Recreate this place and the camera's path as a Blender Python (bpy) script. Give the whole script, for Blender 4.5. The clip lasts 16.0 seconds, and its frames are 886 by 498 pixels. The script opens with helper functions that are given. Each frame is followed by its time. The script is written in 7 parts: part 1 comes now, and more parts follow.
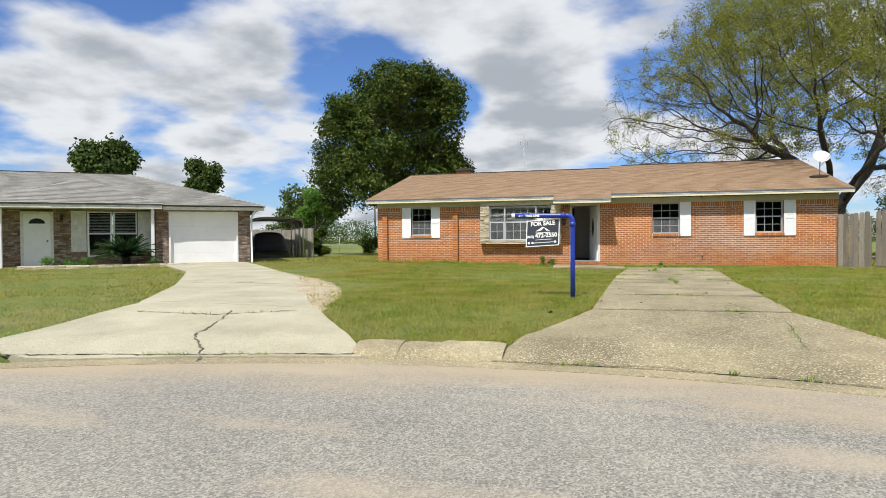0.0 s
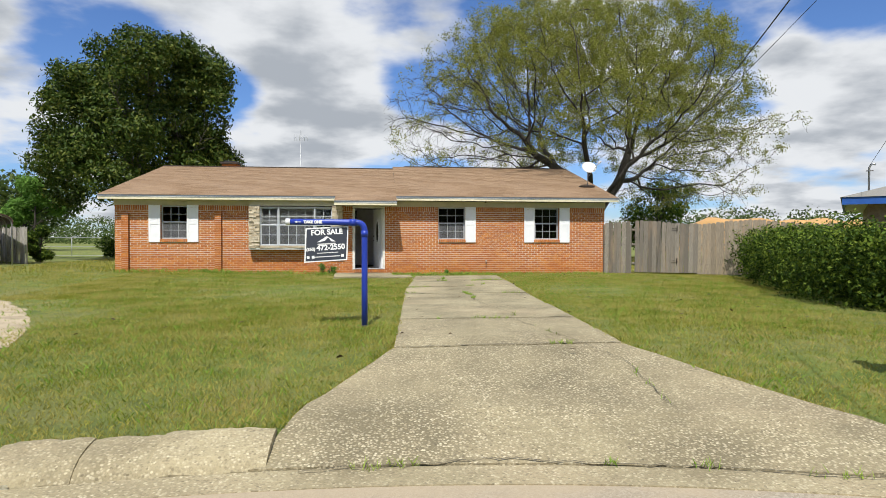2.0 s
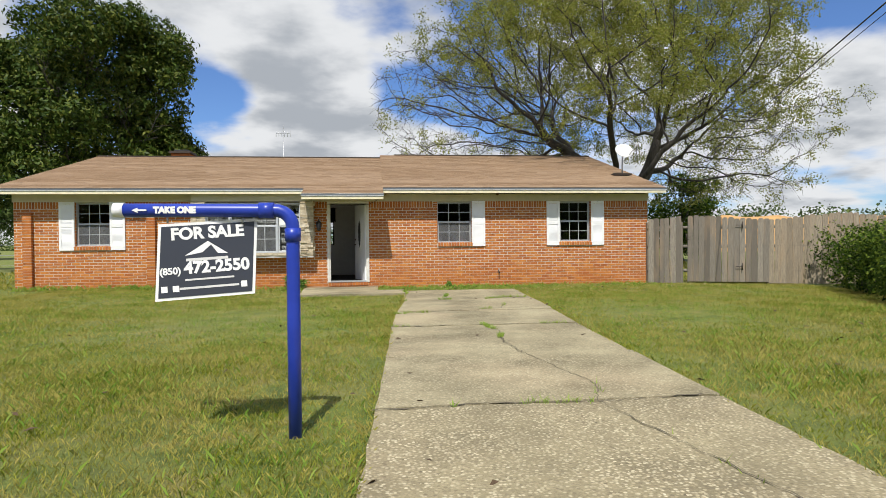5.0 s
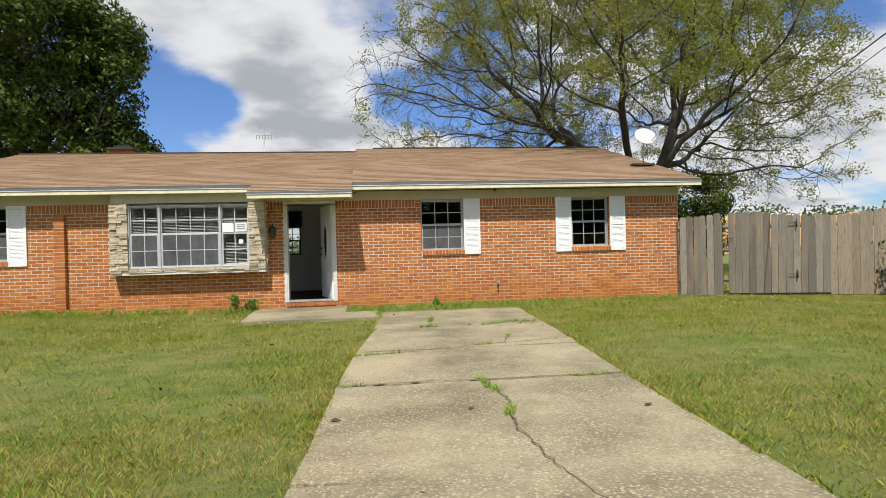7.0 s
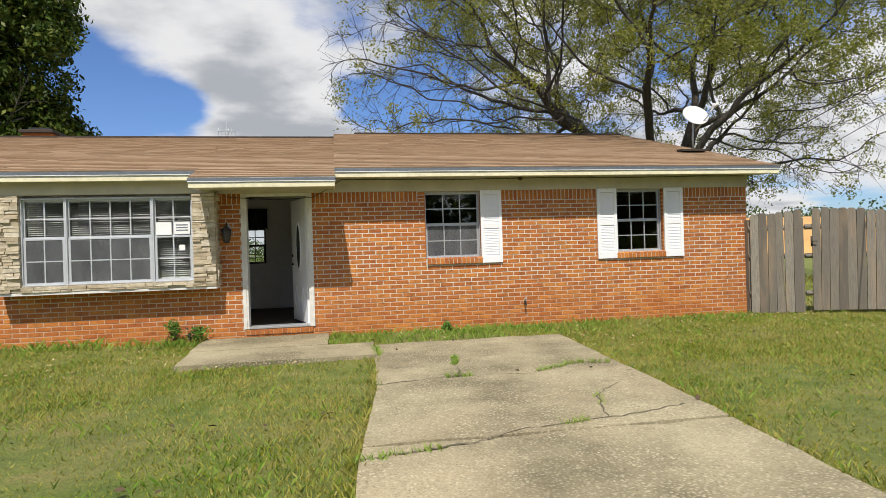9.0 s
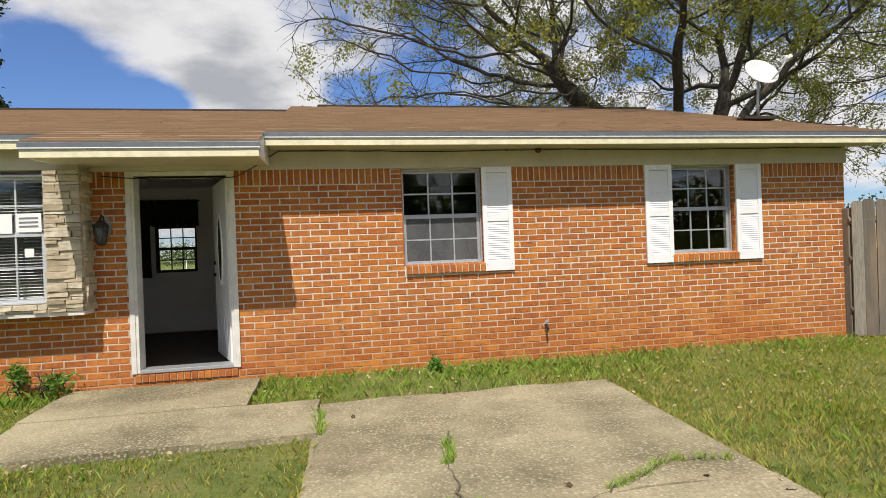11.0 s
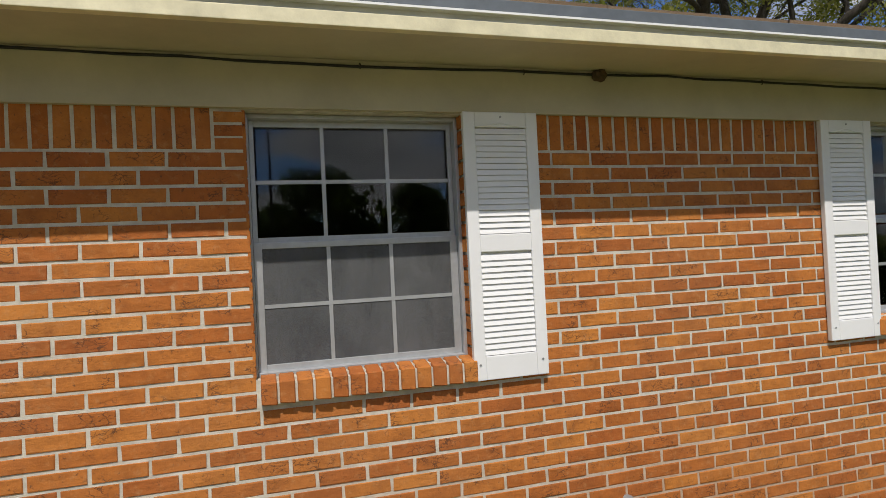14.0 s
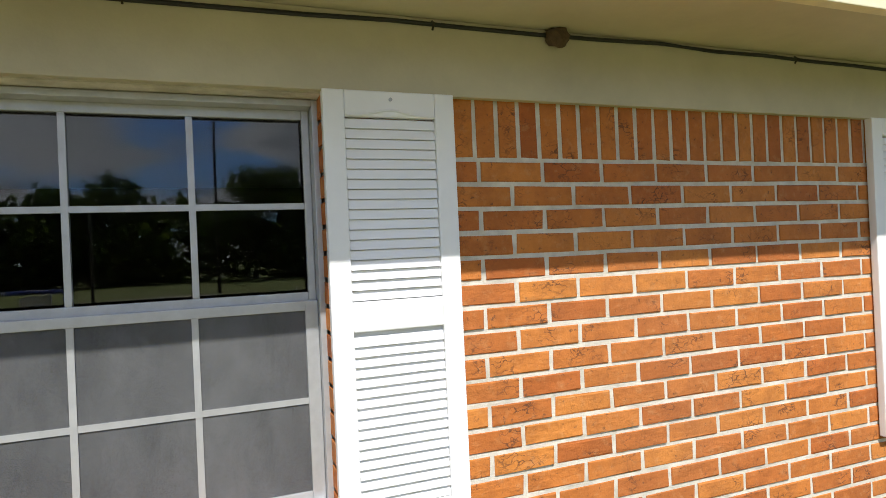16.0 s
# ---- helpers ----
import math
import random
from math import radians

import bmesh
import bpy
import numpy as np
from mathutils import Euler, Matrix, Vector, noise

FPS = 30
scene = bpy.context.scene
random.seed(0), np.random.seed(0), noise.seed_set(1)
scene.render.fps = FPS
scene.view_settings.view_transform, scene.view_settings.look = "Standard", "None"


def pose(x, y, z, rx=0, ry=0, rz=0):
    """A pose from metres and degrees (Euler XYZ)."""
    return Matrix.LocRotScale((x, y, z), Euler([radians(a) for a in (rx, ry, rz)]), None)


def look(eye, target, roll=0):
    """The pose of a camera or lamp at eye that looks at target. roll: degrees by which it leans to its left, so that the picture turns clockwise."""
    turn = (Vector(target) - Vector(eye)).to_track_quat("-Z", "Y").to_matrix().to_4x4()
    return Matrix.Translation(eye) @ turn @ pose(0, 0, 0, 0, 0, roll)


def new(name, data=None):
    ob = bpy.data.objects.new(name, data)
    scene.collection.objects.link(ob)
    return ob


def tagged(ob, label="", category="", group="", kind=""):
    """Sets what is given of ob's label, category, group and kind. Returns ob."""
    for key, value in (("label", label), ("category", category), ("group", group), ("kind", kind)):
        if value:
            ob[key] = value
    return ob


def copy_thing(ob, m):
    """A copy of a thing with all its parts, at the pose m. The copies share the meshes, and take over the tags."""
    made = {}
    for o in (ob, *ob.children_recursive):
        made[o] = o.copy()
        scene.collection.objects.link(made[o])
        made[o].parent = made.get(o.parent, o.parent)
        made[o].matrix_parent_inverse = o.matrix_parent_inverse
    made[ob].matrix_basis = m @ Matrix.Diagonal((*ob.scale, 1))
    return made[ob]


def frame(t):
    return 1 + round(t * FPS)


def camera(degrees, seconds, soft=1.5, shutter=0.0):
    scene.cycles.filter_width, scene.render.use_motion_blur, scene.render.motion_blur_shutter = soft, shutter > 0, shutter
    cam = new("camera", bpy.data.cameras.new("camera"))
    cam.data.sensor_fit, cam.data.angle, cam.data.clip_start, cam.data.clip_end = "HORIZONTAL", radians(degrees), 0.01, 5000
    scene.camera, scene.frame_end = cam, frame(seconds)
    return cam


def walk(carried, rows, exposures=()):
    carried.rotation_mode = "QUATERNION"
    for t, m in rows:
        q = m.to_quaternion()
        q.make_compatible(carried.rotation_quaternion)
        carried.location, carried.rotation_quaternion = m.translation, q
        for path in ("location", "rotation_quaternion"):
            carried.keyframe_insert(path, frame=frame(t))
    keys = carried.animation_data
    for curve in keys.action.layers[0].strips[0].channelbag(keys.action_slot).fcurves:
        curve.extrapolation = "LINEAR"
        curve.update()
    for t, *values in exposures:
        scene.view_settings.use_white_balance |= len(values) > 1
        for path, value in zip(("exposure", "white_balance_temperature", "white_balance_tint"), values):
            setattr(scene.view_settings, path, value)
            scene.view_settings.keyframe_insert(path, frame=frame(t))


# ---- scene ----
cam = camera(72.8, 16.0, soft=0.75)
PATH = [
    (0, (0.133, -0.434, 1.02), (-0.385, 1.497, 0.987), -0.4),
    (0.5, (0.093, 0.048, 1.112), (-0.034, 2.043, 1.077), -0.0),
    (1, (-0.012, 0.61, 1.154), (0.05, 2.609, 1.118), 0.1),
    (1.5, (-0.086, 1.257, 1.17), (0.11, 3.247, 1.134), 0.2),
    (2, (-0.185, 1.872, 1.195), (0.025, 3.861, 1.16), 0.1),
    (2.5, (-0.195, 2.568, 1.197), (0.036, 4.555, 1.162), -0.0),
    (3, (-0.203, 3.314, 1.191), (0.023, 5.301, 1.158), -0.2),
    (3.5, (-0.113, 3.998, 1.184), (0.115, 5.985, 1.151), -0.4),
    (4, (-0.051, 4.739, 1.214), (0.181, 6.725, 1.181), -0.4),
    (6.5, (0.537, 8.563, 1.211), (0.772, 10.549, 1.199), -1.2),
    (7, (0.657, 9.27, 1.245), (0.903, 11.254, 1.236), -1.5),
    (7.5, (0.563, 10.028, 1.287), (0.825, 12.011, 1.281), -1.6),
    (8, (0.348, 10.827, 1.315), (0.635, 12.806, 1.312), -1.6),
    (10.5, (0.65, 14.621, 1.308), (1.047, 16.581, 1.307), -2.0),
    (11, (0.922, 15.328, 1.343), (1.304, 17.291, 1.34), -2.2),
    (11.5, (1.227, 16.007, 1.328), (1.608, 17.97, 1.333), -2.3),
    (12, (1.466, 16.751, 1.393), (1.875, 18.709, 1.385), -2.4),
    (12.5, (1.65, 17.453, 1.414), (2.131, 19.394, 1.41), -2.4),
    (13, (1.787, 18.231, 1.462), (2.342, 20.152, 1.469), -2.5),
    (13.5, (1.793, 18.923, 1.548), (2.364, 20.84, 1.559), -2.7),
    (14, (1.825, 19.470, 1.622), (2.400, 21.386, 1.644), -2.8),
    (14.5, (2.015, 19.896, 1.640), (2.426, 21.854, 1.718), -2.7),
    (15, (2.108, 20.265, 1.735), (2.455, 22.234, 1.801), -2.4),
    (15.5, (2.245, 20.439, 1.773), (2.653, 22.394, 1.869), -2.7),
    (16, (2.428, 20.446, 1.824), (3.133, 22.318, 1.835), -2.6),
]
walk(cam, [(t, look(eye, target, roll)) for t, eye, target, roll in PATH],
     [(0, 0.09, 6350, 9), (4, 0.07, 6400, 9), (8, 0.05, 6550, 10), (10.5, 0.08, 6600, 11), (12, -0.08, 6750, 12), (13, -0.36, 6800, 12), (13.5, -0.53, 6800, 12),
      (14, -0.39, 6550, 11), (14.5, -0.16, 6350, 11), (15, 0.10, 6250, 10), (16, 0.45, 6250, 10)])

# ---- daylight ----
SUN_DIR = Vector((-0.22, -1.0, 1.5)).normalized()
world = bpy.data.worlds.new("world")
scene.world = world
world.use_nodes = True
wt = world.node_tree
wt.nodes.clear()


def wnode(kind, **kw):
    n = wt.nodes.new(kind)
    for k, v in kw.items():
        setattr(n, k, v)
    return n


def wmath(op, a, b=None, c=None):
    n = wnode("ShaderNodeMath", operation=op)
    for i, v in enumerate((a, b, c)):
        if v is None:
            continue
        if isinstance(v, (int, float)):
            n.inputs[i].default_value = v
        else:
            wt.links.new(v, n.inputs[i])
    return n.outputs[0]


sky = wnode("ShaderNodeTexSky", sky_type="NISHITA", sun_disc=False)
sky.sun_elevation = math.asin(SUN_DIR.z)
sky.sun_rotation = math.atan2(SUN_DIR.x, SUN_DIR.y)
sky.air_density, sky.dust_density, sky.ozone_density = 1.0, 0.4, 1.5
coord = wnode("ShaderNodeTexCoord")
sep = wnode("ShaderNodeSeparateXYZ")
wt.links.new(coord.outputs["Generated"], sep.inputs[0])
zz = wmath("ADD", wmath("MAXIMUM", sep.outputs[2], 0.0), 0.22)
comb = wnode("ShaderNodeCombineXYZ")
wt.links.new(wmath("DIVIDE", sep.outputs[0], zz), comb.inputs[0])
wt.links.new(wmath("DIVIDE", sep.outputs[1], zz), comb.inputs[1])
wt.links.new(wmath("MULTIPLY", sep.outputs[2], 1.6), comb.inputs[2])


def wnoise(scale, detail, rough, offset):
    mp = wnode("ShaderNodeMapping")
    mp.inputs["Location"].default_value = offset
    wt.links.new(comb.outputs[0], mp.inputs[0])
    n = wnode("ShaderNodeTexNoise", noise_dimensions="3D")
    wt.links.new(mp.outputs[0], n.inputs["Vector"])
    n.inputs["Scale"].default_value, n.inputs["Detail"].default_value, n.inputs["Roughness"].default_value = scale, detail, rough
    return n.outputs[0]


cover = wnoise(1.8, 10.0, 0.50, (3.1, 1.7, 0.4))
billow = wnoise(2.8, 8.0, 0.50, (7.3, 2.2, 5.0))
# openings in the cloud: bearing, elevation, radius (chord), depth
GAPS = [(-24, 18.5, 0.15, 0.15), (-13, 13.5, 0.08, 0.17), (-43, 21, 0.12, 0.12), (-41, 12, 0.10, 0.10), (4, 13.5, 0.08, 0.12), (10, 14, 0.12, 0.10), (31, 17, 0.10, 0.13),
        (40, 19, 0.11, 0.16), (33, 11, 0.07, 0.10), (50, 23, 0.16, 0.12), (-18, 8, 0.08, 0.08), (184, 24, 0.2, 0.09)]
BANKS = [(-32, 17, 0.09, 0.18), (-46, 16, 0.14, 0.14), (-7, 18, 0.17, 0.20), (-6, 9, 0.15, 0.15), (-36, 8, 0.14, 0.12), (-29, 11, 0.09, 0.12), (38, 8, 0.14, 0.17), (36, 14, 0.06, 0.12),
         (20, 25, 0.2, 0.14), (0, 27, 0.2, 0.15), (168, 22, 0.35, 0.12), (205, 30, 0.35, 0.10)]
field = cover
for sign, table in ((-1, GAPS), (1, BANKS)):
    for bearing, el, radius, depth in table:
        b, e = radians(bearing), radians(el)
        d = wnode("ShaderNodeVectorMath", operation="DISTANCE")
        wt.links.new(coord.outputs["Generated"], d.inputs[0])
        d.inputs[1].default_value = (math.sin(b) * math.cos(e), math.cos(b) * math.cos(e), math.sin(e))
        mr = wnode("ShaderNodeMapRange", interpolation_type="SMOOTHSTEP")
        wt.links.new(d.outputs["Value"], mr.inputs[0])
        mr.inputs[1].default_value, mr.inputs[2].default_value = 0.0, radius
        mr.inputs[3].default_value, mr.inputs[4].default_value = sign * depth, 0.0
        field = wmath("ADD", field, mr.outputs[0])
ramp = wnode("ShaderNodeMapRange", interpolation_type="SMOOTHSTEP")
wt.links.new(field, ramp.inputs[0])
ramp.inputs[1].default_value, ramp.inputs[2].default_value = 0.40, 0.56
shade = wnode("ShaderNodeMapRange", interpolation_type="SMOOTHSTEP")
wt.links.new(wmath("ADD", wmath("MULTIPLY", billow, 0.80), wmath("MULTIPLY", field, 0.42)), shade.inputs[0])
shade.inputs[1].default_value, shade.inputs[2].default_value = 0.60, 0.82
cloudcol = wnode("ShaderNodeMixRGB")
cloudcol.inputs[1].default_value = (11.8, 11.9, 12.1, 1)
cloudcol.inputs[2].default_value = (6.1, 6.5, 7.1, 1)
wt.links.new(shade.outputs[0], cloudcol.inputs[0])
mixsky = wnode("ShaderNodeMixRGB")
wt.links.new(ramp.outputs[0], mixsky.inputs[0])
tone = wnode("ShaderNodeMixRGB", blend_type="MULTIPLY")
tone.inputs[0].default_value = 1.0
tone.inputs[2].default_value = (1.0, 1.3, 1.85, 1)
wt.links.new(sky.outputs[0], tone.inputs[1])
wt.links.new(tone.outputs[0], mixsky.inputs[1])
wt.links.new(cloudcol.outputs[0], mixsky.inputs[2])
bg = wnode("ShaderNodeBackground")
bg.inputs["Strength"].default_value = 0.066
wt.links.new(mixsky.outputs[0], bg.inputs["Color"])
wout = wnode("ShaderNodeOutputWorld")
wt.links.new(bg.outputs[0], wout.inputs[0])

sun = new("sun", bpy.data.lights.new("sun", "SUN"))
sun.data.energy, sun.data.angle, sun.data.color = 4.7, radians(0.53), (1.0, 0.955, 0.885)
sun.matrix_world = look(SUN_DIR * 60, (0, 0, 0))


# ---- materials ----
def material(name):
    m = bpy.data.materials.new(name)
    m.use_nodes = True
    nt = m.node_tree
    b = nt.nodes["Principled BSDF"]
    return m, nt, b


def mnode(nt, kind, ins=None, **kw):
    n = nt.nodes.new(kind)
    for k, v in kw.items():
        setattr(n, k, v)
    for k, v in (ins or {}).items():
        if isinstance(v, bpy.types.NodeSocket):
            nt.links.new(v, n.inputs[k])
        else:
            n.inputs[k].default_value = v
    return n


def position(nt):
    return mnode(nt, "ShaderNodeNewGeometry").outputs["Position"]


def noisy(nt, scale, detail=6.0, rough=0.6, vec=None, stretch=None):
    vec = vec or position(nt)
    if stretch:
        vec = mnode(nt, "ShaderNodeMapping", {0: vec, "Scale": stretch}).outputs[0]
    return mnode(nt, "ShaderNodeTexNoise", {"Vector": vec, "Scale": scale, "Detail": detail, "Roughness": rough}).outputs[0]


def ramped(nt, fac, stops):
    r = mnode(nt, "ShaderNodeValToRGB", {0: fac})
    els = r.color_ramp.elements
    while len(els) < len(stops):
        els.new(0.5)
    for e, (p, c) in zip(els, stops):
        e.position, e.color = p, (*c, 1)
    return r.outputs[0]


def mixed(nt, fac, a, b, mode="MIX"):
    n = mnode(nt, "ShaderNodeMixRGB", blend_type=mode)
    for i, v in ((0, fac), (1, a), (2, b)):
        if isinstance(v, bpy.types.NodeSocket):
            nt.links.new(v, n.inputs[i])
        elif isinstance(v, tuple):
            n.inputs[i].default_value = (*v, 1)
        else:
            n.inputs[i].default_value = v
    return n.outputs[0]


def bump(nt, b, height, strength, distance):
    n = mnode(nt, "ShaderNodeBump", {"Height": height, "Strength": strength, "Distance": distance})
    nt.links.new(n.outputs[0], b.inputs["Normal"])


def plain(name, colour, rough=0.6, metal=0.0, vary=0.12, scale=6.0, grain=0.0, grain_scale=120.0):
    """A painted or moulded surface with slight stains and grain."""
    m, nt, b = material(name)
    dark = tuple(c * (1 - vary) for c in colour)
    lite = tuple(min(1, c * (1 + vary * 0.6)) for c in colour)
    f = noisy(nt, scale, 8, 0.65)
    col = ramped(nt, f, ((0.3, dark), (0.7, lite)))
    nt.links.new(col, b.inputs["Base Color"])
    b.inputs["Roughness"].default_value, b.inputs["Metallic"].default_value = rough, metal
    if grain:
        bump(nt, b, noisy(nt, grain_scale, 4), grain, 0.004)
    return m


def brick_material(name, c1, c2, c3, island=False):
    m, nt, b = material(name)
    if island:
        rnd = mnode(nt, "ShaderNodeNewGeometry").outputs["Random Per Island"]
    else:
        rnd = mnode(nt, "ShaderNodeObjectInfo").outputs["Random"]
    base = ramped(nt, rnd, ((0.0, c1), (0.5, c2), (1.0, c3)))
    blot = noisy(nt, 9.0, 8, 0.7)
    base = mixed(nt, ramped(nt, blot, ((0.42, (0, 0, 0)), (0.72, (0.6, 0.6, 0.6)))), base, tuple(c * 0.5 for c in c1))
    stain = noisy(nt, 1.1, 6, 0.6)
    base = mixed(nt, ramped(nt, stain, ((0.45, (0, 0, 0)), (0.8, (0.45, 0.45, 0.45)))), base, (0.36, 0.15, 0.055))
    pale = noisy(nt, 26.0, 5, 0.7)
    base = mixed(nt, ramped(nt, pale, ((0.54, (0, 0, 0)), (0.74, (0.4, 0.4, 0.4)))), base, (0.55, 0.30, 0.13))
    pits = noisy(nt, 55.0, 3, 0.7)
    base = mixed(nt, ramped(nt, pits, ((0.28, (0.75, 0.75, 0.75)), (0.38, (0, 0, 0)))), base, (0.10, 0.045, 0.02))
    warp = mixed(nt, 0.06, position(nt), mnode(nt, "ShaderNodeTexNoise", {"Vector": position(nt), "Scale": 22.0, "Detail": 4.0}).outputs["Color"])
    tear = mnode(nt, "ShaderNodeTexVoronoi", {"Vector": mnode(nt, "ShaderNodeMapping", {0: warp, "Scale": (0.6, 1, 1.8)}).outputs[0], "Scale": 34.0}, feature="DISTANCE_TO_EDGE").outputs["Distance"]
    line = ramped(nt, tear, ((0.02, (1, 1, 1)), (0.07, (0, 0, 0))))
    where = ramped(nt, noisy(nt, 7.0, 4, 0.6), ((0.52, (0, 0, 0)), (0.62, (0.8, 0.8, 0.8))))
    base = mixed(nt, mixed(nt, 1.0, line, where, "MULTIPLY"), base, (0.09, 0.035, 0.015))
    nt.links.new(base, b.inputs["Base Color"])
    b.inputs["Roughness"].default_value = 0.85
    h = mixed(nt, 0.5, noisy(nt, 60.0, 6, 0.7), noisy(nt, 16.0, 4, 0.6, stretch=(0.5, 1, 1.6)))
    bump(nt, b, h, 0.9, 0.008)
    return m


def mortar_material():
    """Pale mortar, mixed towards brick-red in irregular patches, more so towards the lower courses."""
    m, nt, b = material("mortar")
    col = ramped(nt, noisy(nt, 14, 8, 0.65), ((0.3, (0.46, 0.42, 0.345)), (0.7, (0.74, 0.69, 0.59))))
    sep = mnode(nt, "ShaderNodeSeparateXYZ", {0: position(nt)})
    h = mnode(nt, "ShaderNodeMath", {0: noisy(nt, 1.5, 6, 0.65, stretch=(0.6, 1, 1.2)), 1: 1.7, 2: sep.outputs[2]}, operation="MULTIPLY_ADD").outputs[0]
    # share of brick-red: grows towards the ground, its edge broken by noise
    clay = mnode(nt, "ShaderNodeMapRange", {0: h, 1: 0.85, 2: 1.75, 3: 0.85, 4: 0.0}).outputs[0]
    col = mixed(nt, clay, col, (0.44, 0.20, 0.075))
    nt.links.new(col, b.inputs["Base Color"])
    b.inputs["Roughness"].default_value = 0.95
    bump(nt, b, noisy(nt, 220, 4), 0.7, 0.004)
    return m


M_BRICK = brick_material("brick_piece", (0.405, 0.109, 0.018), (0.49, 0.154, 0.025), (0.59, 0.214, 0.036))
M_BRICK_ISLAND = brick_material("brick_joined", (0.405, 0.109, 0.018), (0.49, 0.154, 0.025), (0.59, 0.214, 0.036), True)
M_BRICK_NEIGH = brick_material("brick_neighbour", (0.09, 0.068, 0.055), (0.27, 0.205, 0.16), (0.46, 0.385, 0.32), True)
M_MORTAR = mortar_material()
M_WHITE = plain("white_paint", (0.84, 0.84, 0.84), 0.45, vary=0.05, scale=3, grain=0.05)
M_OLDWHITE = plain("weathered_white_paint", (0.72, 0.70, 0.64), 0.6, vary=0.22, scale=5, grain=0.25, grain_scale=60)
M_CREAM = plain("cream_paint", (0.53, 0.48, 0.345), 0.65, vary=0.14, scale=3, grain=0.2, grain_scale=50)
M_TRIM_YEL = plain("yellowed_trim_paint", (0.76, 0.70, 0.48), 0.6, vary=0.2, scale=7, grain=0.3, grain_scale=50)
M_ALU_PALE = plain("pale_aluminium", (0.56, 0.58, 0.60), 0.45, 0.3, vary=0.1, scale=20)
M_DRIP = plain("grey_metal_edging", (0.15, 0.17, 0.19), 0.5, 0.3, vary=0.2, scale=9)
# near-black wall colour that paints in the shade of rooms behind the windows
M_ROOM_SHADE = plain("room_shade", (0.055, 0.038, 0.026), 0.6, vary=0.25, scale=4)
M_ALU = plain("dull_aluminium", (0.50, 0.51, 0.52), 0.45, 0.55, vary=0.12, scale=20)
M_DARK = plain("dark_void", (0.02, 0.02, 0.02), 0.9)
M_BLACK = plain("black_rubber", (0.015, 0.015, 0.015), 0.6)
M_BLUE = plain("blue_paint", (0.018, 0.045, 0.36), 0.35, vary=0.15, scale=8)
M_SIGN = plain("charcoal_sign", (0.045, 0.05, 0.065), 0.35, vary=0.05)
M_IRON = plain("rusty_iron", (0.06, 0.045, 0.035), 0.7, 0.4, vary=0.3, scale=30)
M_STEEL = plain("galvanised_steel", (0.42, 0.43, 0.44), 0.45, 0.7, vary=0.15, scale=12)
M_INWALL = plain("interior_paint", (0.78, 0.76, 0.72), 0.8, vary=0.06)
M_CARPET = plain("dark_floor", (0.10, 0.075, 0.06), 0.9, vary=0.2)
M_PAPER = plain("paper", (0.82, 0.82, 0.80), 0.7, vary=0.04)
M_GREY_PRINT = plain("grey_print", (0.18, 0.19, 0.22), 0.7)
M_DISH = plain("satellite_grey", (0.66, 0.65, 0.63), 0.5, vary=0.08)
M_MUD = plain("dried_mud", (0.095, 0.06, 0.032), 0.95, vary=0.35, scale=60, grain=0.8)
M_TARP = plain("car_cover", (0.09, 0.09, 0.095), 0.6, vary=0.2, scale=4)
M_CARPORT = plain("brown_metal_roofing", (0.13, 0.075, 0.055), 0.55, 0.2, vary=0.2, scale=3)
M_ORANGE_SOIL = plain("orange_clay", (0.52, 0.30, 0.11), 0.95, vary=0.2, scale=0.4, grain=0.3, grain_scale=3)
M_BLUE_TRIM = plain("blue_fascia", (0.02, 0.095, 0.37), 0.5)
M_SOIL = plain("soil", (0.13, 0.11, 0.07), 0.95, vary=0.4, scale=20, grain=0.8, grain_scale=60)


def grass_ground():
    m, nt, b = material("lawn")
    big = noisy(nt, 0.55, 5, 0.6)
    mid = noisy(nt, 2.6, 6, 0.65)
    fine = noisy(nt, 45.0, 6, 0.75)
    col = ramped(nt, mid, ((0.32, (0.085, 0.14, 0.014)), (0.52, (0.18, 0.235, 0.03)), (0.68, (0.32, 0.27, 0.085))))
    col = mixed(nt, ramped(nt, big, ((0.42, (0, 0, 0)), (0.72, (0.6, 0.6, 0.6)))), col, (0.29, 0.24, 0.09))
    col = mixed(nt, ramped(nt, fine, ((0.3, (0.7, 0.7, 0.7)), (0.62, (0, 0, 0)))), col, (0.035, 0.05, 0.01))
    nt.links.new(col, b.inputs["Base Color"])
    b.inputs["Roughness"].default_value = 0.9
    bump(nt, b, mixed(nt, 0.5, fine, noisy(nt, 12, 5)), 0.9, 0.05)
    return m


def blade_material(name, c1, c2, c3, scale=1.2):
    m, nt, b = material(name)
    rnd = mnode(nt, "ShaderNodeNewGeometry").outputs["Random Per Island"]
    col = ramped(nt, rnd, ((0.0, c1), (0.55, c2), (1.0, c3)))
    patch = noisy(nt, scale, 5, 0.6)
    col = mixed(nt, ramped(nt, patch, ((0.40, (0, 0, 0)), (0.62, (0.75, 0.75, 0.75)))), col, c3)
    nt.links.new(col, b.inputs["Base Color"])
    b.inputs["Roughness"].default_value = 0.6
    b.inputs["Specular IOR Level"].default_value = 0.12
    tr = mnode(nt, "ShaderNodeBsdfTranslucent", {0: col})
    mx = mnode(nt, "ShaderNodeMixShader", {0: 0.28, 1: b.outputs[0], 2: tr.outputs[0]})
    nt.links.new(mx.outputs[0], nt.nodes["Material Output"].inputs[0])
    return m


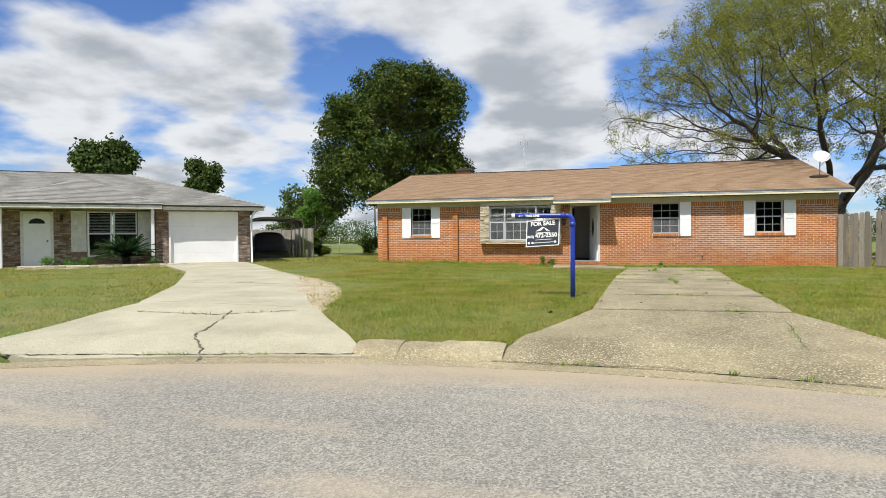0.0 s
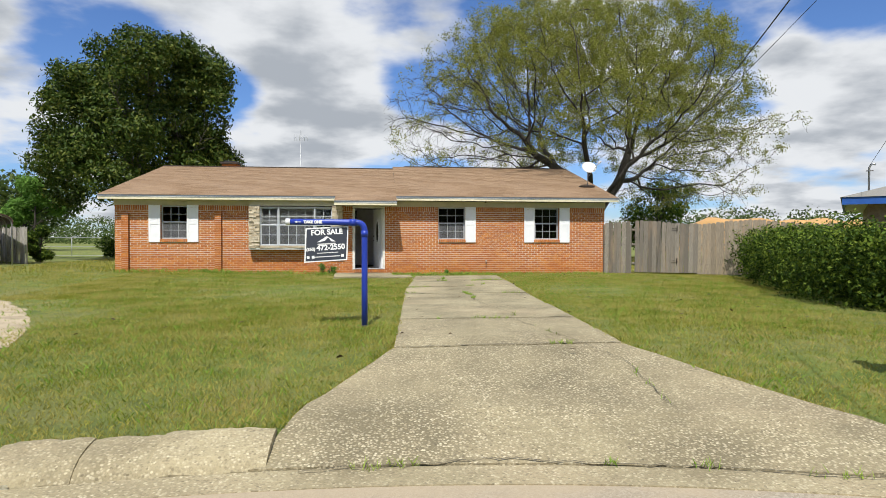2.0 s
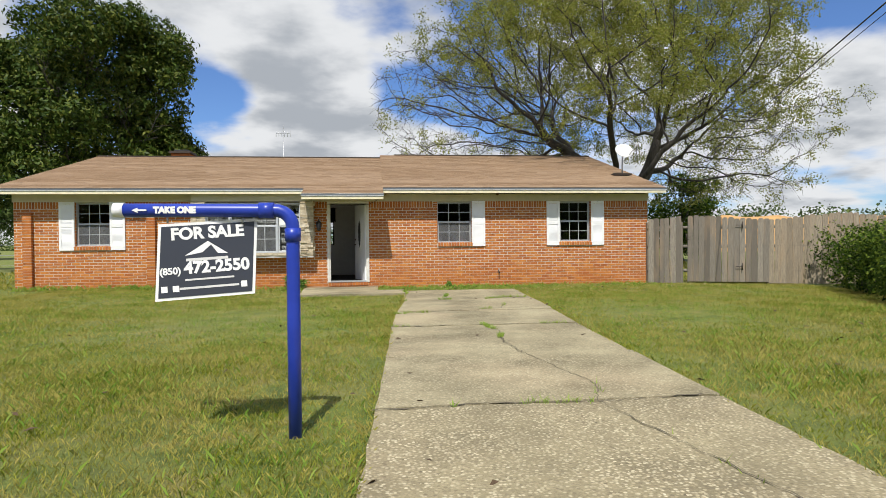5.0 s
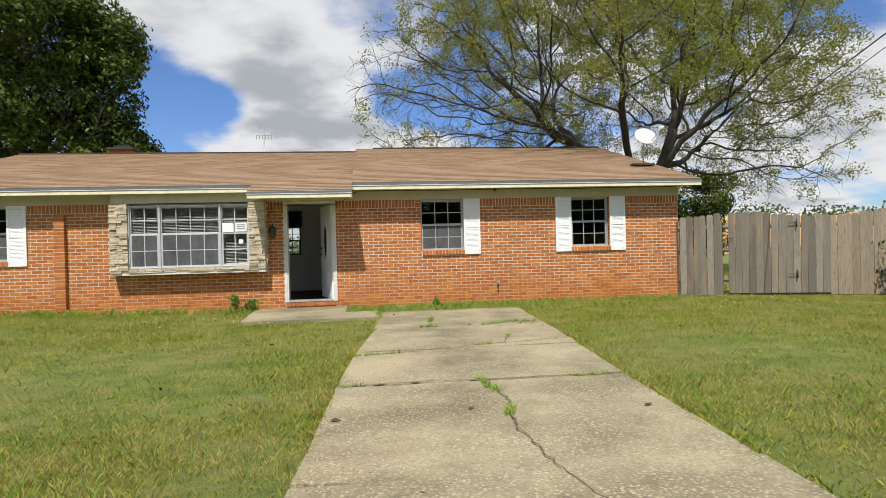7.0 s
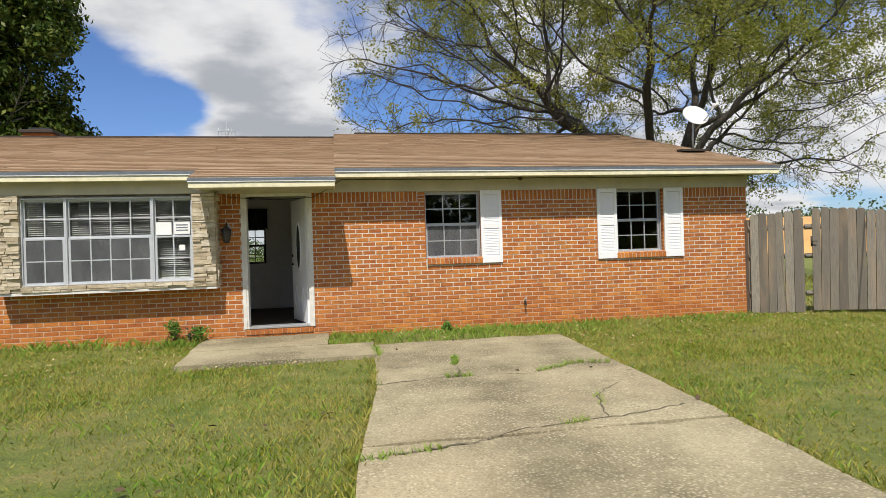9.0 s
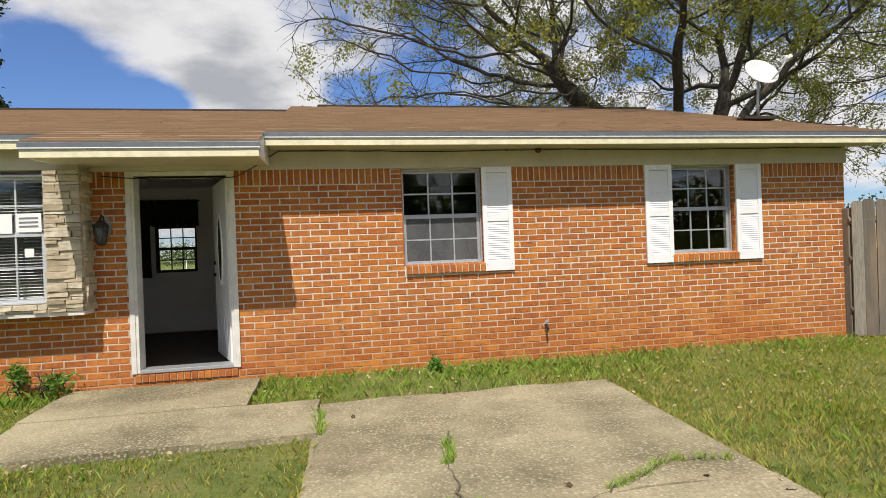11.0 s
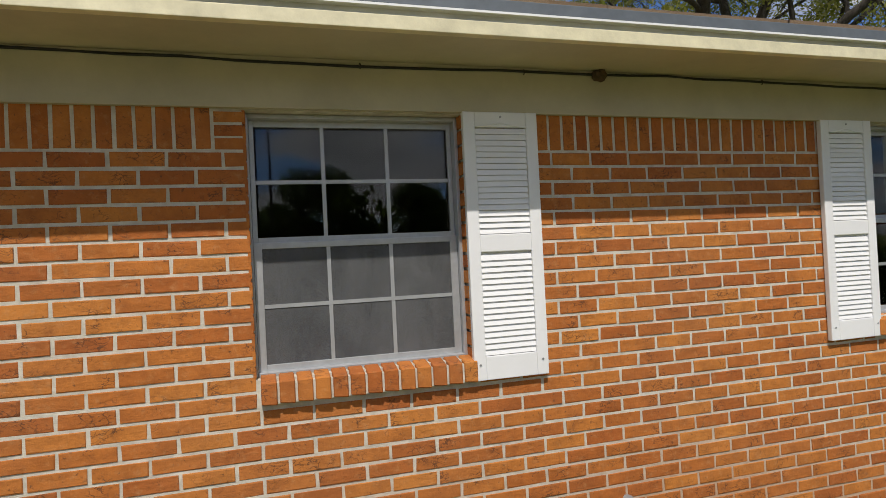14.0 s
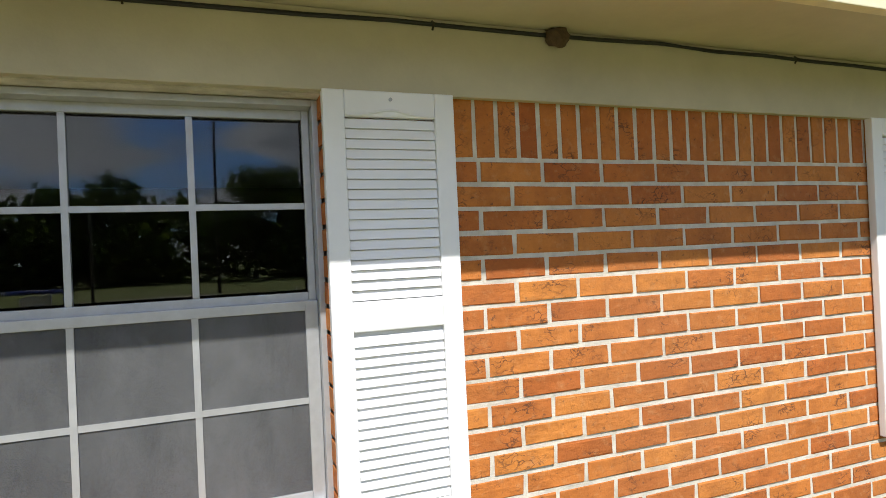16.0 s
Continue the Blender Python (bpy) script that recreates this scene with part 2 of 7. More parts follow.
def leaf_material(name, c1, c2, c3, rough=0.5, trans=0.22):
    m, nt, b = material(name)
    rnd = mnode(nt, "ShaderNodeNewGeometry").outputs["Random Per Island"]
    col = ramped(nt, rnd, ((0.0, c1), (0.6, c2), (1.0, c3)))
    nt.links.new(col, b.inputs["Base Color"])
    b.inputs["Roughness"].default_value = rough
    b.inputs["Specular IOR Level"].default_value = 0.45 if rough < 0.45 else 0.15
    tr = mnode(nt, "ShaderNodeBsdfTranslucent", {0: col})
    mx = mnode(nt, "ShaderNodeMixShader", {0: trans, 1: b.outputs[0], 2: tr.outputs[0]})
    nt.links.new(mx.outputs[0], nt.nodes["Material Output"].inputs[0])
    return m


def concrete(name, dark, lite, pebble, tan=0.0):
    m, nt, b = material(name)
    big = noisy(nt, 0.9, 7, 0.62)
    col = ramped(nt, big, ((0.36, dark), (0.64, lite)))
    col = mixed(nt, ramped(nt, noisy(nt, 0.5, 5, 0.6), ((0.5, (0, 0, 0)), (0.66, (tan, tan, tan)))), col, (0.47, 0.37, 0.23))
    vor = mnode(nt, "ShaderNodeTexVoronoi", {"Vector": position(nt), "Scale": 48.0})
    stone = ramped(nt, vor.outputs["Color"], ((0.0, (0.10, 0.08, 0.05)), (0.45, (0.36, 0.30, 0.18)), (1.0, (0.74, 0.66, 0.46))))
    wear = ramped(nt, noisy(nt, 1.6, 5, 0.7), ((0.35, (pebble * 0.45,) * 3), (0.62, (pebble,) * 3)))
    gate = ramped(nt, vor.outputs["Distance"], ((0.32, (1, 1, 1)), (0.62, (0, 0, 0))))
    col = mixed(nt, mixed(nt, 1.0, wear, gate, "MULTIPLY"), col, stone)
    col = mixed(nt, ramped(nt, noisy(nt, 70, 5, 0.7), ((0.3, (0.5, 0.5, 0.5)), (0.5, (0, 0, 0)))), col, tuple(c * 0.5 for c in dark))
    nt.links.new(col, b.inputs["Base Color"])
    b.inputs["Roughness"].default_value = 0.9
    bump(nt, b, mixed(nt, 0.5, gate, noisy(nt, 90, 5, 0.7)), 0.5 + 0.3 * pebble, 0.006)
    return m


def asphalt():
    m, nt, b = material("worn_asphalt")
    big = noisy(nt, 0.45, 7, 0.65)
    col = ramped(nt, big, ((0.35, (0.20, 0.19, 0.165)), (0.62, (0.32, 0.30, 0.25))))
    vor = mnode(nt, "ShaderNodeTexVoronoi", {"Vector": position(nt), "Scale": 82.0})
    grit = ramped(nt, vor.outputs["Color"], ((0.1, (0.06, 0.057, 0.05)), (0.5, (0.26, 0.243, 0.205)), (1.0, (0.60, 0.55, 0.46))))
    col = mixed(nt, 0.55, col, grit)
    sand = ramped(nt, noisy(nt, 0.8, 6, 0.6, stretch=(0.35, 1.0, 1)), ((0.52, (0, 0, 0)), (0.64, (0.8, 0.8, 0.8))))
    col = mixed(nt, sand, col, (0.42, 0.35, 0.25))
    # drifted sand along the gutter of the turning circle
    away = mnode(nt, "ShaderNodeVectorMath", {0: position(nt), 1: (-0.6, -6.6, -0.25)}, operation="DISTANCE").outputs["Value"]
    wob = mnode(nt, "ShaderNodeMath", {0: noisy(nt, 0.9, 6, 0.65, stretch=(0.6, 1.4, 1)), 1: 3.0, 2: away}, operation="MULTIPLY_ADD").outputs[0]
    near = mnode(nt, "ShaderNodeMapRange", {0: wob, 1: 12.3, 2: 13.5, 3: 0.0, 4: 0.85}).outputs[0]
    col = mixed(nt, near, col, (0.40, 0.32, 0.21))
    nt.links.new(col, b.inputs["Base Color"])
    b.inputs["Roughness"].default_value = 0.92
    bump(nt, b, vor.outputs["Distance"], 0.5, 0.006)
    return m


def shingle_material(name, c1, c2, c3):
    m, nt, b = material(name)
    rnd = mnode(nt, "ShaderNodeNewGeometry").outputs["Random Per Island"]
    col = ramped(nt, rnd, ((0.0, c1), (0.5, c2), (1.0, c3)))
    col = mixed(nt, ramped(nt, noisy(nt, 0.6, 6, 0.6), ((0.4, (0, 0, 0)), (0.75, (0.4, 0.4, 0.4)))), col, tuple(c * 0.75 for c in c2))
    grit = noisy(nt, 260, 3, 0.7)
    col = mixed(nt, ramped(nt, grit, ((0.35, (0.5, 0.5, 0.5)), (0.6, (0, 0, 0)))), col, tuple(c * 0.5 for c in c1))
    nt.links.new(col, b.inputs["Base Color"])
    b.inputs["Roughness"].default_value = 0.92
    bump(nt, b, grit, 0.5, 0.004)
    return m


def wood_grey(name, c1, c2, c3):
    m, nt, b = material(name)
    rnd = mnode(nt, "ShaderNodeObjectInfo").outputs["Random"]
    col = ramped(nt, rnd, ((0.0, c1), (0.5, c2), (1.0, c3)))
    grain = noisy(nt, 9.0, 7, 0.7, stretch=(9, 9, 0.6))
    col = mixed(nt, ramped(nt, grain, ((0.35, (0.7, 0.7, 0.7)), (0.6, (0, 0, 0)))), col, (0.12, 0.10, 0.08))
    streak = noisy(nt, 2.0, 5, 0.6, stretch=(3, 3, 0.4))
    col = mixed(nt, ramped(nt, streak, ((0.5, (0, 0, 0)), (0.75, (0.6, 0.6, 0.6)))), col, (0.36, 0.25, 0.15))
    nt.links.new(col, b.inputs["Base Color"])
    b.inputs["Roughness"].default_value = 0.9
    bump(nt, b, grain, 0.6, 0.006)
    return m


def bark_material(name, c1, c2):
    m, nt, b = material(name)
    n = noisy(nt, 5.0, 8, 0.7, stretch=(3, 3, 0.6))
    nt.links.new(ramped(nt, n, ((0.3, c1), (0.7, c2))), b.inputs["Base Color"])
    b.inputs["Roughness"].default_value = 0.95
    bump(nt, b, n, 0.9, 0.04)
    return m


def stone_material():
    m, nt, b = material("ledge_stone")
    rnd = mnode(nt, "ShaderNodeObjectInfo").outputs["Random"]
    col = ramped(nt, rnd, ((0.0, (0.44, 0.35, 0.23)), (0.5, (0.60, 0.51, 0.36)), (1.0, (0.70, 0.63, 0.49))))
    col = mixed(nt, ramped(nt, noisy(nt, 14, 7, 0.7), ((0.4, (0.5, 0.5, 0.5)), (0.6, (0, 0, 0)))), col, (0.30, 0.24, 0.16))
    nt.links.new(col, b.inputs["Base Color"])
    b.inputs["Roughness"].default_value = 0.9
    bump(nt, b, noisy(nt, 35, 8, 0.7), 1.0, 0.012)
    return m


def glass_material(name, tint=(0.9, 0.92, 0.92)):
    """A single sheet of window glass: clear straight through, with Fresnel gloss."""
    m, nt, b = material(name)
    nt.nodes.remove(b)
    fres = mnode(nt, "ShaderNodeFresnel", {"IOR": 1.5})
    tr = mnode(nt, "ShaderNodeBsdfTransparent", {0: (*tint, 1)})
    wav = mnode(nt, "ShaderNodeBump", {"Height": noisy(nt, 2.5, 2, 0.4), "Strength": 0.02, "Distance": 0.02})
    gl = mnode(nt, "ShaderNodeBsdfGlossy", {"Color": (1, 1, 1, 1), "Roughness": 0.01, "Normal": wav.outputs[0]})
    mx = mnode(nt, "ShaderNodeMixShader", {0: fres.outputs[0], 1: tr.outputs[0], 2: gl.outputs[0]})
    nt.links.new(mx.outputs[0], nt.nodes["Material Output"].inputs[0])
    return m


def screen_material():
    """Fibreglass insect screen: a fine weave, half open."""
    m, nt, b = material("insect_screen")
    dust = noisy(nt, 3.0, 7, 0.7, stretch=(1.0, 1.0, 0.5))
    nt.links.new(ramped(nt, dust, ((0.35, (0.075, 0.078, 0.082)), (0.7, (0.15, 0.152, 0.155)))), b.inputs["Base Color"])
    b.inputs["Roughness"].default_value = 0.6
    weave = noisy(nt, 900, 2, 0.5)
    tr = mnode(nt, "ShaderNodeBsdfTransparent", {0: (1, 1, 1, 1)})
    mx = mnode(nt, "ShaderNodeMixShader", {0: ramped(nt, weave, ((0.3, (0.6, 0.6, 0.6)), (0.7, (0.85, 0.85, 0.85)))), 1: tr.outputs[0], 2: b.outputs[0]})
    nt.links.new(mx.outputs[0], nt.nodes["Material Output"].inputs[0])
    return m


M_LAWN = grass_ground()
M_BLADE = blade_material("grass_blades", (0.115, 0.16, 0.012), (0.285, 0.315, 0.032), (0.48, 0.40, 0.12))
M_TUFT = blade_material("lush_grass", (0.12, 0.23, 0.026), (0.20, 0.34, 0.042), (0.32, 0.40, 0.08))
M_CONC = concrete("driveway_concrete", (0.15, 0.127, 0.07), (0.385, 0.335, 0.205), 0.6, 0.45)
M_AGG = concrete("exposed_aggregate", (0.175, 0.147, 0.084), (0.32, 0.272, 0.158), 1.0, 0.25)
M_PALE = concrete("pale_concrete", (0.36, 0.335, 0.235), (0.50, 0.465, 0.34), 0.4, 0.2)
M_KERB = concrete("kerb_concrete", (0.24, 0.20, 0.115), (0.41, 0.35, 0.21), 0.8, 0.4)
M_ASPHALT = asphalt()
M_SHINGLE = shingle_material("tan_shingle", (0.31, 0.205, 0.12), (0.355, 0.24, 0.145), (0.40, 0.275, 0.17))
M_SHINGLE_GREY = shingle_material("grey_shingle", (0.235, 0.225, 0.20), (0.295, 0.285, 0.255), (0.355, 0.34, 0.305))
M_WOOD = wood_grey("weathered_cedar", (0.13, 0.112, 0.088), (0.215, 0.19, 0.152), (0.31, 0.275, 0.22))
M_WOOD_TAN = wood_grey("newer_tan_cedar", (0.26, 0.21, 0.145), (0.33, 0.27, 0.19), (0.40, 0.335, 0.24))
M_BARK = bark_material("oak_bark", (0.026, 0.022, 0.018), (0.085, 0.074, 0.06))
M_BARK_DARK = bark_material("magnolia_bark", (0.05, 0.045, 0.04), (0.11, 0.10, 0.085))
M_MAGNOLIA = leaf_material("magnolia_leaf", (0.022, 0.045, 0.006), (0.055, 0.092, 0.012), (0.15, 0.17, 0.032), 0.5, 0.12)
M_SPRING = leaf_material("young_oak_leaf", (0.18, 0.215, 0.03), (0.27, 0.29, 0.055), (0.39, 0.36, 0.11), 0.6, 0.48)
M_HEDGE = leaf_material("hedge_leaf", (0.016, 0.036, 0.005), (0.058, 0.105, 0.012), (0.17, 0.225, 0.026), 0.65, 0.25)
# paler hedge leaf for the top, with the sunlight painted in
M_HEDGE_LIT = leaf_material("hedge_leaf_lit", (0.10, 0.17, 0.02), (0.17, 0.25, 0.03), (0.26, 0.33, 0.045), 0.6, 0.3)
M_BUSH = leaf_material("bright_bush_leaf", (0.09, 0.19, 0.03), (0.15, 0.29, 0.05), (0.24, 0.40, 0.08), 0.5, 0.35)
M_FARTREE = leaf_material("far_tree_leaf", (0.045, 0.075, 0.022), (0.08, 0.12, 0.032), (0.14, 0.18, 0.05), 0.75, 0.2)
M_DRYLEAF = leaf_material("dry_leaf", (0.26, 0.17, 0.08), (0.42, 0.31, 0.16), (0.58, 0.47, 0.28), 0.8, 0.1)
M_PALM = leaf_material("sago_leaf", (0.015, 0.045, 0.015), (0.03, 0.075, 0.02), (0.07, 0.13, 0.04), 0.4, 0.1)
M_STONE = stone_material()
M_SAND = plain("bare_sand", (0.44, 0.36, 0.24), 0.95, vary=0.35, scale=3, grain=0.6, grain_scale=60)
M_PALEWOOD = plain("bleached_boards", (0.46, 0.43, 0.38), 0.9, vary=0.3, scale=5, grain=0.4, grain_scale=30)
M_GLASS = glass_material("window_glass")
M_SCREEN = screen_material()


# ---- building helpers ----
def box(bm, x0, x1, y0, y1, z0, z1, bevel=0.0):
    v = [bm.verts.new(p) for p in ((x0, y0, z0), (x1, y0, z0), (x1, y1, z0), (x0, y1, z0), (x0, y0, z1), (x1, y0, z1), (x1, y1, z1), (x0, y1, z1))]
    fs = [bm.faces.new([v[i] for i in q]) for q in ((3, 2, 1, 0), (4, 5, 6, 7), (0, 1, 5, 4), (1, 2, 6, 5), (2, 3, 7, 6), (3, 0, 4, 7))]
    if bevel:
        es = list({e for f in fs for e in f.edges})
        bmesh.ops.bevel(bm, geom=es, offset=bevel, segments=2, affect="EDGES", profile=0.6)
    return v


def cyl(bm, p0, p1, r0, r1=None, seg=12, cap=True):
    r1 = r0 if r1 is None else r1
    p0, p1 = Vector(p0), Vector(p1)
    q = (p1 - p0).to_track_quat("Z", "Y")
    rings = []
    for p, r in ((p0, r0), (p1, r1)):
        rings.append([bm.verts.new(p + q @ Vector((r * math.cos(a), r * math.sin(a), 0))) for a in (2 * math.pi * i / seg for i in range(seg))])
    for i in range(seg):
        j = (i + 1) % seg
        f = bm.faces.new((rings[0][i], rings[0][j], rings[1][j], rings[1][i]))
        f.smooth = True
    if cap:
        bm.faces.new(list(reversed(rings[0])))
        bm.faces.new(rings[1])


def tube(bm, pts, radii, seg=8, cap=True):
    """A smooth pipe through pts."""
    pts = [Vector(p) for p in pts]
    rings = []
    for i, p in enumerate(pts):
        d = (pts[min(i + 1, len(pts) - 1)] - pts[max(i - 1, 0)]).normalized()
        q = d.to_track_quat("Z", "Y")
        r = radii[i] if isinstance(radii, (list, tuple)) else radii
        rings.append([bm.verts.new(p + q @ Vector((r * math.cos(a), r * math.sin(a), 0))) for a in (2 * math.pi * k / seg for k in range(seg))])
    for a, b in zip(rings, rings[1:]):
        off = min(range(seg), key=lambda s: (a[0].co - b[s].co).length)
        for k in range(seg):
            f = bm.faces.new((a[k], a[(k + 1) % seg], b[(k + 1 + off) % seg], b[(k + off) % seg]))
            f.smooth = True
    if cap:
        bm.faces.new(list(reversed(rings[0])))
        bm.faces.new(rings[-1])


def mesh_of(name, bm, mat):
    me = bpy.data.meshes.new(name)
    bm.normal_update()
    bm.to_mesh(me)
    bm.free()
    me.materials.append(mat)
    return me


def part(name, bm, mat, parent=None, label=""):
    ob = new(name, mesh_of(name, bm, mat))
    if parent is not None:
        ob.parent = parent
    return tagged(ob, label)


def boxes(name, dims, mat, parent=None, label="", bevel=0.0):
    bm = bmesh.new()
    for d in dims:
        box(bm, *d, bevel=bevel)
    return part(name, bm, mat, parent, label)


def thing(name, at=(0, 0, 0), label="", category="", group="", kind="", turn=0.0):
    ob = new(name)
    ob.location = at
    ob.rotation_euler = (0, 0, radians(turn))
    return tagged(ob, label, category, group, kind)


def structure(ob, label="", category=""):
    return tagged(ob, label, category, kind="structure")


def mesh_from_arrays(name, verts, faces, mat, smooth=False):
    me = bpy.data.meshes.new(name)
    me.from_pydata(verts, [], faces)
    me.materials.append(mat)
    if smooth:
        me.polygons.foreach_set("use_smooth", [True] * len(me.polygons))
    me.update()
    return me


# ---- ground ----
CX, CY, R_ROAD = -0.6, -6.6, 12.0     # the turning circle


LEFT = [(5.2, -1.0), (6.1, -0.90), (6.7, -0.76), (7.3, -0.51), (8.5, -0.02), (10.4, 0.10), (12.0, 0.20), (14.7, 0.35), (16.1, 0.46), (18.1, 0.70), (20.9, 0.83)]
RIGHT = [(5.3, 3.62), (5.7, 3.45), (8.45, 2.56), (10.7, 2.70), (14.6, 2.98), (16.8, 3.20), (20.7, 3.52)]
NL = [(4.4, -6.7), (7.6, -7.1), (11.2, -9.3), (15.4, -12.3), (18.4, -15.6), (20.0, -16.7), (21.3, -16.7)]
NR = [(4.4, -2.3), (5.7, -2.42), (8.4, -4.5), (13.8, -7.6), (21.3, -14.1), (21.7, -14.5)]


def lerp_edge(table, y):
    for (y0, x0), (y1, x1) in zip(table, table[1:]):
        if y <= y1:
            return x0 + (x1 - x0) * (y - y0) / (y1 - y0)
    return table[-1][1]


def smooth01(t):
    t = min(1.0, max(0.0, t))
    return t * t * (3 - 2 * t)


def lawn_z(x, y):
    r = math.hypot(x - CX, y - CY)
    if r < 12.5:
        return -0.46
    if r < 12.8:
        return -0.21
    z = -0.165 + 0.165 * smooth01((r - 13.0) / 3.0)
    if y > 10:
        z += 0.10 * smooth01((-x - 1.5) / 5.0) * smooth01((y - 12) / 8.0)
    z += 0.02 * math.sin(0.9 * x + 0.3) * math.sin(0.7 * y) * smooth01((r - 13.5) / 4) * smooth01((21 - y) / 3)
    if (5 < y < 20.6 and lerp_edge(LEFT, y) + 0.18 < x < lerp_edge(RIGHT, y) - 0.18) or (4 < y < 22 and lerp_edge(NL, y) + 0.3 < x < lerp_edge(NR, y) - 0.3):
        z -= 0.10
    return z


def drive_z(x, y):
    r = math.hypot(x - CX, y - CY)
    if r < 13.1:
        return -0.235 + 0.12 * (r - 12.25) / 0.85
    return -0.115 + 0.145 * smooth01((r - 13.1) / 2.8)


def span(a, b, step):
    n = max(1, round((b - a) / step))
    return [a + (b - a) * i / n for i in range(n + 1)]


gx = [-3000, -900, -300, -120, -60] + span(-40, -14, 1.3) + span(-13.5, 9, 0.35) + span(9.6, 26, 1.2) + [40, 60, 120, 300, 900, 3000]
gy = [-3000, -900, -300, -120, -50] + span(-24, 4.0, 1.0) + span(4.25, 8, 0.2) + span(8.4, 24, 0.6) + span(25, 45, 1.5) + [60, 90, 150, 300, 900, 3000]
gverts = [(x, y, lawn_z(x, y)) for y in gy for x in gx]
nx = len(gx)
gfaces = [(j * nx + i, j * nx + i + 1, (j + 1) * nx + i + 1, (j + 1) * nx + i) for j in range(len(gy) - 1) for i in range(nx - 1)]
ground = new("ground", mesh_from_arrays("ground", gverts, gfaces, M_LAWN, True))
structure(ground, "patchy green and yellowed lawn grass around the houses", "lawn")


def ring(name, r0, r1, zf, a0, a1, mat, steps=90, rad=2, skirt=0.0):
    """A band round the turning circle between two radii."""
    vs, fs = [], []
    rr = [r0 + (r1 - r0) * k / rad for k in range(rad + 1)]
    cols = [(r, None) for r in rr]
    if skirt:
        cols = [(r0, -skirt)] + cols + [(r1, -skirt)]
    n = len(cols)
    for i in range(steps + 1):
        a = a0 + (a1 - a0) * i / steps
        for r, dz in cols:
            vs.append((CX + r * math.sin(a), CY + r * math.cos(a), zf(r, a) + (dz or 0)))
    for i in range(steps):
        for k in range(n - 1):
            fs.append((i * n + k, (i + 1) * n + k, (i + 1) * n + k + 1, i * n + k + 1))
    return new(name, mesh_from_arrays(name, vs, fs, mat, False))


TAU = 2 * math.pi
road = ring("road", 0.0, R_ROAD, lambda r, a: -0.255 + 0.03 * (1 - r / R_ROAD), 0, TAU, M_ASPHALT, 120, 10)
structure(road, "worn grey asphalt road with sandy patches", "road")
gutter = ring("gutter", R_ROAD - 0.02, 12.27, lambda r, a: -0.25 + 0.004 * math.sin(9 * a), 0, TAU, M_KERB, 200, 1, 0.15)
structure(gutter, "sandy concrete gutter strip along the asphalt", "gutter")
kerb = thing("kerb", label="rough worn aggregate concrete kerb apron edging the lawn", category="kerb", kind="structure")


def kerb_piece(a0, a1, k):
    rnd = random.Random(k)
    tilt = rnd.uniform(-0.010, 0.006)
    prof = [(12.29, -0.34), (12.29, -0.262), (12.32, -0.222), (12.38, -0.185), (12.48, -0.155), (12.6, -0.135), (12.7, -0.125), (12.76, -0.13), (12.79, -0.16), (12.8, -0.34)]
    vs, fs, n, steps = [], [], len(prof), 14
    for i in range(steps + 1):
        a = a0 + (a1 - a0) * i / steps
        for r, z in prof:
            w = noise.noise(Vector((a * 70, r * 3, 1))) * 0.03 + noise.noise(Vector((a * 260, r * 9, 1))) * 0.016
            z -= 0.012 * (2 * abs(i / steps - 0.5)) ** 8 + 0.02 * max(0.0, noise.noise(Vector((a * 150, r * 6, 9))))
            vs.append((CX + (r + w) * math.sin(a), CY + (r + w) * math.cos(a), z + tilt + noise.noise(Vector((a * 60, r * 5, 3))) * 0.012))
    for i in range(steps):
        for j in range(n - 1):
            fs.append((i * n + j, (i + 1) * n + j, (i + 1) * n + j + 1, i * n + j + 1))
    fs.append(tuple(range(n)))
    fs.append(tuple(steps * n + j for j in reversed(range(n))))
    ob = new("kerb_stone", mesh_from_arrays("kerb_stone", vs, fs, M_KERB))
    ob.parent = kerb


def angle_of(x, y):
    return math.atan2(x - CX, y - CY)


breaks = [angle_of(-2.58, 6.0), angle_of(-2.06, 6.0), angle_of(-1.62, 6.0), angle_of(-0.90, 6.0)]
for k, (a, b) in enumerate(zip(breaks, breaks[1:])):
    kerb_piece(a, b, k)
right0 = angle_of(3.75, 5.5)
for k in range(6):
    kerb_piece(right0 + 0.09 * k + 0.001, right0 + 0.09 * (k + 1) - 0.001, 10 + k)
left0 = angle_of(-6.6, 4.6)
for k in range(6):
    kerb_piece(left0 - 0.09 * (k + 1) + 0.001, left0 - 0.09 * k - 0.001, 20 + k)




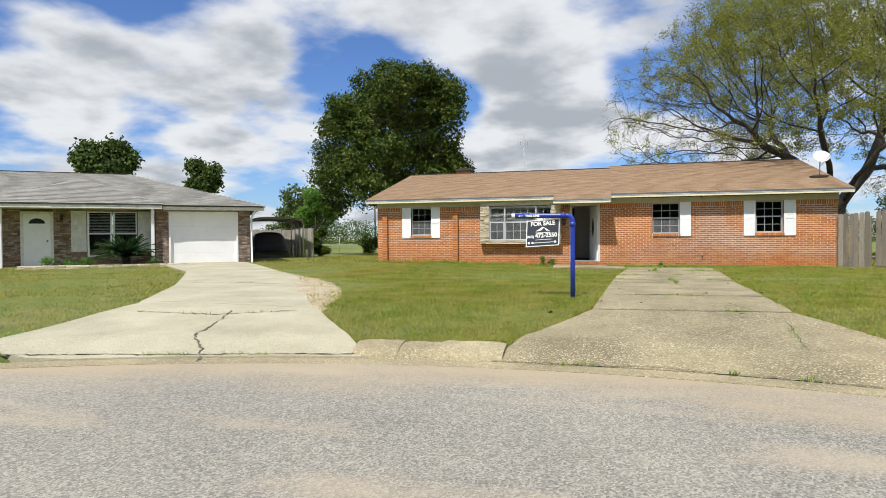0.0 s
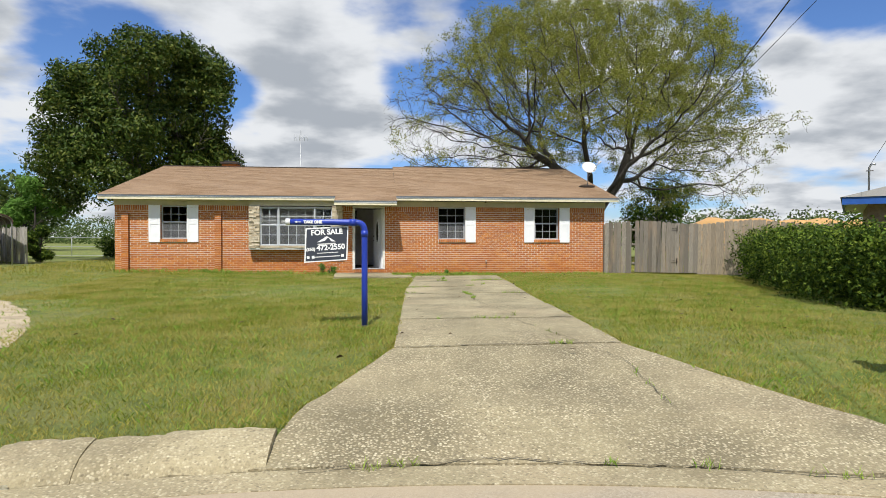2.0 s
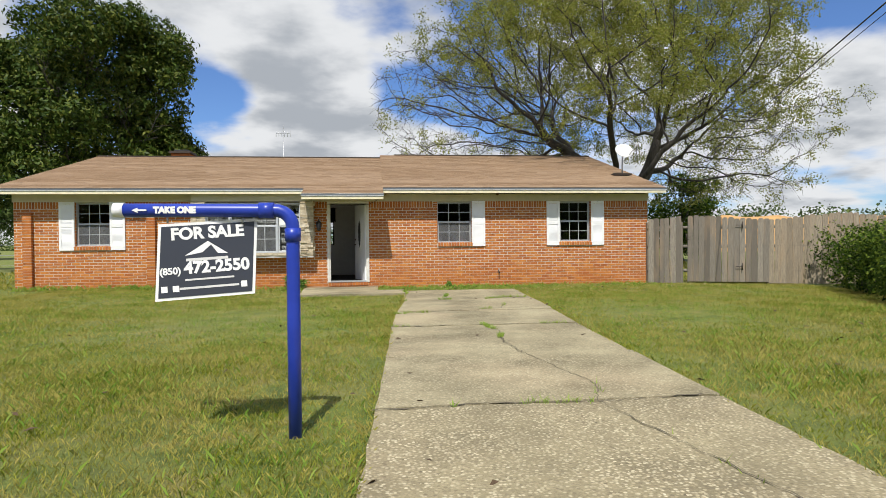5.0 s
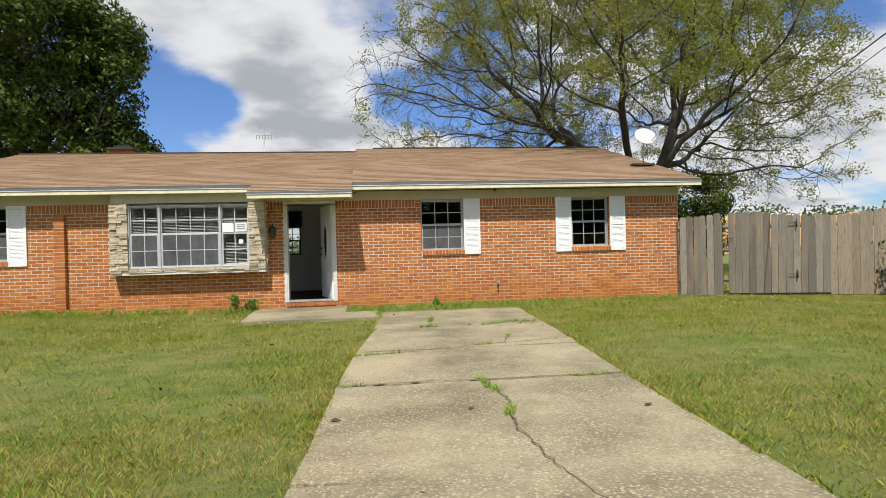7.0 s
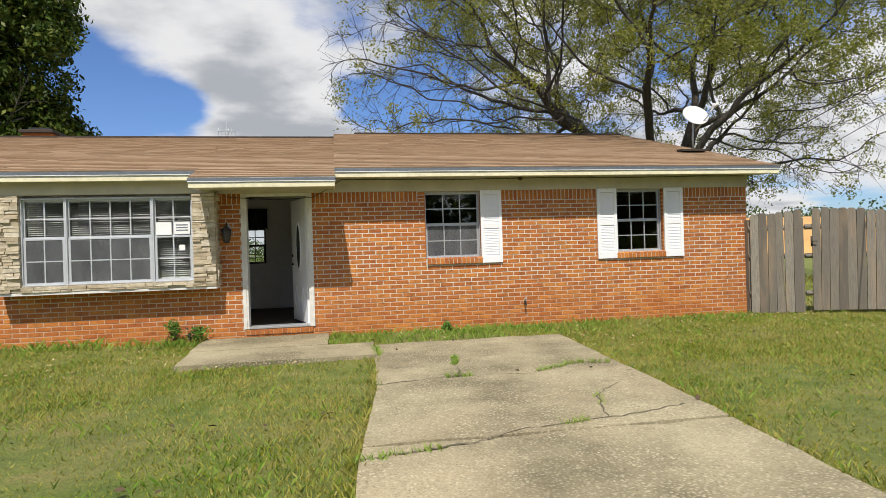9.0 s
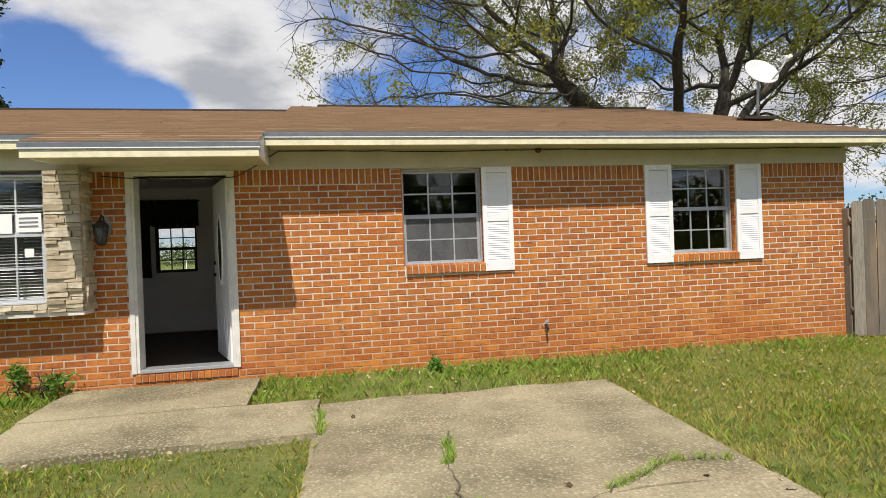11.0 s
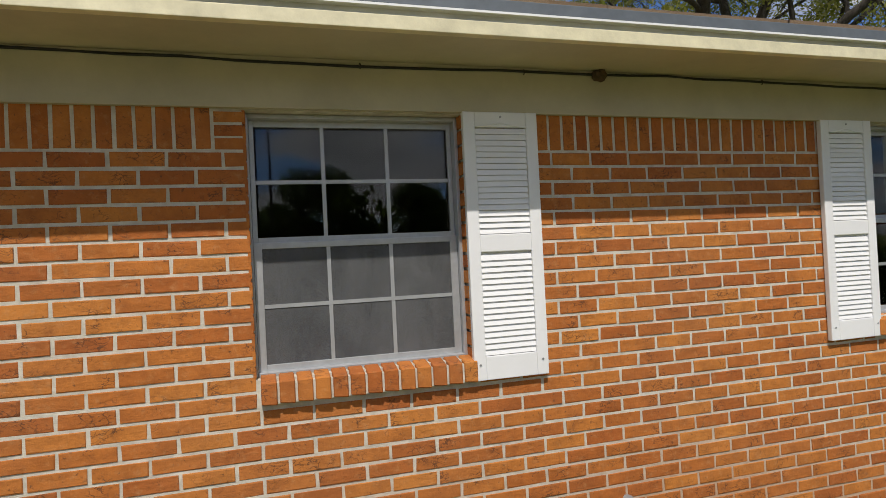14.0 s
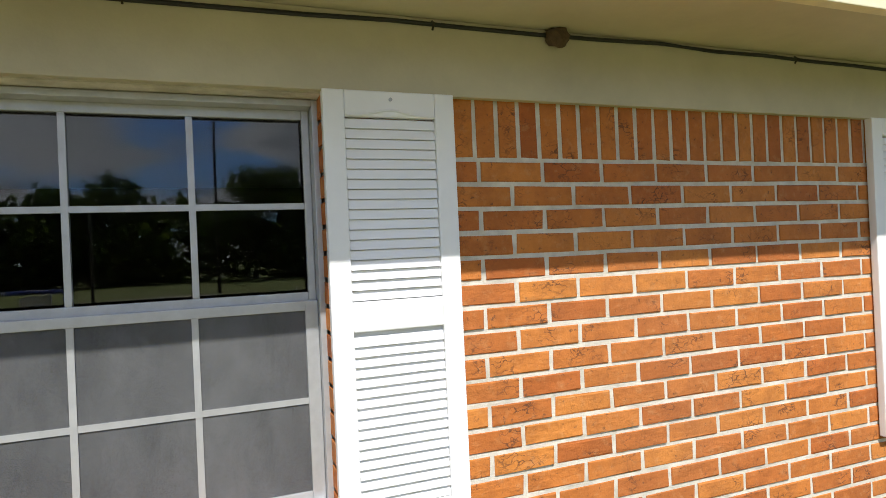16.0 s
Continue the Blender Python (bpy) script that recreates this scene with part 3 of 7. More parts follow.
def slab(parent, y0, y1, left, right, mat, zf, th=0.09, wob=0.0, seed=0, gap=0.008, cols=10):
    ys = span(y0 + gap, y1 - gap, 0.25)
    vs, fs = [], []
    n = cols + 1
    for y in ys:
        for i in range(n):
            f = i / cols
            xl, xr = lerp_edge(left, y), lerp_edge(right, y)
            x = xl + (xr - xl) * f
            edge = (noise.noise(Vector((y * 3.1, i, seed))) * 0.02) if i in (0, cols) else 0
            yy = y + wob * (noise.noise(Vector((x * 1.7, seed, 9))) if y in (ys[0], ys[-1]) else 0)
            rr = math.hypot(x - CX, yy - CY)
            if rr < 12.28:
                yy = CY + math.sqrt(max(0, 12.28 ** 2 - (x - CX) ** 2))
            vs.append((x + edge, yy, zf(x, yy)))
    top = len(vs)
    vs += [(x, y, z - th) for x, y, z in vs]
    m = len(ys)
    for j in range(m - 1):
        for i in range(cols):
            a = j * n + i
            fs.append((a, a + 1, a + n + 1, a + n))
    rim = [i for i in range(n)] + [j * n + cols for j in range(1, m)] + [(m - 1) * n + i for i in range(cols - 1, -1, -1)] + [j * n for j in range(m - 2, 0, -1)]
    for a, b in zip(rim, rim[1:] + rim[:1]):
        fs.append((b, a, a + top, b + top))
    ob = new("slab", mesh_from_arrays("slab", vs, fs, mat))
    ob.parent = parent
    return ob


driveway = thing("driveway", label="cracked concrete driveway with exposed pebble aggregate", category="driveway", kind="structure")
lo = 5.2
for k, (y0, y1, mat) in enumerate(((lo, 8.47, M_AGG), (8.47, 10.55, M_AGG), (10.55, 12.4, M_CONC), (12.4, 14.63, M_CONC), (14.63, 16.35, M_CONC), (16.35, 18.25, M_CONC), (18.25, 20.72, M_CONC))):
    slab(driveway, y0, y1, LEFT, RIGHT, mat, lambda x, y, k=k: drive_z(x, y) + 0.012 * ((k * 7) % 3 - 1) * 0.5, wob=0.10 if k > 2 else 0.03, seed=k, gap=0.010)
front_walk = thing("front_walk", label="weathered concrete walk slab before the front door", category="walkway", kind="structure")
WL, WR = [(19.6, -1.52), (21.95, -1.62)], [(19.6, 0.80), (21.95, 0.84)]
slab(front_walk, 19.72, 20.75, WL, WR, M_CONC, lambda x, y: 0.055, wob=0.03, seed=31)
slab(front_walk, 20.75, 21.90, [(20, -1.58), (22, -1.62)], [(20, 0.2), (22, 0.2)], M_CONC, lambda x, y: 0.06, wob=0.02, seed=32)

neigh_drive = thing("neighbour_driveway", label="pale concrete driveway of the neighbouring garage", category="driveway", kind="structure")
for k, (y0, y1) in enumerate(((4.6, 7.9), (7.9, 11.8), (11.8, 15.8), (15.8, 21.3))):
    slab(neigh_drive, y0, y1, NL, NR, M_PALE, lambda x, y: drive_z(x, y) + (0.11 * smooth01((-x - 1.5) / 5.0) * smooth01((y - 12) / 8.0)), seed=50 + k, wob=0.05)

# ---- the brick house: walls ----
WY = 22.0
XL, XR, YB = -8.57, 7.56, 33.0
ZTOP = 2.25
OPEN = {"window_1": (-7.17, -6.35, 1.167, 2.247), "bay": (-4.02, -1.72, 0.90, 2.2), "door_1": (-1.06, -0.02, 0.17, 2.2), "window_3": (1.768, 2.705, 1.160, 2.247),
        "window_4": (5.075, 5.955, 1.167, 2.247)}
TH = 0.24


def wall_with_holes(name, x0, x1, y0, y1, z0, z1, holes, mat):
    xs = sorted({x0, x1, *[h[0] for h in holes], *[h[1] for h in holes]})
    bm = bmesh.new()
    for a, b in zip(xs, xs[1:]):
        mine = sorted((h[2], h[3]) for h in holes if h[0] <= a and h[1] >= b)
        z = z0
        for h0, h1 in mine:
            if h0 > z:
                box(bm, a, b, y0, y1, z, h0)
            z = h1
        if z < z1:
            box(bm, a, b, y0, y1, z, z1)
    bmesh.ops.remove_doubles(bm, verts=bm.verts, dist=0.0005)
    return part(name, bm, mat)


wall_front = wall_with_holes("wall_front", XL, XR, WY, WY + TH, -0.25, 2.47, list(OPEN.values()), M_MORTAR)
structure(wall_front, "orange-red brick front wall with pale mortar joints", "wall")
for nm, d in (("wall_left", (XL, XL + TH, WY + TH, YB - TH, -0.25, 2.47)), ("wall_right", (XR - TH, XR, WY + TH, YB - TH, -0.25, 2.47))):
    structure(boxes(nm, [d], M_BRICK_ISLAND), "brick gable end wall of the house", "wall")
ROOM_Y = 25.65
BACKWIN = (-1.76, -1.13, 1.12, 1.87)
for nm, x0, x1 in (("wall_back", XL, -4.78), ("wall_back", 0.35, XR)):
    structure(boxes(nm, [(x0, x1, YB - TH, YB, -0.25, 2.47)], M_INWALL), "plain back wall of the house", "wall")
room_wall = wall_with_holes("wall_room", -4.78, 0.35, ROOM_Y, ROOM_Y + 0.14, 0.16, 2.475, [BACKWIN], M_INWALL)
structure(room_wall, "off-white wall of the entry room with a gridded window", "wall")
structure(boxes("baseboard", [(-4.78, 0.35, ROOM_Y - 0.015, ROOM_Y - 0.001, 0.162, 0.26)], M_INWALL, bevel=0.003), "white baseboard of the entry room", "baseboard")
structure(boxes("floor", [(XL + TH, XR - TH, WY + TH, YB - TH, 0.0, 0.16)], M_CARPET), "dark interior floor", "floor")
structure(boxes("ceiling", [(XL, XR, WY, YB, 2.475, 2.50)], M_INWALL), "white interior ceiling", "ceiling")
# the near-black walls keep the window rooms dark by colour alone
for d, mat in (((0.35, 0.47, WY + TH, YB - TH, 0.16, 2.475), M_INWALL), ((-4.9, -4.78, WY + TH, YB - TH, 0.16, 2.475), M_INWALL), ((3.9, 4.02, WY + TH, YB - TH, 0.16, 2.475), M_ROOM_SHADE),
               ((0.474, 3.896, 26.0, 26.12, 0.164, 2.471), M_ROOM_SHADE), ((4.024, XR - TH - 0.004, 26.0, 26.12, 0.164, 2.471), M_ROOM_SHADE), ((0.474, 0.50, WY + TH + 0.004, 25.996, 0.164, 2.471), M_ROOM_SHADE)):
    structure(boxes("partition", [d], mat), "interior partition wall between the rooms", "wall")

# ---- roof ----
EAVE_Y, EAVE_Z, RIDGE_Y, SLOPE = 21.585, 2.555, 27.4, 0.268


def roof_half(name, x0, x1, ya, za, yb, zb, mat, courses, lift=0.0, parent=None):
    """Overlapping courses of shingles from the eave (ya) up to the ridge (yb), each tab an island."""
    vs, fs = [], []
    rnd = random.Random(courses if callable(x0) else int(x0 * 10) + courses)
    d = Vector((0, yb - ya, zb - za)) / courses
    up = Vector((0, -(zb - za), yb - ya)).normalized()
    if up.z < 0:
        up = -up
    for c in range(courses):
        xs = x0(c / courses) if callable(x0) else x0
        x = xs - rnd.uniform(0, 0.3)
        xe = x1(c / courses) if callable(x1) else x1
        while x < xe:
            w = rnd.uniform(0.26, 0.36)
            a, b = max(x, xs), min(x + w, xe)
            x += w
            if b - a < 0.02:
                continue
            p = Vector((0, ya, za)) + d * c
            t = 0.011 + rnd.uniform(0, 0.006)
            jog = rnd.uniform(-0.03, 0.03)
            q = p + d * 1.12
            i = len(vs)
            for xx in (a, b):
                for base, h in ((p - d * jog, t + 0.004), (q, 0.003), (p - d * jog, 0.0)):
                    v = base + up * (h + lift)
                    vs.append((xx, v.y, v.z))
            fs += [(i, i + 3, i + 4, i + 1), (i + 2, i + 5, i + 3, i)]
    ob = new(name, mesh_from_arrays(name, vs, fs, mat))
    if parent:
        ob.parent = parent
    return ob


roof = thing("roof", label="low gable roof of tan asphalt shingles", category="roof", kind="structure")
XM = 0.36
RZ = EAVE_Z + SLOPE * (RIDGE_Y - EAVE_Y)
CAN_Y = 21.02
CAN_Z = EAVE_Z - 0.02 - SLOPE * (EAVE_Y - CAN_Y)
tagged(roof_half("shingles", -8.90, XM + 0.55, EAVE_Y, EAVE_Z, RIDGE_Y, RZ, M_SHINGLE, 34, parent=roof), kind="stuff")
tagged(roof_half("shingles", XM, 7.88, EAVE_Y - 0.02, EAVE_Z + 0.02, RIDGE_Y, RZ + 0.10, M_SHINGLE, 34, parent=roof), kind="stuff")
tagged(roof_half("shingles", -1.60, XM, CAN_Y, CAN_Z, EAVE_Y + 0.12, EAVE_Z + 0.045, M_SHINGLE, 5, parent=roof), kind="stuff")
bm = bmesh.new()
for x0, x1, y0, z0, y1, z1 in ((-8.90, XM + 0.5, EAVE_Y, EAVE_Z, RIDGE_Y, RZ), (XM + 0.5, 7.88, EAVE_Y - 0.02, EAVE_Z + 0.02, RIDGE_Y, RZ + 0.10), 
                               (XM, XM + 0.5, EAVE_Y - 0.02, EAVE_Z + 0.02, RIDGE_Y, RZ + 0.10)):
    e = 0.004
    a = [(x0 + e, y0, z0 - 0.003), (x1 - e, y0, z0 - 0.003), (x1 - e, y1, z1 - 0.003), (x0 + e, y1, z1 - 0.003)]
    top = [bm.verts.new(p) for p in a]
    bot = [bm.verts.new((p[0], p[1] + (0.0 if i < 2 else 0), p[2] - 0.045)) for i, p in enumerate(a)]
    bm.faces.new(top)
    bm.faces.new(list(reversed(bot)))
    for i in range(4):
        bm.faces.new((top[i], bot[i], bot[(i + 1) % 4], top[(i + 1) % 4]))
part("deck", bm, M_BLACK, roof)
bm = bmesh.new()
a = [(-1.594, CAN_Y, CAN_Z), (XM - 0.006, CAN_Y, CAN_Z), (XM - 0.006, EAVE_Y + 0.1, EAVE_Z + 0.033), (-1.594, EAVE_Y + 0.1, EAVE_Z + 0.033)]
top = [bm.verts.new((x, y, z - 0.003)) for x, y, z in a]
bot = [bm.verts.new((x, y, z - 0.04)) for x, y, z in a]
bm.faces.new(top)
bm.faces.new(list(reversed(bot)))
for i in range(4):
    bm.faces.new((top[i], bot[i], bot[(i + 1) % 4], top[(i + 1) % 4]))
part("canopy_deck", bm, M_OLDWHITE, roof)
bm = bmesh.new()
for x0, x1, up in ((-8.9, XM + 0.5, 0.0), (XM + 0.5, 7.88, 0.1)):
    a = [(x0, RIDGE_Y, RZ + up), (x1, RIDGE_Y, RZ + up), (x1, 33.4, RZ - 1.55 + up / 2), (x0, 33.4, RZ - 1.55 + up / 2)]
    bm.faces.new([bm.verts.new(p) for p in a])
part("back_slope", bm, M_SHINGLE, roof)
boxes("ridge_cap", [(-8.9, XM + 0.5, RIDGE_Y - 0.10, RIDGE_Y + 0.10, RZ - 0.012, RZ + 0.026), (XM + 0.5, 7.88, RIDGE_Y - 0.10, RIDGE_Y + 0.10, RZ + 0.088, RZ + 0.126)], M_IRON, roof, "dark ridge cap strip", bevel=0.004)
bm = bmesh.new()
for x in (XL + 0.01, XR - 0.01):
    vs = [bm.verts.new(p) for p in ((x, WY, 2.42), (x, YB, 2.42), (x, RIDGE_Y, RZ - 0.06), (x, WY + 0.05, 2.6))]
    bm.faces.new(vs)
part("gable", bm, M_CREAM, roof)

# ---- eaves: fascia boards, soffit and frieze ----
def fascia(x0, x1, y, ztop, h=0.14, label="white painted fascia board with a yellowed lower trim strip"):
    f = thing("fascia", (0, 0, 0), label, "fascia", kind="structure")
    boxes("drip_edge", [(x0 - 0.01, x1 + 0.01, y - 0.03, y + 0.02, ztop - 0.054, ztop - 0.008)], M_DRIP, f, "grey metal drip edge", bevel=0.003)
    boxes("lip", [(x0 - 0.01, x1 + 0.01, y - 0.034, y + 0.018, ztop - 0.063, ztop - 0.0545)], M_WHITE, f)
    boxes("board", [(x0, x1, y - 0.004, y + 0.012, ztop - 0.088, ztop - 0.0635)], M_OLDWHITE, f)
    boxes("trim_strip", [(x0, x1, y - 0.018, y + 0.02, ztop - h, ztop - 0.0885)], M_TRIM_YEL, f, "yellowed weathered trim strip", bevel=0.003)
    return f


FZ_R, FZ_L = EAVE_Z + 0.02, EAVE_Z
fascia(-8.88, -1.60, EAVE_Y, FZ_L)
fascia(XM, 7.88, EAVE_Y - 0.02, FZ_R)
fascia(-1.60, XM, CAN_Y, CAN_Z)
for x in (-1.60, XM - 0.02):
    bm = bmesh.new()
    vs = [(CAN_Y + 0.0, CAN_Z - 0.13), (CAN_Y, CAN_Z - 0.02), (EAVE_Y + 0.02, EAVE_Z - 0.012), (WY - 0.03, 2.46), (WY - 0.03, CAN_Z - 0.088)]
    a = [bm.verts.new((x, y, z)) for y, z in vs]
    b = [bm.verts.new((x + 0.02, y, z)) for y, z in vs]
    bm.faces.new(a)
    bm.faces.new(list(reversed(b)))
    for i in range(5):
        bm.faces.new((a[i], a[(i + 1) % 5], b[(i + 1) % 5], b[i]))
    structure(part("trim", bm, M_WHITE), "sloping painted side board of the entry canopy", "trim")
structure(boxes("soffit", [(-8.88, -1.62, EAVE_Y + 0.02, WY, 2.46, 2.475), (XM + 0.02, 7.86, EAVE_Y + 0.0, WY, 2.46, 2.475)], M_CREAM), "cream painted soffit boards under the eave", "soffit")
bm = bmesh.new()
a = [bm.verts.new(p) for p in ((-1.58, CAN_Y + 0.02, CAN_Z - 0.125), (XM - 0.02, CAN_Y + 0.02, CAN_Z - 0.125), (XM - 0.02, WY, CAN_Z - 0.085), (-1.58, WY, CAN_Z - 0.085))]
bm.faces.new(list(reversed(a)))
structure(part("canopy_soffit", bm, M_CREAM), "cream painted underside of the entry canopy", "soffit")
structure(boxes("frieze", [(XL - 0.02, -4.36, WY - 0.028, WY - 0.002, ZTOP, 2.459), (-1.40, XR + 0.02, WY - 0.028, WY - 0.002, ZTOP, 2.459)], M_CREAM, bevel=0.002),
          "cream painted frieze board along the top of the wall", "frieze")
rake = boxes("rake_board", [(-8.91, -8.87, EAVE_Y, EAVE_Y + 0.1, EAVE_Z - 0.14, EAVE_Z - 0.01)], M_OLDWHITE)
structure(rake, "end return of the painted fascia", "trim")


# ---- windows, shutters, door ----
def window(name, x0, x1, z0, z1, label, cols=3, screen=False, y=WY + 0.07, frame_mat=M_ALU, mid=None):
    """A single-hung sash window: outer frame, two sashes of small panes, and an insect screen on the lower one."""
    w = thing(name, ((x0 + x1) / 2, y, z0), label, "window", kind="structure")
    cx = (x0 + x1) / 2
    hw, h = (x1 - x0) / 2, z1 - z0
    f = 0.018
    m = h * 0.505 if mid is None else mid
    boxes("window_frame", [(-hw, -hw + f, -0.015, 0.07, 0, h), (hw - f, hw, -0.015, 0.07, 0, h), (-hw + f, hw - f, -0.015, 0.07, h - f, h), (-hw + f, hw - f, -0.022, 0.07, 0, f)], frame_mat, w, bevel=0.003)
    for nm, za, zb, yy in (("upper_sash", m, h - f, 0.035), ("lower_sash", f, m + 0.003, 0.012)):
        s = 0.02 if nm == "upper_sash" else 0.034
        a, b = -hw + f + 0.001, hw - f - 0.001
        sash = boxes(nm, [(a, a + s, yy, yy + 0.022, za, zb), (b - s, b, yy, yy + 0.022, za, zb), (a + s, b - s, yy - 0.001, yy + 0.023, zb - 0.026, zb), (a + s, b - s, yy - 0.001, yy + 0.023, za, za + 0.025)], frame_mat, w, bevel=0.002)
        ia, ib, ja, jb = a + s, b - s, za + 0.025, zb - 0.026
        rows = 2
        for i in range(1, cols):
            x = ia + (ib - ia) * i / cols
            boxes("muntin", [(x - 0.008, x + 0.008, yy + 0.002, yy + 0.02, ja, jb)], frame_mat, sash)
        zm = (ja + jb) / 2
        boxes("muntin", [(ia, ib, yy + 0.003, yy + 0.019, zm - 0.008, zm + 0.008)], frame_mat, sash)
        for i in range(cols):
            for r in range(rows):
                xa, xb = ia + (ib - ia) * i / cols, ia + (ib - ia) * (i + 1) / cols
                zc, zd = (ja, zm) if r == 0 else (zm, jb)
                p = boxes("pane", [(xa + 0.007, xb - 0.007, yy + 0.009, yy + 0.012, zc + 0.007, zd - 0.007)], M_GLASS, sash)
                p.visible_shadow = False
        if screen and nm == "lower_sash":
            boxes("screen", [(ia - 0.01, ib + 0.01, yy + 0.0062, yy + 0.0068, ja - 0.001, jb + 0.001)], M_SCREEN, w, "grey insect screen")
    return w


def sill_bricks(x0, x1, z1, seed, y0=WY - 0.045, h=0.105):
    """A rowlock sill: bricks on edge, sloping out."""
    s = thing("window_sill", label="sloping rowlock brick window sill with pale joints", category="window sill", kind="structure")
    rnd = random.Random(seed)
    boxes("mortar_bed", [(x0 + 0.004, x1 - 0.004, y0 + 0.01, WY + 0.03, z1 - h + 0.004, z1 - 0.02)], M_MORTAR, s)
    n = max(3, round((x1 - x0) / 0.0685))
    st = (x1 - x0) / n
    for i in range(n):
        bm = bmesh.new()
        a, b = x0 + i * st + 0.005, x0 + (i + 1) * st - 0.005
        d = rnd.uniform(-0.004, 0.004)
        v = box(bm, a, b, y0 + d, WY + 0.045, z1 - h, z1 - 0.012)
        v[6].co.z = v[7].co.z = z1 + 0.006
        v[0].co.z += 0.006
        bmesh.ops.bevel(bm, geom=bm.edges[:], offset=0.004, segments=1, affect="EDGES")
        part("brick", bm, M_BRICK, s)


window("window_1", -7.17, -6.35, 1.167, 2.245, "dull aluminium sash window with twelve small panes and a screen", 3, True)
window("window_2", 1.770, 2.696, 1.160, 2.245, "dull aluminium sash window with a grey screened lower half", 3, True)
window("window_3", 5.093, 5.937, 1.167, 2.245, "dull aluminium sash window with dark reflecting panes", 3, False)
for i, (a, b) in enumerate(((-7.19, -6.33), (1.79, 2.71), (5.06, 5.97))):
    sill_bricks(a, b, 1.166, i)


def shutter(x0, x1, z1, h, label):
    """A moulded vinyl shutter: stiles, rails and two banks of louvres."""
    w = x1 - x0
    s = thing("shutter", (x0, WY - 0.036, z1 - h), label, "shutter", "louvred shutters beside the windows")
    st = 0.056
    bands = ((0.105, 0.565), (0.643, 1.122))
    k = h / 1.19
    bm = bmesh.new()
    for d in ((0, st, 0, 0.028, 0, h), (w - st, w, 0, 0.028, 0, h), (st, w - st, 0.001, 0.028, 0, bands[0][0] * k), (st, w - st, 0.001, 0.028, bands[0][1] * k, bands[1][0] * k), (st, w - st, 0.001, 0.028, bands[1][1] * k, h)):
        box(bm, *d, bevel=0.004)
    part("shutter_frame", bm, M_WHITE, s)
    # shallow arch over the upper louvres
    bm = bmesh.new()
    pts = []
    for i in range(13):
        f = i / 12
        pts.append((st + (w - 2 * st) * f, 0.0, (bands[1][1] + 0.002 + 0.016 * math.exp(-((f - 0.5) / 0.22) ** 2)) * k))
    tube(bm, pts, 0.0035, 5)
    part("arch_bead", bm, M_WHITE, s)
    boxes("back_panel", [(st - 0.004, w - st + 0.004, 0.02, 0.029, 0.1 * k, 1.12 * k)], M_WHITE, s)
    bm = bmesh.new()
    v = box(bm, 0.001, w - 2 * st - 0.001, -0.0, 0.008, 0, 0.0245)
    for i in (4, 5, 6, 7):
        v[i].co.y += 0.0075
    louvre = mesh_of("louvre", bm, M_WHITE)
    for za, zb in bands:
        n = int((zb - za) * k / 0.0262)
        for i in range(n):
            o = new("louvre", louvre)
            o.parent = s
            o.location = (st, 0.004, za * k + 0.003 + i * 0.0262)
    for xx, zz_ in ((0.028, 0.07), (w - 0.028, 0.07), (w / 2, h - 0.022)):
        bm = bmesh.new()
        cyl(bm, (xx, -0.003, zz_), (xx, 0.004, zz_), 0.005, seg=8)
        part("screw", bm, M_STEEL, s)
    return s


first = shutter(2.692, 3.05, 2.253, 1.19, "white vinyl louvred shutter fixed on the brick wall")
for x in (4.722, 5.955, -7.53, -6.352):
    copy_thing(first, Matrix.Translation((x, WY - 0.036, 2.253 - 1.19)))

# front door, standing open
door = thing("door_1", (-0.54, WY + 0.02, 0.17), "white entry door with oval glass standing open inwards", "door", kind="structure")
boxes("door_frame", [(-0.52, -0.455, -0.03, 0.17, 0, 2.078), (0.455, 0.52, -0.03, 0.17, 0, 2.078), (-0.455, 0.455, -0.03, 0.17, 2.03, 2.078)], M_OLDWHITE, door, "chipped white door frame", bevel=0.006)
boxes("door_casing", [(-0.535, -0.485, -0.042, -0.031, 0, 2.075), (0.485, 0.535, -0.042, -0.031, 0, 2.075)], M_OLDWHITE, door, bevel=0.003)
boxes("threshold", [(-0.455, 0.455, -0.04, 0.17, 0.0, 0.035)], M_ALU, door, bevel=0.004)
LEAF = Matrix.Translation((0.44, 0.10, 0.03)) @ Matrix.Rotation(radians(180 - 72), 4, "Z")


def oval(bm, cx, cz, rx, rz, y0, y1, n=28, inner=0.0):
    fr, bk, fi, bi = [], [], [], []
    for i in range(n):
        a = TAU * i / n
        c, s = math.cos(a), math.sin(a)
        fr.append(bm.verts.new((cx + rx * c, y0, cz + rz * s)))
        bk.append(bm.verts.new((cx + rx * c, y1, cz + rz * s)))
        if inner:
            fi.append(bm.verts.new((cx + (rx - inner) * c, y0, cz + (rz - inner) * s)))
            bi.append(bm.verts.new((cx + (rx - inner) * c, y1, cz + (rz - inner) * s)))
    for i in range(n):
        j = (i + 1) % n
        bm.faces.new((fr[i], fr[j], bk[j], bk[i]))
        if inner:
            bm.faces.new((fi[j], fi[i], bi[i], bi[j]))
            bm.faces.new((fr[j], fr[i], fi[i], fi[j]))
            bm.faces.new((bk[i], bk[j], bi[j], bi[i]))
    if not inner:
        bm.faces.new(fr)
        bm.faces.new(list(reversed(bk)))


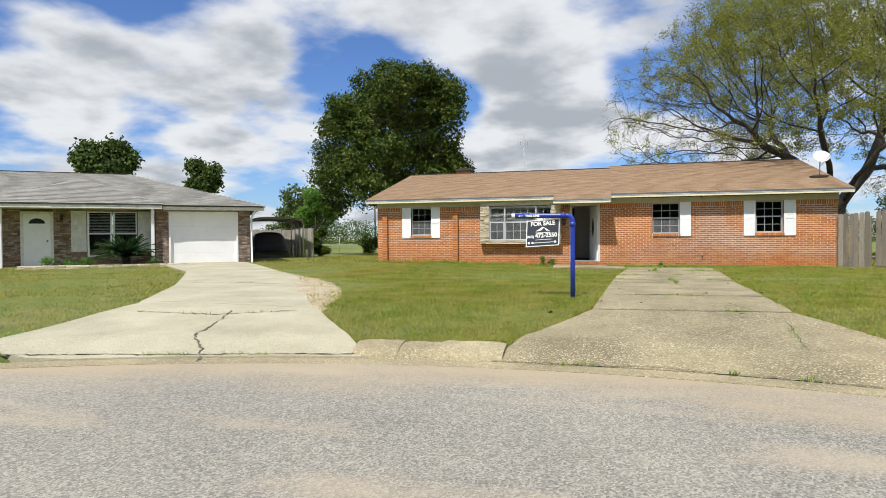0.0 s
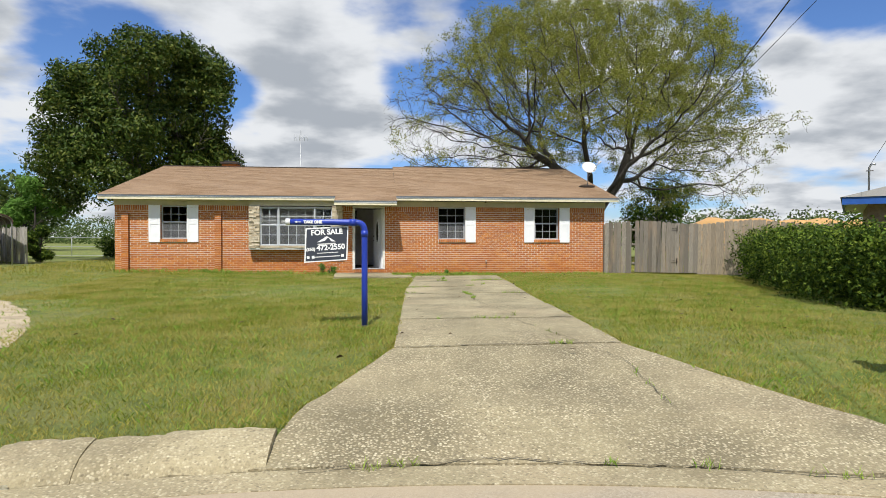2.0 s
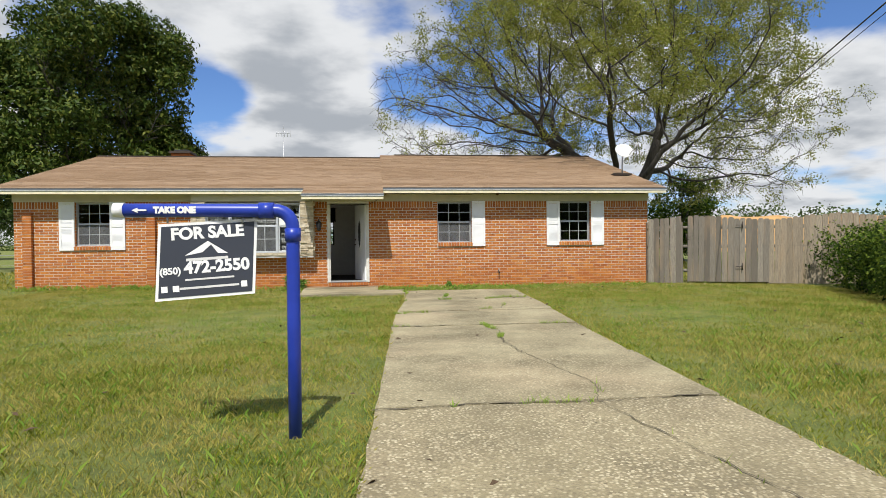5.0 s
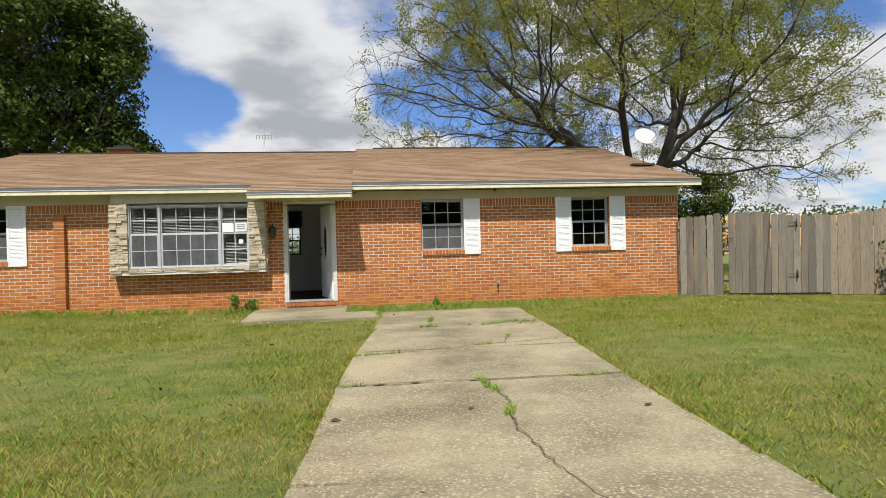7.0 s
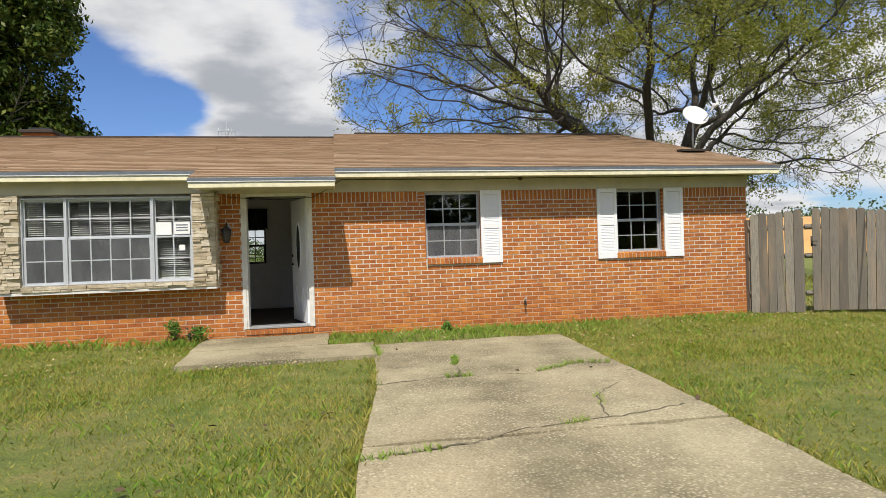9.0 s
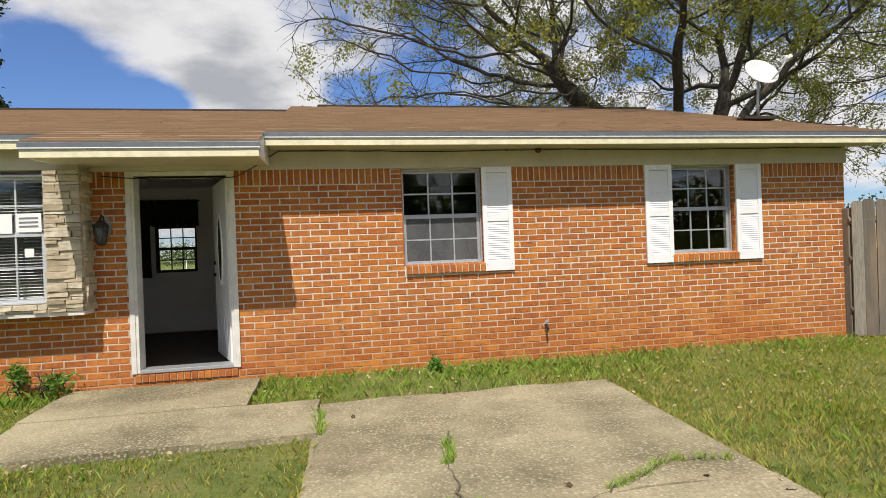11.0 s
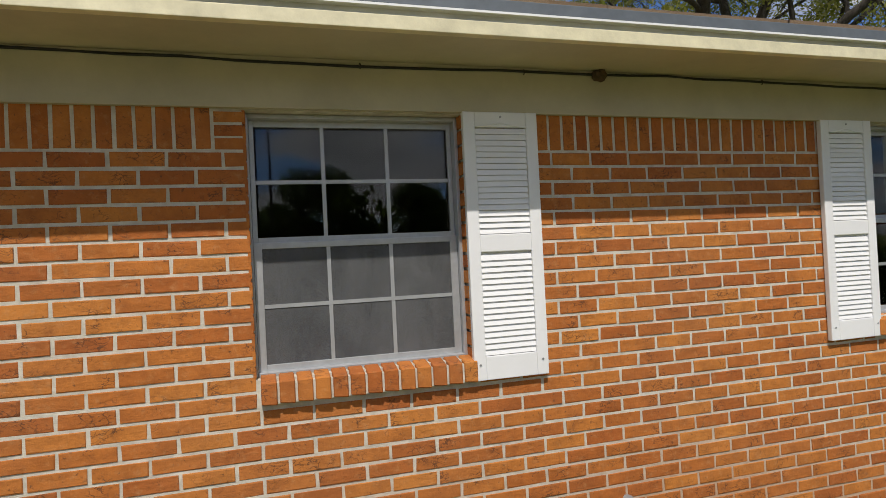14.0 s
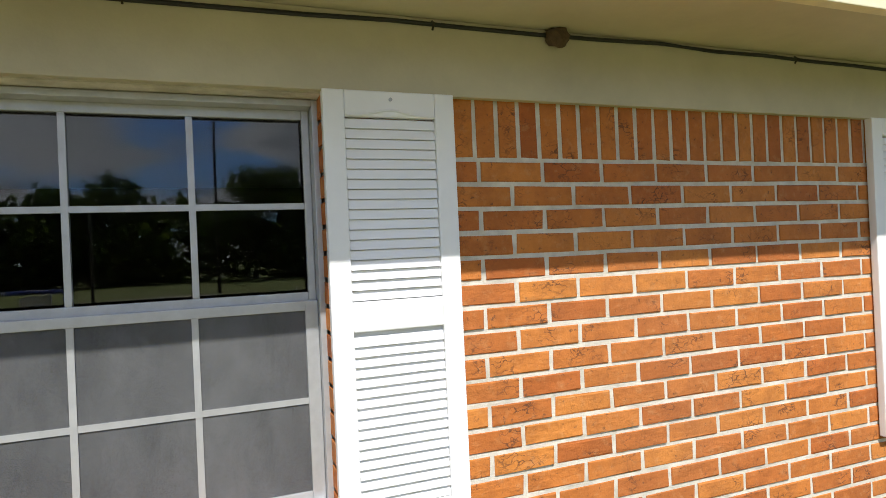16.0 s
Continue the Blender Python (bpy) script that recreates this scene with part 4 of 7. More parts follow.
bm = bmesh.new()
box(bm, 0, 0.9, -0.022, 0.022, 0, 1.99, bevel=0.003)
leaf = part("door_leaf", bm, M_WHITE, door, "white panelled door leaf")
leaf.matrix_basis = LEAF
bm = bmesh.new()
for y in (-0.034, 0.022):
    oval(bm, 0.45, 1.22, 0.155, 0.40, y, y + 0.012, inner=0.035)
    for cx_, cz_, rx_, rz_ in ((0.24, 0.36, 0.13, 0.2), (0.66, 0.36, 0.13, 0.2)):
        oval(bm, cx_, cz_, rx_, rz_, y + 0.003, y + 0.009, n=4, inner=0.03)
part("moulding", bm, M_WHITE, leaf)
bm = bmesh.new()
oval(bm, 0.45, 1.22, 0.125, 0.37, -0.027, 0.027)
part("oval_glass", bm, M_DARK, leaf, "dark leaded oval glass")
bm = bmesh.new()
for y in (-0.05, 0.05):
    cyl(bm, (0.83, 0, 0.93), (0.83, y, 0.93), 0.016)
    cyl(bm, (0.83, y, 0.93), (0.72, y, 0.93), 0.009)
    cyl(bm, (0.83, 0, 1.07), (0.83, y * 0.8, 1.07), 0.022)
part("door_handle", bm, M_IRON, leaf, "dark lever handle and deadbolt")
sill_bricks(-1.05, -0.03, 0.166, 9, y0=WY - 0.02, h=0.09)

# ---- stone-faced bay window ----
BX0, BX1, BY, BZ0, BZ1 = -4.36, -1.40, 21.72, 0.84, 2.24
bay = thing("bay_window", (0, 0, 0), "box bay window faced with pale ledge stone, blinds half lowered", "bay window", kind="structure")
boxes("bay_box", [(BX0 + 0.03, -4.03, BY + 0.03, WY - 0.01, BZ0 + 0.03, BZ1), (-1.71, BX1 - 0.03, BY + 0.03, WY - 0.01, BZ0 + 0.03, BZ1), (-4.03, -1.71, BY + 0.03, WY - 0.01, BZ0 + 0.03, 0.955)], M_MORTAR, bay)
boxes("base_board", [(BX0, BX1, BY, WY - 0.01, BZ0 - 0.012, BZ0 + 0.028)], M_OLDWHITE, bay, "peeling painted base board", bevel=0.004)
boxes("head_board", [(BX0 + 0.02, BX1 - 0.02, BY + 0.02, WY - 0.012, BZ1 + 0.002, 2.44)], M_CREAM, bay)
rnd = random.Random(5)


def ledge(x0, x1, z0, z1, front=True, side=None):
    z = z0
    while z < z1 - 0.012:
        h = min(rnd.uniform(0.028, 0.07), z1 - z)
        x = x0
        while x < x1 - 0.02:
            w = min(rnd.uniform(0.10, 0.26), x1 - x)
            if x1 - x - w < 0.06:
                w = x1 - x
            bm = bmesh.new()
            d = rnd.uniform(0.0, 0.035)
            if side is None:
                box(bm, x + 0.003, x + w - 0.003, BY - d, BY + 0.05, z + 0.002, z + h - 0.002)
            else:
                s = side
                xa, xb = (s - d, s + 0.05) if s < -3 else (s - 0.05, s + d)
                box(bm, xa, xb, x + 0.003, x + w - 0.003, z + 0.002, z + h - 0.002)
            for v in bm.verts:
                v.co += Vector((rnd.uniform(-0.004, 0.004), rnd.uniform(-0.006, 0.006), rnd.uniform(-0.003, 0.003)))
            part("stone", bm, M_STONE, bay)
            x += w
        z += h


ledge(BX0, -4.02, BZ0 + 0.03, 2.235)
ledge(-1.72, BX1, BZ0 + 0.03, 2.235)
ledge(-4.02, -1.72, BZ0 + 0.03, 0.955)
ledge(BY + 0.04, WY - 0.02, BZ0 + 0.03, 2.235, side=BX1)
ledge(BY + 0.04, WY - 0.02, BZ0 + 0.03, 2.235, side=BX0)
for nm, a, b, c in (("window_4", -4.02, -3.44, 2), ("window_5", -3.44, -2.28, 4), ("window_6", -2.28, -1.72, 2)):
    window(nm, a, b, 0.957, 2.2, "pale aluminium bay sash with small panes and white blinds", c, nm != "window_6", y=BY + 0.045, frame_mat=M_ALU_PALE, mid=0.67)


def blind(x0, x1, z0, z1, y, label):
    b = thing("window_blind", (x0, y, z0), label, "blind")
    w = x1 - x0
    boxes("head_rail", [(0, w, -0.012, 0.012, z1 - z0 - 0.03, z1 - z0)], M_WHITE, b)
    bm = bmesh.new()
    v = box(bm, 0.004, w - 0.004, -0.011, 0.011, 0, 0.0015)
    for vv in v:
        vv.co.z += vv.co.y * 0.2
    me = mesh_of("slat", bm, M_WHITE)
    n = int((z1 - z0 - 0.05) / 0.03)
    rr = random.Random(int(x0 * 100))
    for i in range(n):
        o = new("slat", me)
        o.parent = b
        o.location = (0, 0, 0.02 + i * 0.03)
        o.rotation_euler = (rr.uniform(-0.02, 0.12), rr.uniform(-0.002, 0.002), 0)
    boxes("bottom_rail", [(0, w, -0.012, 0.012, 0, 0.014)], M_WHITE, b)
    return b


blind(-3.99, -3.47, 1.00, 2.17, BY + 0.15, "white mini blind hanging behind the bay glass")
blind(-3.41, -2.31, 1.00, 2.17, BY + 0.15, "wide white mini blind hanging behind the bay glass")
blind(-2.25, -1.75, 1.00, 2.17, BY + 0.17, "white mini blind with gaps behind the bay glass")
for x0, x1, z0, z1, bars in ((-2.235, -2.02, 1.64, 1.83, 0), (-1.985, -1.765, 1.65, 1.83, 3), (-1.92, -1.84, 1.41, 1.49, 0)):
    n_ = thing("paper_notice", ((x0 + x1) / 2, BY + 0.05, z0), "white paper notice taped to the window glass", "notice", "notices on the bay window")
    w = (x1 - x0) / 2
    boxes("sheet", [(-w, w, -0.004, -0.002, 0, z1 - z0)], M_PAPER, n_)
    for i in range(bars):
        boxes("text_bar", [(-w * 0.75, w * 0.75, -0.006, -0.0045, (z1 - z0) * (0.25 + 0.22 * i), (z1 - z0) * (0.25 + 0.22 * i) + 0.018)], M_GREY_PRINT, n_)

# window and valance of the room behind the door
bw = window("window_7", *BACKWIN, "dark-framed gridded window looking onto the yard", 3, False, y=ROOM_Y + 0.04, frame_mat=M_IRON)
cur = thing("curtain", (-1.45, ROOM_Y - 0.05, 1.86), "dark valance curtain gathered above the room window", "curtain")
bm = bmesh.new()
cols_, vs_ = 40, []
for i in range(cols_ + 1):
    x = -0.37 + 0.74 * i / cols_
    y = 0.014 * math.sin(i * 1.3)
    zb = 0.012 * math.sin(i * 0.9)
    vs_.append([bm.verts.new((x, y - 0.02, zb)), bm.verts.new((x, y - 0.02, 0.42)), bm.verts.new((x, y - 0.012, 0.42)), bm.verts.new((x, y - 0.012, zb))])
for a, b in zip(vs_, vs_[1:]):
    bm.faces.new((a[0], b[0], b[1], a[1]))
    bm.faces.new((b[3], a[3], a[2], b[2]))
part("cloth", bm, M_DARK, cur)
bm = bmesh.new()
cyl(bm, (-0.40, 0, 0.40), (0.40, 0, 0.40), 0.010)
for x in (-0.38, 0.38):
    cyl(bm, (x, 0, 0.40), (x, 0.05, 0.40), 0.008)
part("rod", bm, M_IRON, cur)
drape = thing("curtain", (-2.14, ROOM_Y - 0.06, 1.05), "dark drape drawn aside beside the room window", "curtain")
bm = bmesh.new()
vs_ = []
for i in range(31):
    x = -0.33 + 0.66 * i / 30
    y = 0.022 * math.sin(i * 1.1)
    vs_.append([bm.verts.new((x, y - 0.02, 0)), bm.verts.new((x * 0.97, y - 0.02, 1.23)), bm.verts.new((x * 0.97, y - 0.012, 1.23)), bm.verts.new((x, y - 0.012, 0))])
for a, b in zip(vs_, vs_[1:]):
    bm.faces.new((a[0], b[0], b[1], a[1]))
    bm.faces.new((b[3], a[3], a[2], b[2]))
part("cloth", bm, M_DARK, drape)
bm = bmesh.new()
cyl(bm, (-0.36, -0.012, 1.22), (0.30, -0.012, 1.22), 0.010)
cyl(bm, (-0.34, -0.012, 1.22), (-0.34, 0.06, 1.22), 0.008)
part("rod", bm, M_IRON, drape)

# ---- small things on the front wall ----
lamp = thing("wall_lantern", (-1.27, WY - 0.03, 1.66), "weathered dark wall lantern with dusty glass beside the door", "wall lamp")
bm = bmesh.new()
oval(bm, 0, 0.02, 0.055, 0.11, 0.0, 0.028, n=20)
part("back_plate", bm, M_STEEL, lamp)
bm = bmesh.new()
tube(bm, [(0, 0, 0.06), (0, -0.05, 0.13), (0, -0.10, 0.14), (0, -0.12, 0.10)], 0.009)
part("arm", bm, M_IRON, lamp)
bm = bmesh.new()
cyl(bm, (0, -0.12, -0.14), (0, -0.12, 0.03), 0.045, 0.07, 6)
part("shade", bm, M_SCREEN, lamp, "dusty glass lantern body")
for q in range(6):
    a = TAU * q / 6
    bm = bmesh.new()
    cyl(bm, (0.045 * math.cos(a), -0.12 + 0.045 * math.sin(a), -0.14), (0.07 * math.cos(a), -0.12 + 0.07 * math.sin(a), 0.03), 0.005, seg=5)
    part("bar", bm, M_IRON, lamp)
bm = bmesh.new()
cyl(bm, (0, -0.12, 0.03), (0, -0.12, 0.095), 0.085, 0.015, 6)
cyl(bm, (0, -0.12, 0.095), (0, -0.12, 0.12), 0.012, 0.006, 8)
part("cap", bm, M_IRON, lamp, "dark pointed lantern cap")
bm = bmesh.new()
cyl(bm, (0, -0.12, -0.165), (0, -0.12, -0.14), 0.02, 0.05, 6)
part("base", bm, M_IRON, lamp)

bib = thing("hose_bib", (3.40, WY - 0.008, 0.40), "weathered brass outdoor tap on the brick wall", "tap")
bm = bmesh.new()
cyl(bm, (0, 0.02, 0), (0, -0.06, 0), 0.012)
tube(bm, [(0, -0.05, 0), (0, -0.085, -0.01), (0, -0.095, -0.05)], 0.013)
part("spout", bm, M_IRON, bib)
bm = bmesh.new()
cyl(bm, (0, -0.055, 0.0), (0, -0.07, 0.045), 0.006)
cyl(bm, (0, -0.068, 0.045), (0, -0.073, 0.055), 0.026, seg=10)
part("valve_wheel", bm, M_STEEL, bib)
bm = bmesh.new()
cyl(bm, (0, 0.012, 0), (0, -0.004, 0), 0.03)
part("flange", bm, M_MORTAR, bib)

cable = thing("cable", (0, 0, 0), "thin black cable stapled along the frieze board", "cable")
bm = bmesh.new()
pts = []
rnd = random.Random(8)
xs = [-1.3 + 0.22 * i for i in range(41)]
for i, x in enumerate(xs):
    z = 2.440 + 0.006 * math.sin(x * 2.1) + rnd.uniform(-0.004, 0.004)
    if x < 0.3:
        z = 2.205 - 0.05 * math.sin((x + 1.3) / 1.6 * math.pi) if x < 0.1 else 2.30
    pts.append((x, WY - 0.036, min(z, 2.452)))
tube(bm, pts, 0.006, 6)
part("wire", bm, M_BLACK, cable)
for x in (0.9, 2.25, 3.0, 4.35, 5.5, 6.7):
    bm = bmesh.new()
    z = 2.440 + 0.006 * math.sin(x * 2.1)
    tube(bm, [(x, WY - 0.03, z - 0.012), (x, WY - 0.044, z), (x, WY - 0.03, z + 0.012)], 0.003, 5)
    part("staple", bm, M_IRON, cable)
nest = thing("mud_nest", (3.385, WY - 0.045, 2.436), "small brown mud dauber nest on the cable", "wasp nest")
bm = bmesh.new()
bmesh.ops.create_icosphere(bm, subdivisions=3, radius=0.031)
for v in bm.verts:
    v.co = Vector((v.co.x * 1.2, v.co.y * 0.8, v.co.z)) * (1 + 0.35 * noise.noise(v.co * 60))
part("mud", bm, M_MUD, nest)

# brick piers on the wall, chimney
for x0, ztop in ((-8.33, 2.0), (-5.47, 2.06)):
    p = thing("brick_pier", (x0, WY - 0.10, 0), "shallow brick pier built onto the front wall", "pier", kind="structure")
    boxes("mortar_core", [(0.003, 0.197, 0.003, 0.095, -0.1, ztop - 0.004)], M_MORTAR, p)
    rnd = random.Random(int(x0 * 10))
    k, z = 0, ztop
    while z > -0.05:
        d = rnd.uniform(-0.002, 0.002)
        boxes("brick", [(0, 0.2, d, 0.09, z - 0.0577, z)], M_BRICK, p)
        z -= 0.0677
chim = thing("chimney", (-6.4, 28.0, 3.5), "short brown brick chimney with a dark cap", "chimney", kind="structure")
boxes("stack", [(-0.3, 0.3, -0.3, 0.3, 0, 0.78)], M_BRICK_ISLAND, chim)
boxes("crown", [(-0.36, 0.36, -0.36, 0.36, 0.78, 0.86)], M_IRON, chim, bevel=0.01)
boxes("flue_cap", [(-0.22, 0.22, -0.22, 0.22, 0.86, 0.92)], M_BLACK, chim, bevel=0.01)

# satellite dish
dish = thing("satellite_dish", (7.43, 23.35, 3.13), "pale grey satellite dish on a bent mast, on the roof", "satellite dish")
bm = bmesh.new()
tube(bm, [(0, 0, 0), (0, 0, 0.25), (0.0, -0.02, 0.45), (0.03, -0.0, 0.62)], 0.022)
part("mast", bm, M_STEEL, dish)
boxes("foot", [(-0.30, 0.25, -0.1, 0.1, -0.03, 0.015)], M_IRON, dish, "rusty mounting foot", bevel=0.005)
bm = bmesh.new()
rings, NS = [], 24
for k in range(7):
    r = k / 6
    rings.append([bm.verts.new((0.265 * r * math.cos(a), 0.24 * r * math.sin(a), 0.06 * r * r)) for a in (TAU * i / NS for i in range(NS))] if k else [bm.verts.new((0, 0, 0))])
for i in range(NS):
    bm.faces.new((rings[0][0], rings[1][i], rings[1][(i + 1) % NS])).smooth = True
for a, b in zip(rings[1:], rings[2:]):
    for i in range(NS):
        bm.faces.new((a[i], b[i], b[(i + 1) % NS], a[(i + 1) % NS])).smooth = True
ref = part("reflector", bm, M_DISH, dish)
ref.modifiers.new("thick", "SOLIDIFY").thickness = 0.008
AIM = Vector((-0.02, -0.86, 0.5)).normalized()
ref.matrix_basis = Matrix.Translation((0.03, -0.03, 0.66)) @ AIM.to_track_quat("Z", "Y").to_matrix().to_4x4()
bm = bmesh.new()
c = Vector((0.03, -0.03, 0.66))
tube(bm, [c + Vector((0.02, 0.02, -0.28)), c + AIM * 0.22 + Vector((0.2, 0, -0.1)), c + AIM * 0.22 + Vector((0.33, 0, 0.10))], 0.013)
part("feed_arm", bm, M_STEEL, dish)
bm = bmesh.new()
e = c + AIM * 0.22 + Vector((0.33, 0, 0.10))
cyl(bm, e, e - AIM * 0.12, 0.035, 0.028)
cyl(bm, e + Vector((0.06, 0, 0.02)), e + Vector((0.06, 0, 0.02)) - AIM * 0.1, 0.03, 0.024)
part("receiver", bm, M_DISH, dish)


# ---- foliage helpers ----
def leaves_mesh(name, pts, normals, size, mat, rng, aspect=0.5, spread=0.9):
    """Many small pointed leaves: each a diamond of two triangles, tilted about its own axis."""
    n = len(pts)
    d = normals + rng.normal(0, spread, (n, 3))
    d /= np.linalg.norm(d, axis=1)[:, None] + 1e-9
    t = np.cross(d, rng.normal(0, 1, (n, 3)))
    t /= np.linalg.norm(t, axis=1)[:, None] + 1e-9
    b = np.cross(d, t)
    s = size * rng.uniform(0.6, 1.35, n)[:, None]
    p0, p2 = pts - t * s * 0.5, pts + t * s * 0.5
    mid = pts + d * s * 0.10
    p1, p3 = mid + b * s * aspect * 0.5, mid - b * s * aspect * 0.5
    v = np.stack([p0, p1, p2, p3], axis=1).reshape(-1, 3)
    me = bpy.data.meshes.new(name)
    me.vertices.add(n * 4)
    me.vertices.foreach_set("co", v.ravel())
    me.loops.add(n * 4)
    me.polygons.add(n)
    me.loops.foreach_set("vertex_index", np.arange(n * 4))
    me.polygons.foreach_set("loop_start", np.arange(n) * 4)
    me.polygons.foreach_set("loop_total", np.full(n, 4))
    me.materials.append(mat)
    me.update(calc_edges=True)
    return me


def blob_points(rng, blobs, n, shell=0.55):
    """Points and outward normals in the outer parts of ellipsoids (centre, radii)."""
    vol = np.array([b[1][0] * b[1][1] * b[1][2] for b in blobs]) ** 0.7
    pick = rng.choice(len(blobs), n, p=vol / vol.sum())
    c = np.array([b[0] for b in blobs])[pick]
    r = np.array([b[1] for b in blobs])[pick]
    u = rng.normal(0, 1, (n, 3))
    u /= np.linalg.norm(u, axis=1)[:, None]
    rad = shell + (1 - shell) * rng.uniform(0, 1, n) ** 0.6
    return c + u * r * rad[:, None], u


def clumped(rng, pts, nrm, per, spread):
    """Turns points into leafy clumps of several leaves."""
    k = np.repeat(np.arange(len(pts)), per)
    return pts[k] + rng.normal(0, spread, (len(k), 3)), nrm[k]


class Limbs:
    """Collects tapered branch tubes into one mesh."""

    def __init__(self):
        self.v, self.f = [], []

    def add(self, pts, radii, seg):
        base = len(self.v)
        n = len(pts)
        for i, p in enumerate(pts):
            d = (pts[min(i + 1, n - 1)] - pts[max(i - 1, 0)])
            q = d.to_track_quat("Z", "Y")
            for k in range(seg):
                a = TAU * k / seg
                w = q @ Vector((math.cos(a), math.sin(a), 0)) * radii[i]
                self.v.append((p.x + w.x, p.y + w.y, p.z + w.z))
        for i in range(n - 1):
            for k in range(seg):
                j = (k + 1) % seg
                self.f.append((base + i * seg + k, base + i * seg + j, base + (i + 1) * seg + j, base + (i + 1) * seg + k))

    def mesh(self, name, mat):
        return mesh_from_arrays(name, self.v, self.f, mat, True)


def grow(limbs, tips, rnd, p, d, length, radius, depth, droop=0.0, wander=0.22):
    steps = max(3, int(length / (0.5 if depth > 1 else 0.3)))
    pts, radii = [p.copy()], [radius]
    d = d.normalized()
    for i in range(steps):
        d = (d + Vector((rnd.gauss(0, wander), rnd.gauss(0, wander), rnd.gauss(0, wander * 0.8) + 0.02 - droop)) * (1.0 if depth < 3 else 0.55)).normalized()
        p = p + d * (length / steps)
        pts.append(p.copy())
        radii.append(radius * (1 - 0.72 * (i + 1) / steps))
    limbs.add(pts, radii, 8 if depth > 2 else (5 if depth > 1 else 3))
    if depth == 0:
        tips.append((p, d))
        tips.append((pts[len(pts) // 2], d))
        return
    kids = {4: 7, 3: 6, 2: 6, 1: 5}[depth]
    for k in range(kids):
        f = 0.28 + 0.72 * (k + rnd.random() * 0.7) / kids
        i = min(len(pts) - 1, int(f * steps))
        side = Vector((rnd.gauss(0, 1), rnd.gauss(0, 1), rnd.gauss(0.15, 0.7))).normalized()
        nd = (d * 0.75 + side * 0.85).normalized()
        grow(limbs, tips, rnd, pts[i], nd, length * rnd.uniform(0.40, 0.62), max(0.008, radii[i] * 0.62), depth - 1, droop + (0.02 if depth < 3 else 0), wander)


rng = np.random.default_rng(4)

# the wide, thinly leaved tree behind the house
oak = thing("oak_tree", (10.0, 29.6, 0), "wide spreading tree with bare grey limbs and thin spring leaves", "tree")
trunk = Limbs()
trunk.add([Vector((0, 0, -0.2)), Vector((0.0, 0, 0.6)), Vector((-0.05, 0, 1.6)), Vector((0, 0, 2.35))], [0.62, 0.46, 0.40, 0.40], 12)
ob = new("trunk", trunk.mesh("trunk", M_BARK))
ob.parent = oak


def colonise(rg, targets, start, step=0.32, reach=3.2, kill=0.55, rounds=90):
    """Grows a branching skeleton towards scattered targets; gives nodes and their parents."""
    nodes, parents = [np.array(s) for s in start], [max(0, k - 1) for k in range(len(start))]
    near = np.full(len(targets), 1e9)
    who = np.zeros(len(targets), int)
    alive = np.ones(len(targets), bool)
    fresh = 0
    for turn in range(rounds):
        for k in range(fresh, len(nodes)):
            d = np.linalg.norm(targets - nodes[k], axis=1)
            m = d < near
            near[m], who[m] = d[m], k
        fresh = len(nodes)
        alive &= near > kill
        use = alive & (near < (reach if turn > 12 else 9.0))
        if not use.any():
            break
        for k in np.unique(who[use]):
            sel = targets[use & (who == k)] - nodes[k]
            d = (sel / np.linalg.norm(sel, axis=1)[:, None]).mean(axis=0)
            back = nodes[k] - nodes[parents[k]]
            d = d + 0.45 * back / (np.linalg.norm(back) + 1e-6) + rg.normal(0, 0.20, 3)
            nodes.append(nodes[k] + step * d / np.linalg.norm(d))
            parents.append(int(k))
    return nodes, parents


rg = np.random.default_rng(77)
u = rg.normal(0, 1, (9000, 3))
u /= np.linalg.norm(u, axis=1)[:, None]
u *= (0.30 + 0.70 * rg.uniform(0, 1, 9000) ** 0.55)[:, None]
lump = 1.0 + 0.10 * np.sin(u[:, 0] * 7 + 1.0) * np.cos(u[:, 2] * 6) + 0.07 * np.sin(u[:, 1] * 9 + u[:, 0] * 5)
aim = np.array((-0.5, 0.3, 6.4)) + u * np.array((8.8, 6.3, 6.2)) * lump[:, None]
floor_z = np.where(aim[:, 0] > 1.5, 2.9, 3.9)
aim = aim[(aim[:, 2] > floor_z) & ((aim[:, 1] > -2.6) | (aim[:, 2] > 5.0)) & ((np.abs(aim[:, 0]) > 2.4) | (aim[:, 2] > 5.4))][:4200]
nodes, parents = colonise(rg, aim, [(0, 0, 1.9), (0, 0, 2.2), (-0.25, 0, 2.4), (0.2, 0.05, 2.5)])
kids = {k: [] for k in range(len(nodes))}
for k in range(1, len(nodes)):
    kids[parents[k]].append(k)
flow = [0.0] * len(nodes)
for k in range(len(nodes) - 1, -1, -1):
    flow[k] = sum(flow[c] for c in kids[k]) if kids[k] else 1.0
rad = [min(0.40, 0.0100 * f ** 0.56) for f in flow]
limbs = Limbs()
stack = [(0, None)]
while stack:
    k, before = stack.pop()
    chain = [k] if before is None else [before, k]
    while kids[chain[-1]]:
        ordered = sorted(kids[chain[-1]], key=lambda c: -flow[c])
        stack.extend((c, chain[-1]) for c in ordered[1:])
        chain.append(ordered[0])
    rr = [rad[c] for c in chain]
    if before is not None:
        rr[0] = rr[1]
    limbs.add([Vector(nodes[c]) for c in chain], rr, 8 if rr[0] > 0.08 else (5 if rr[0] > 0.025 else 3))
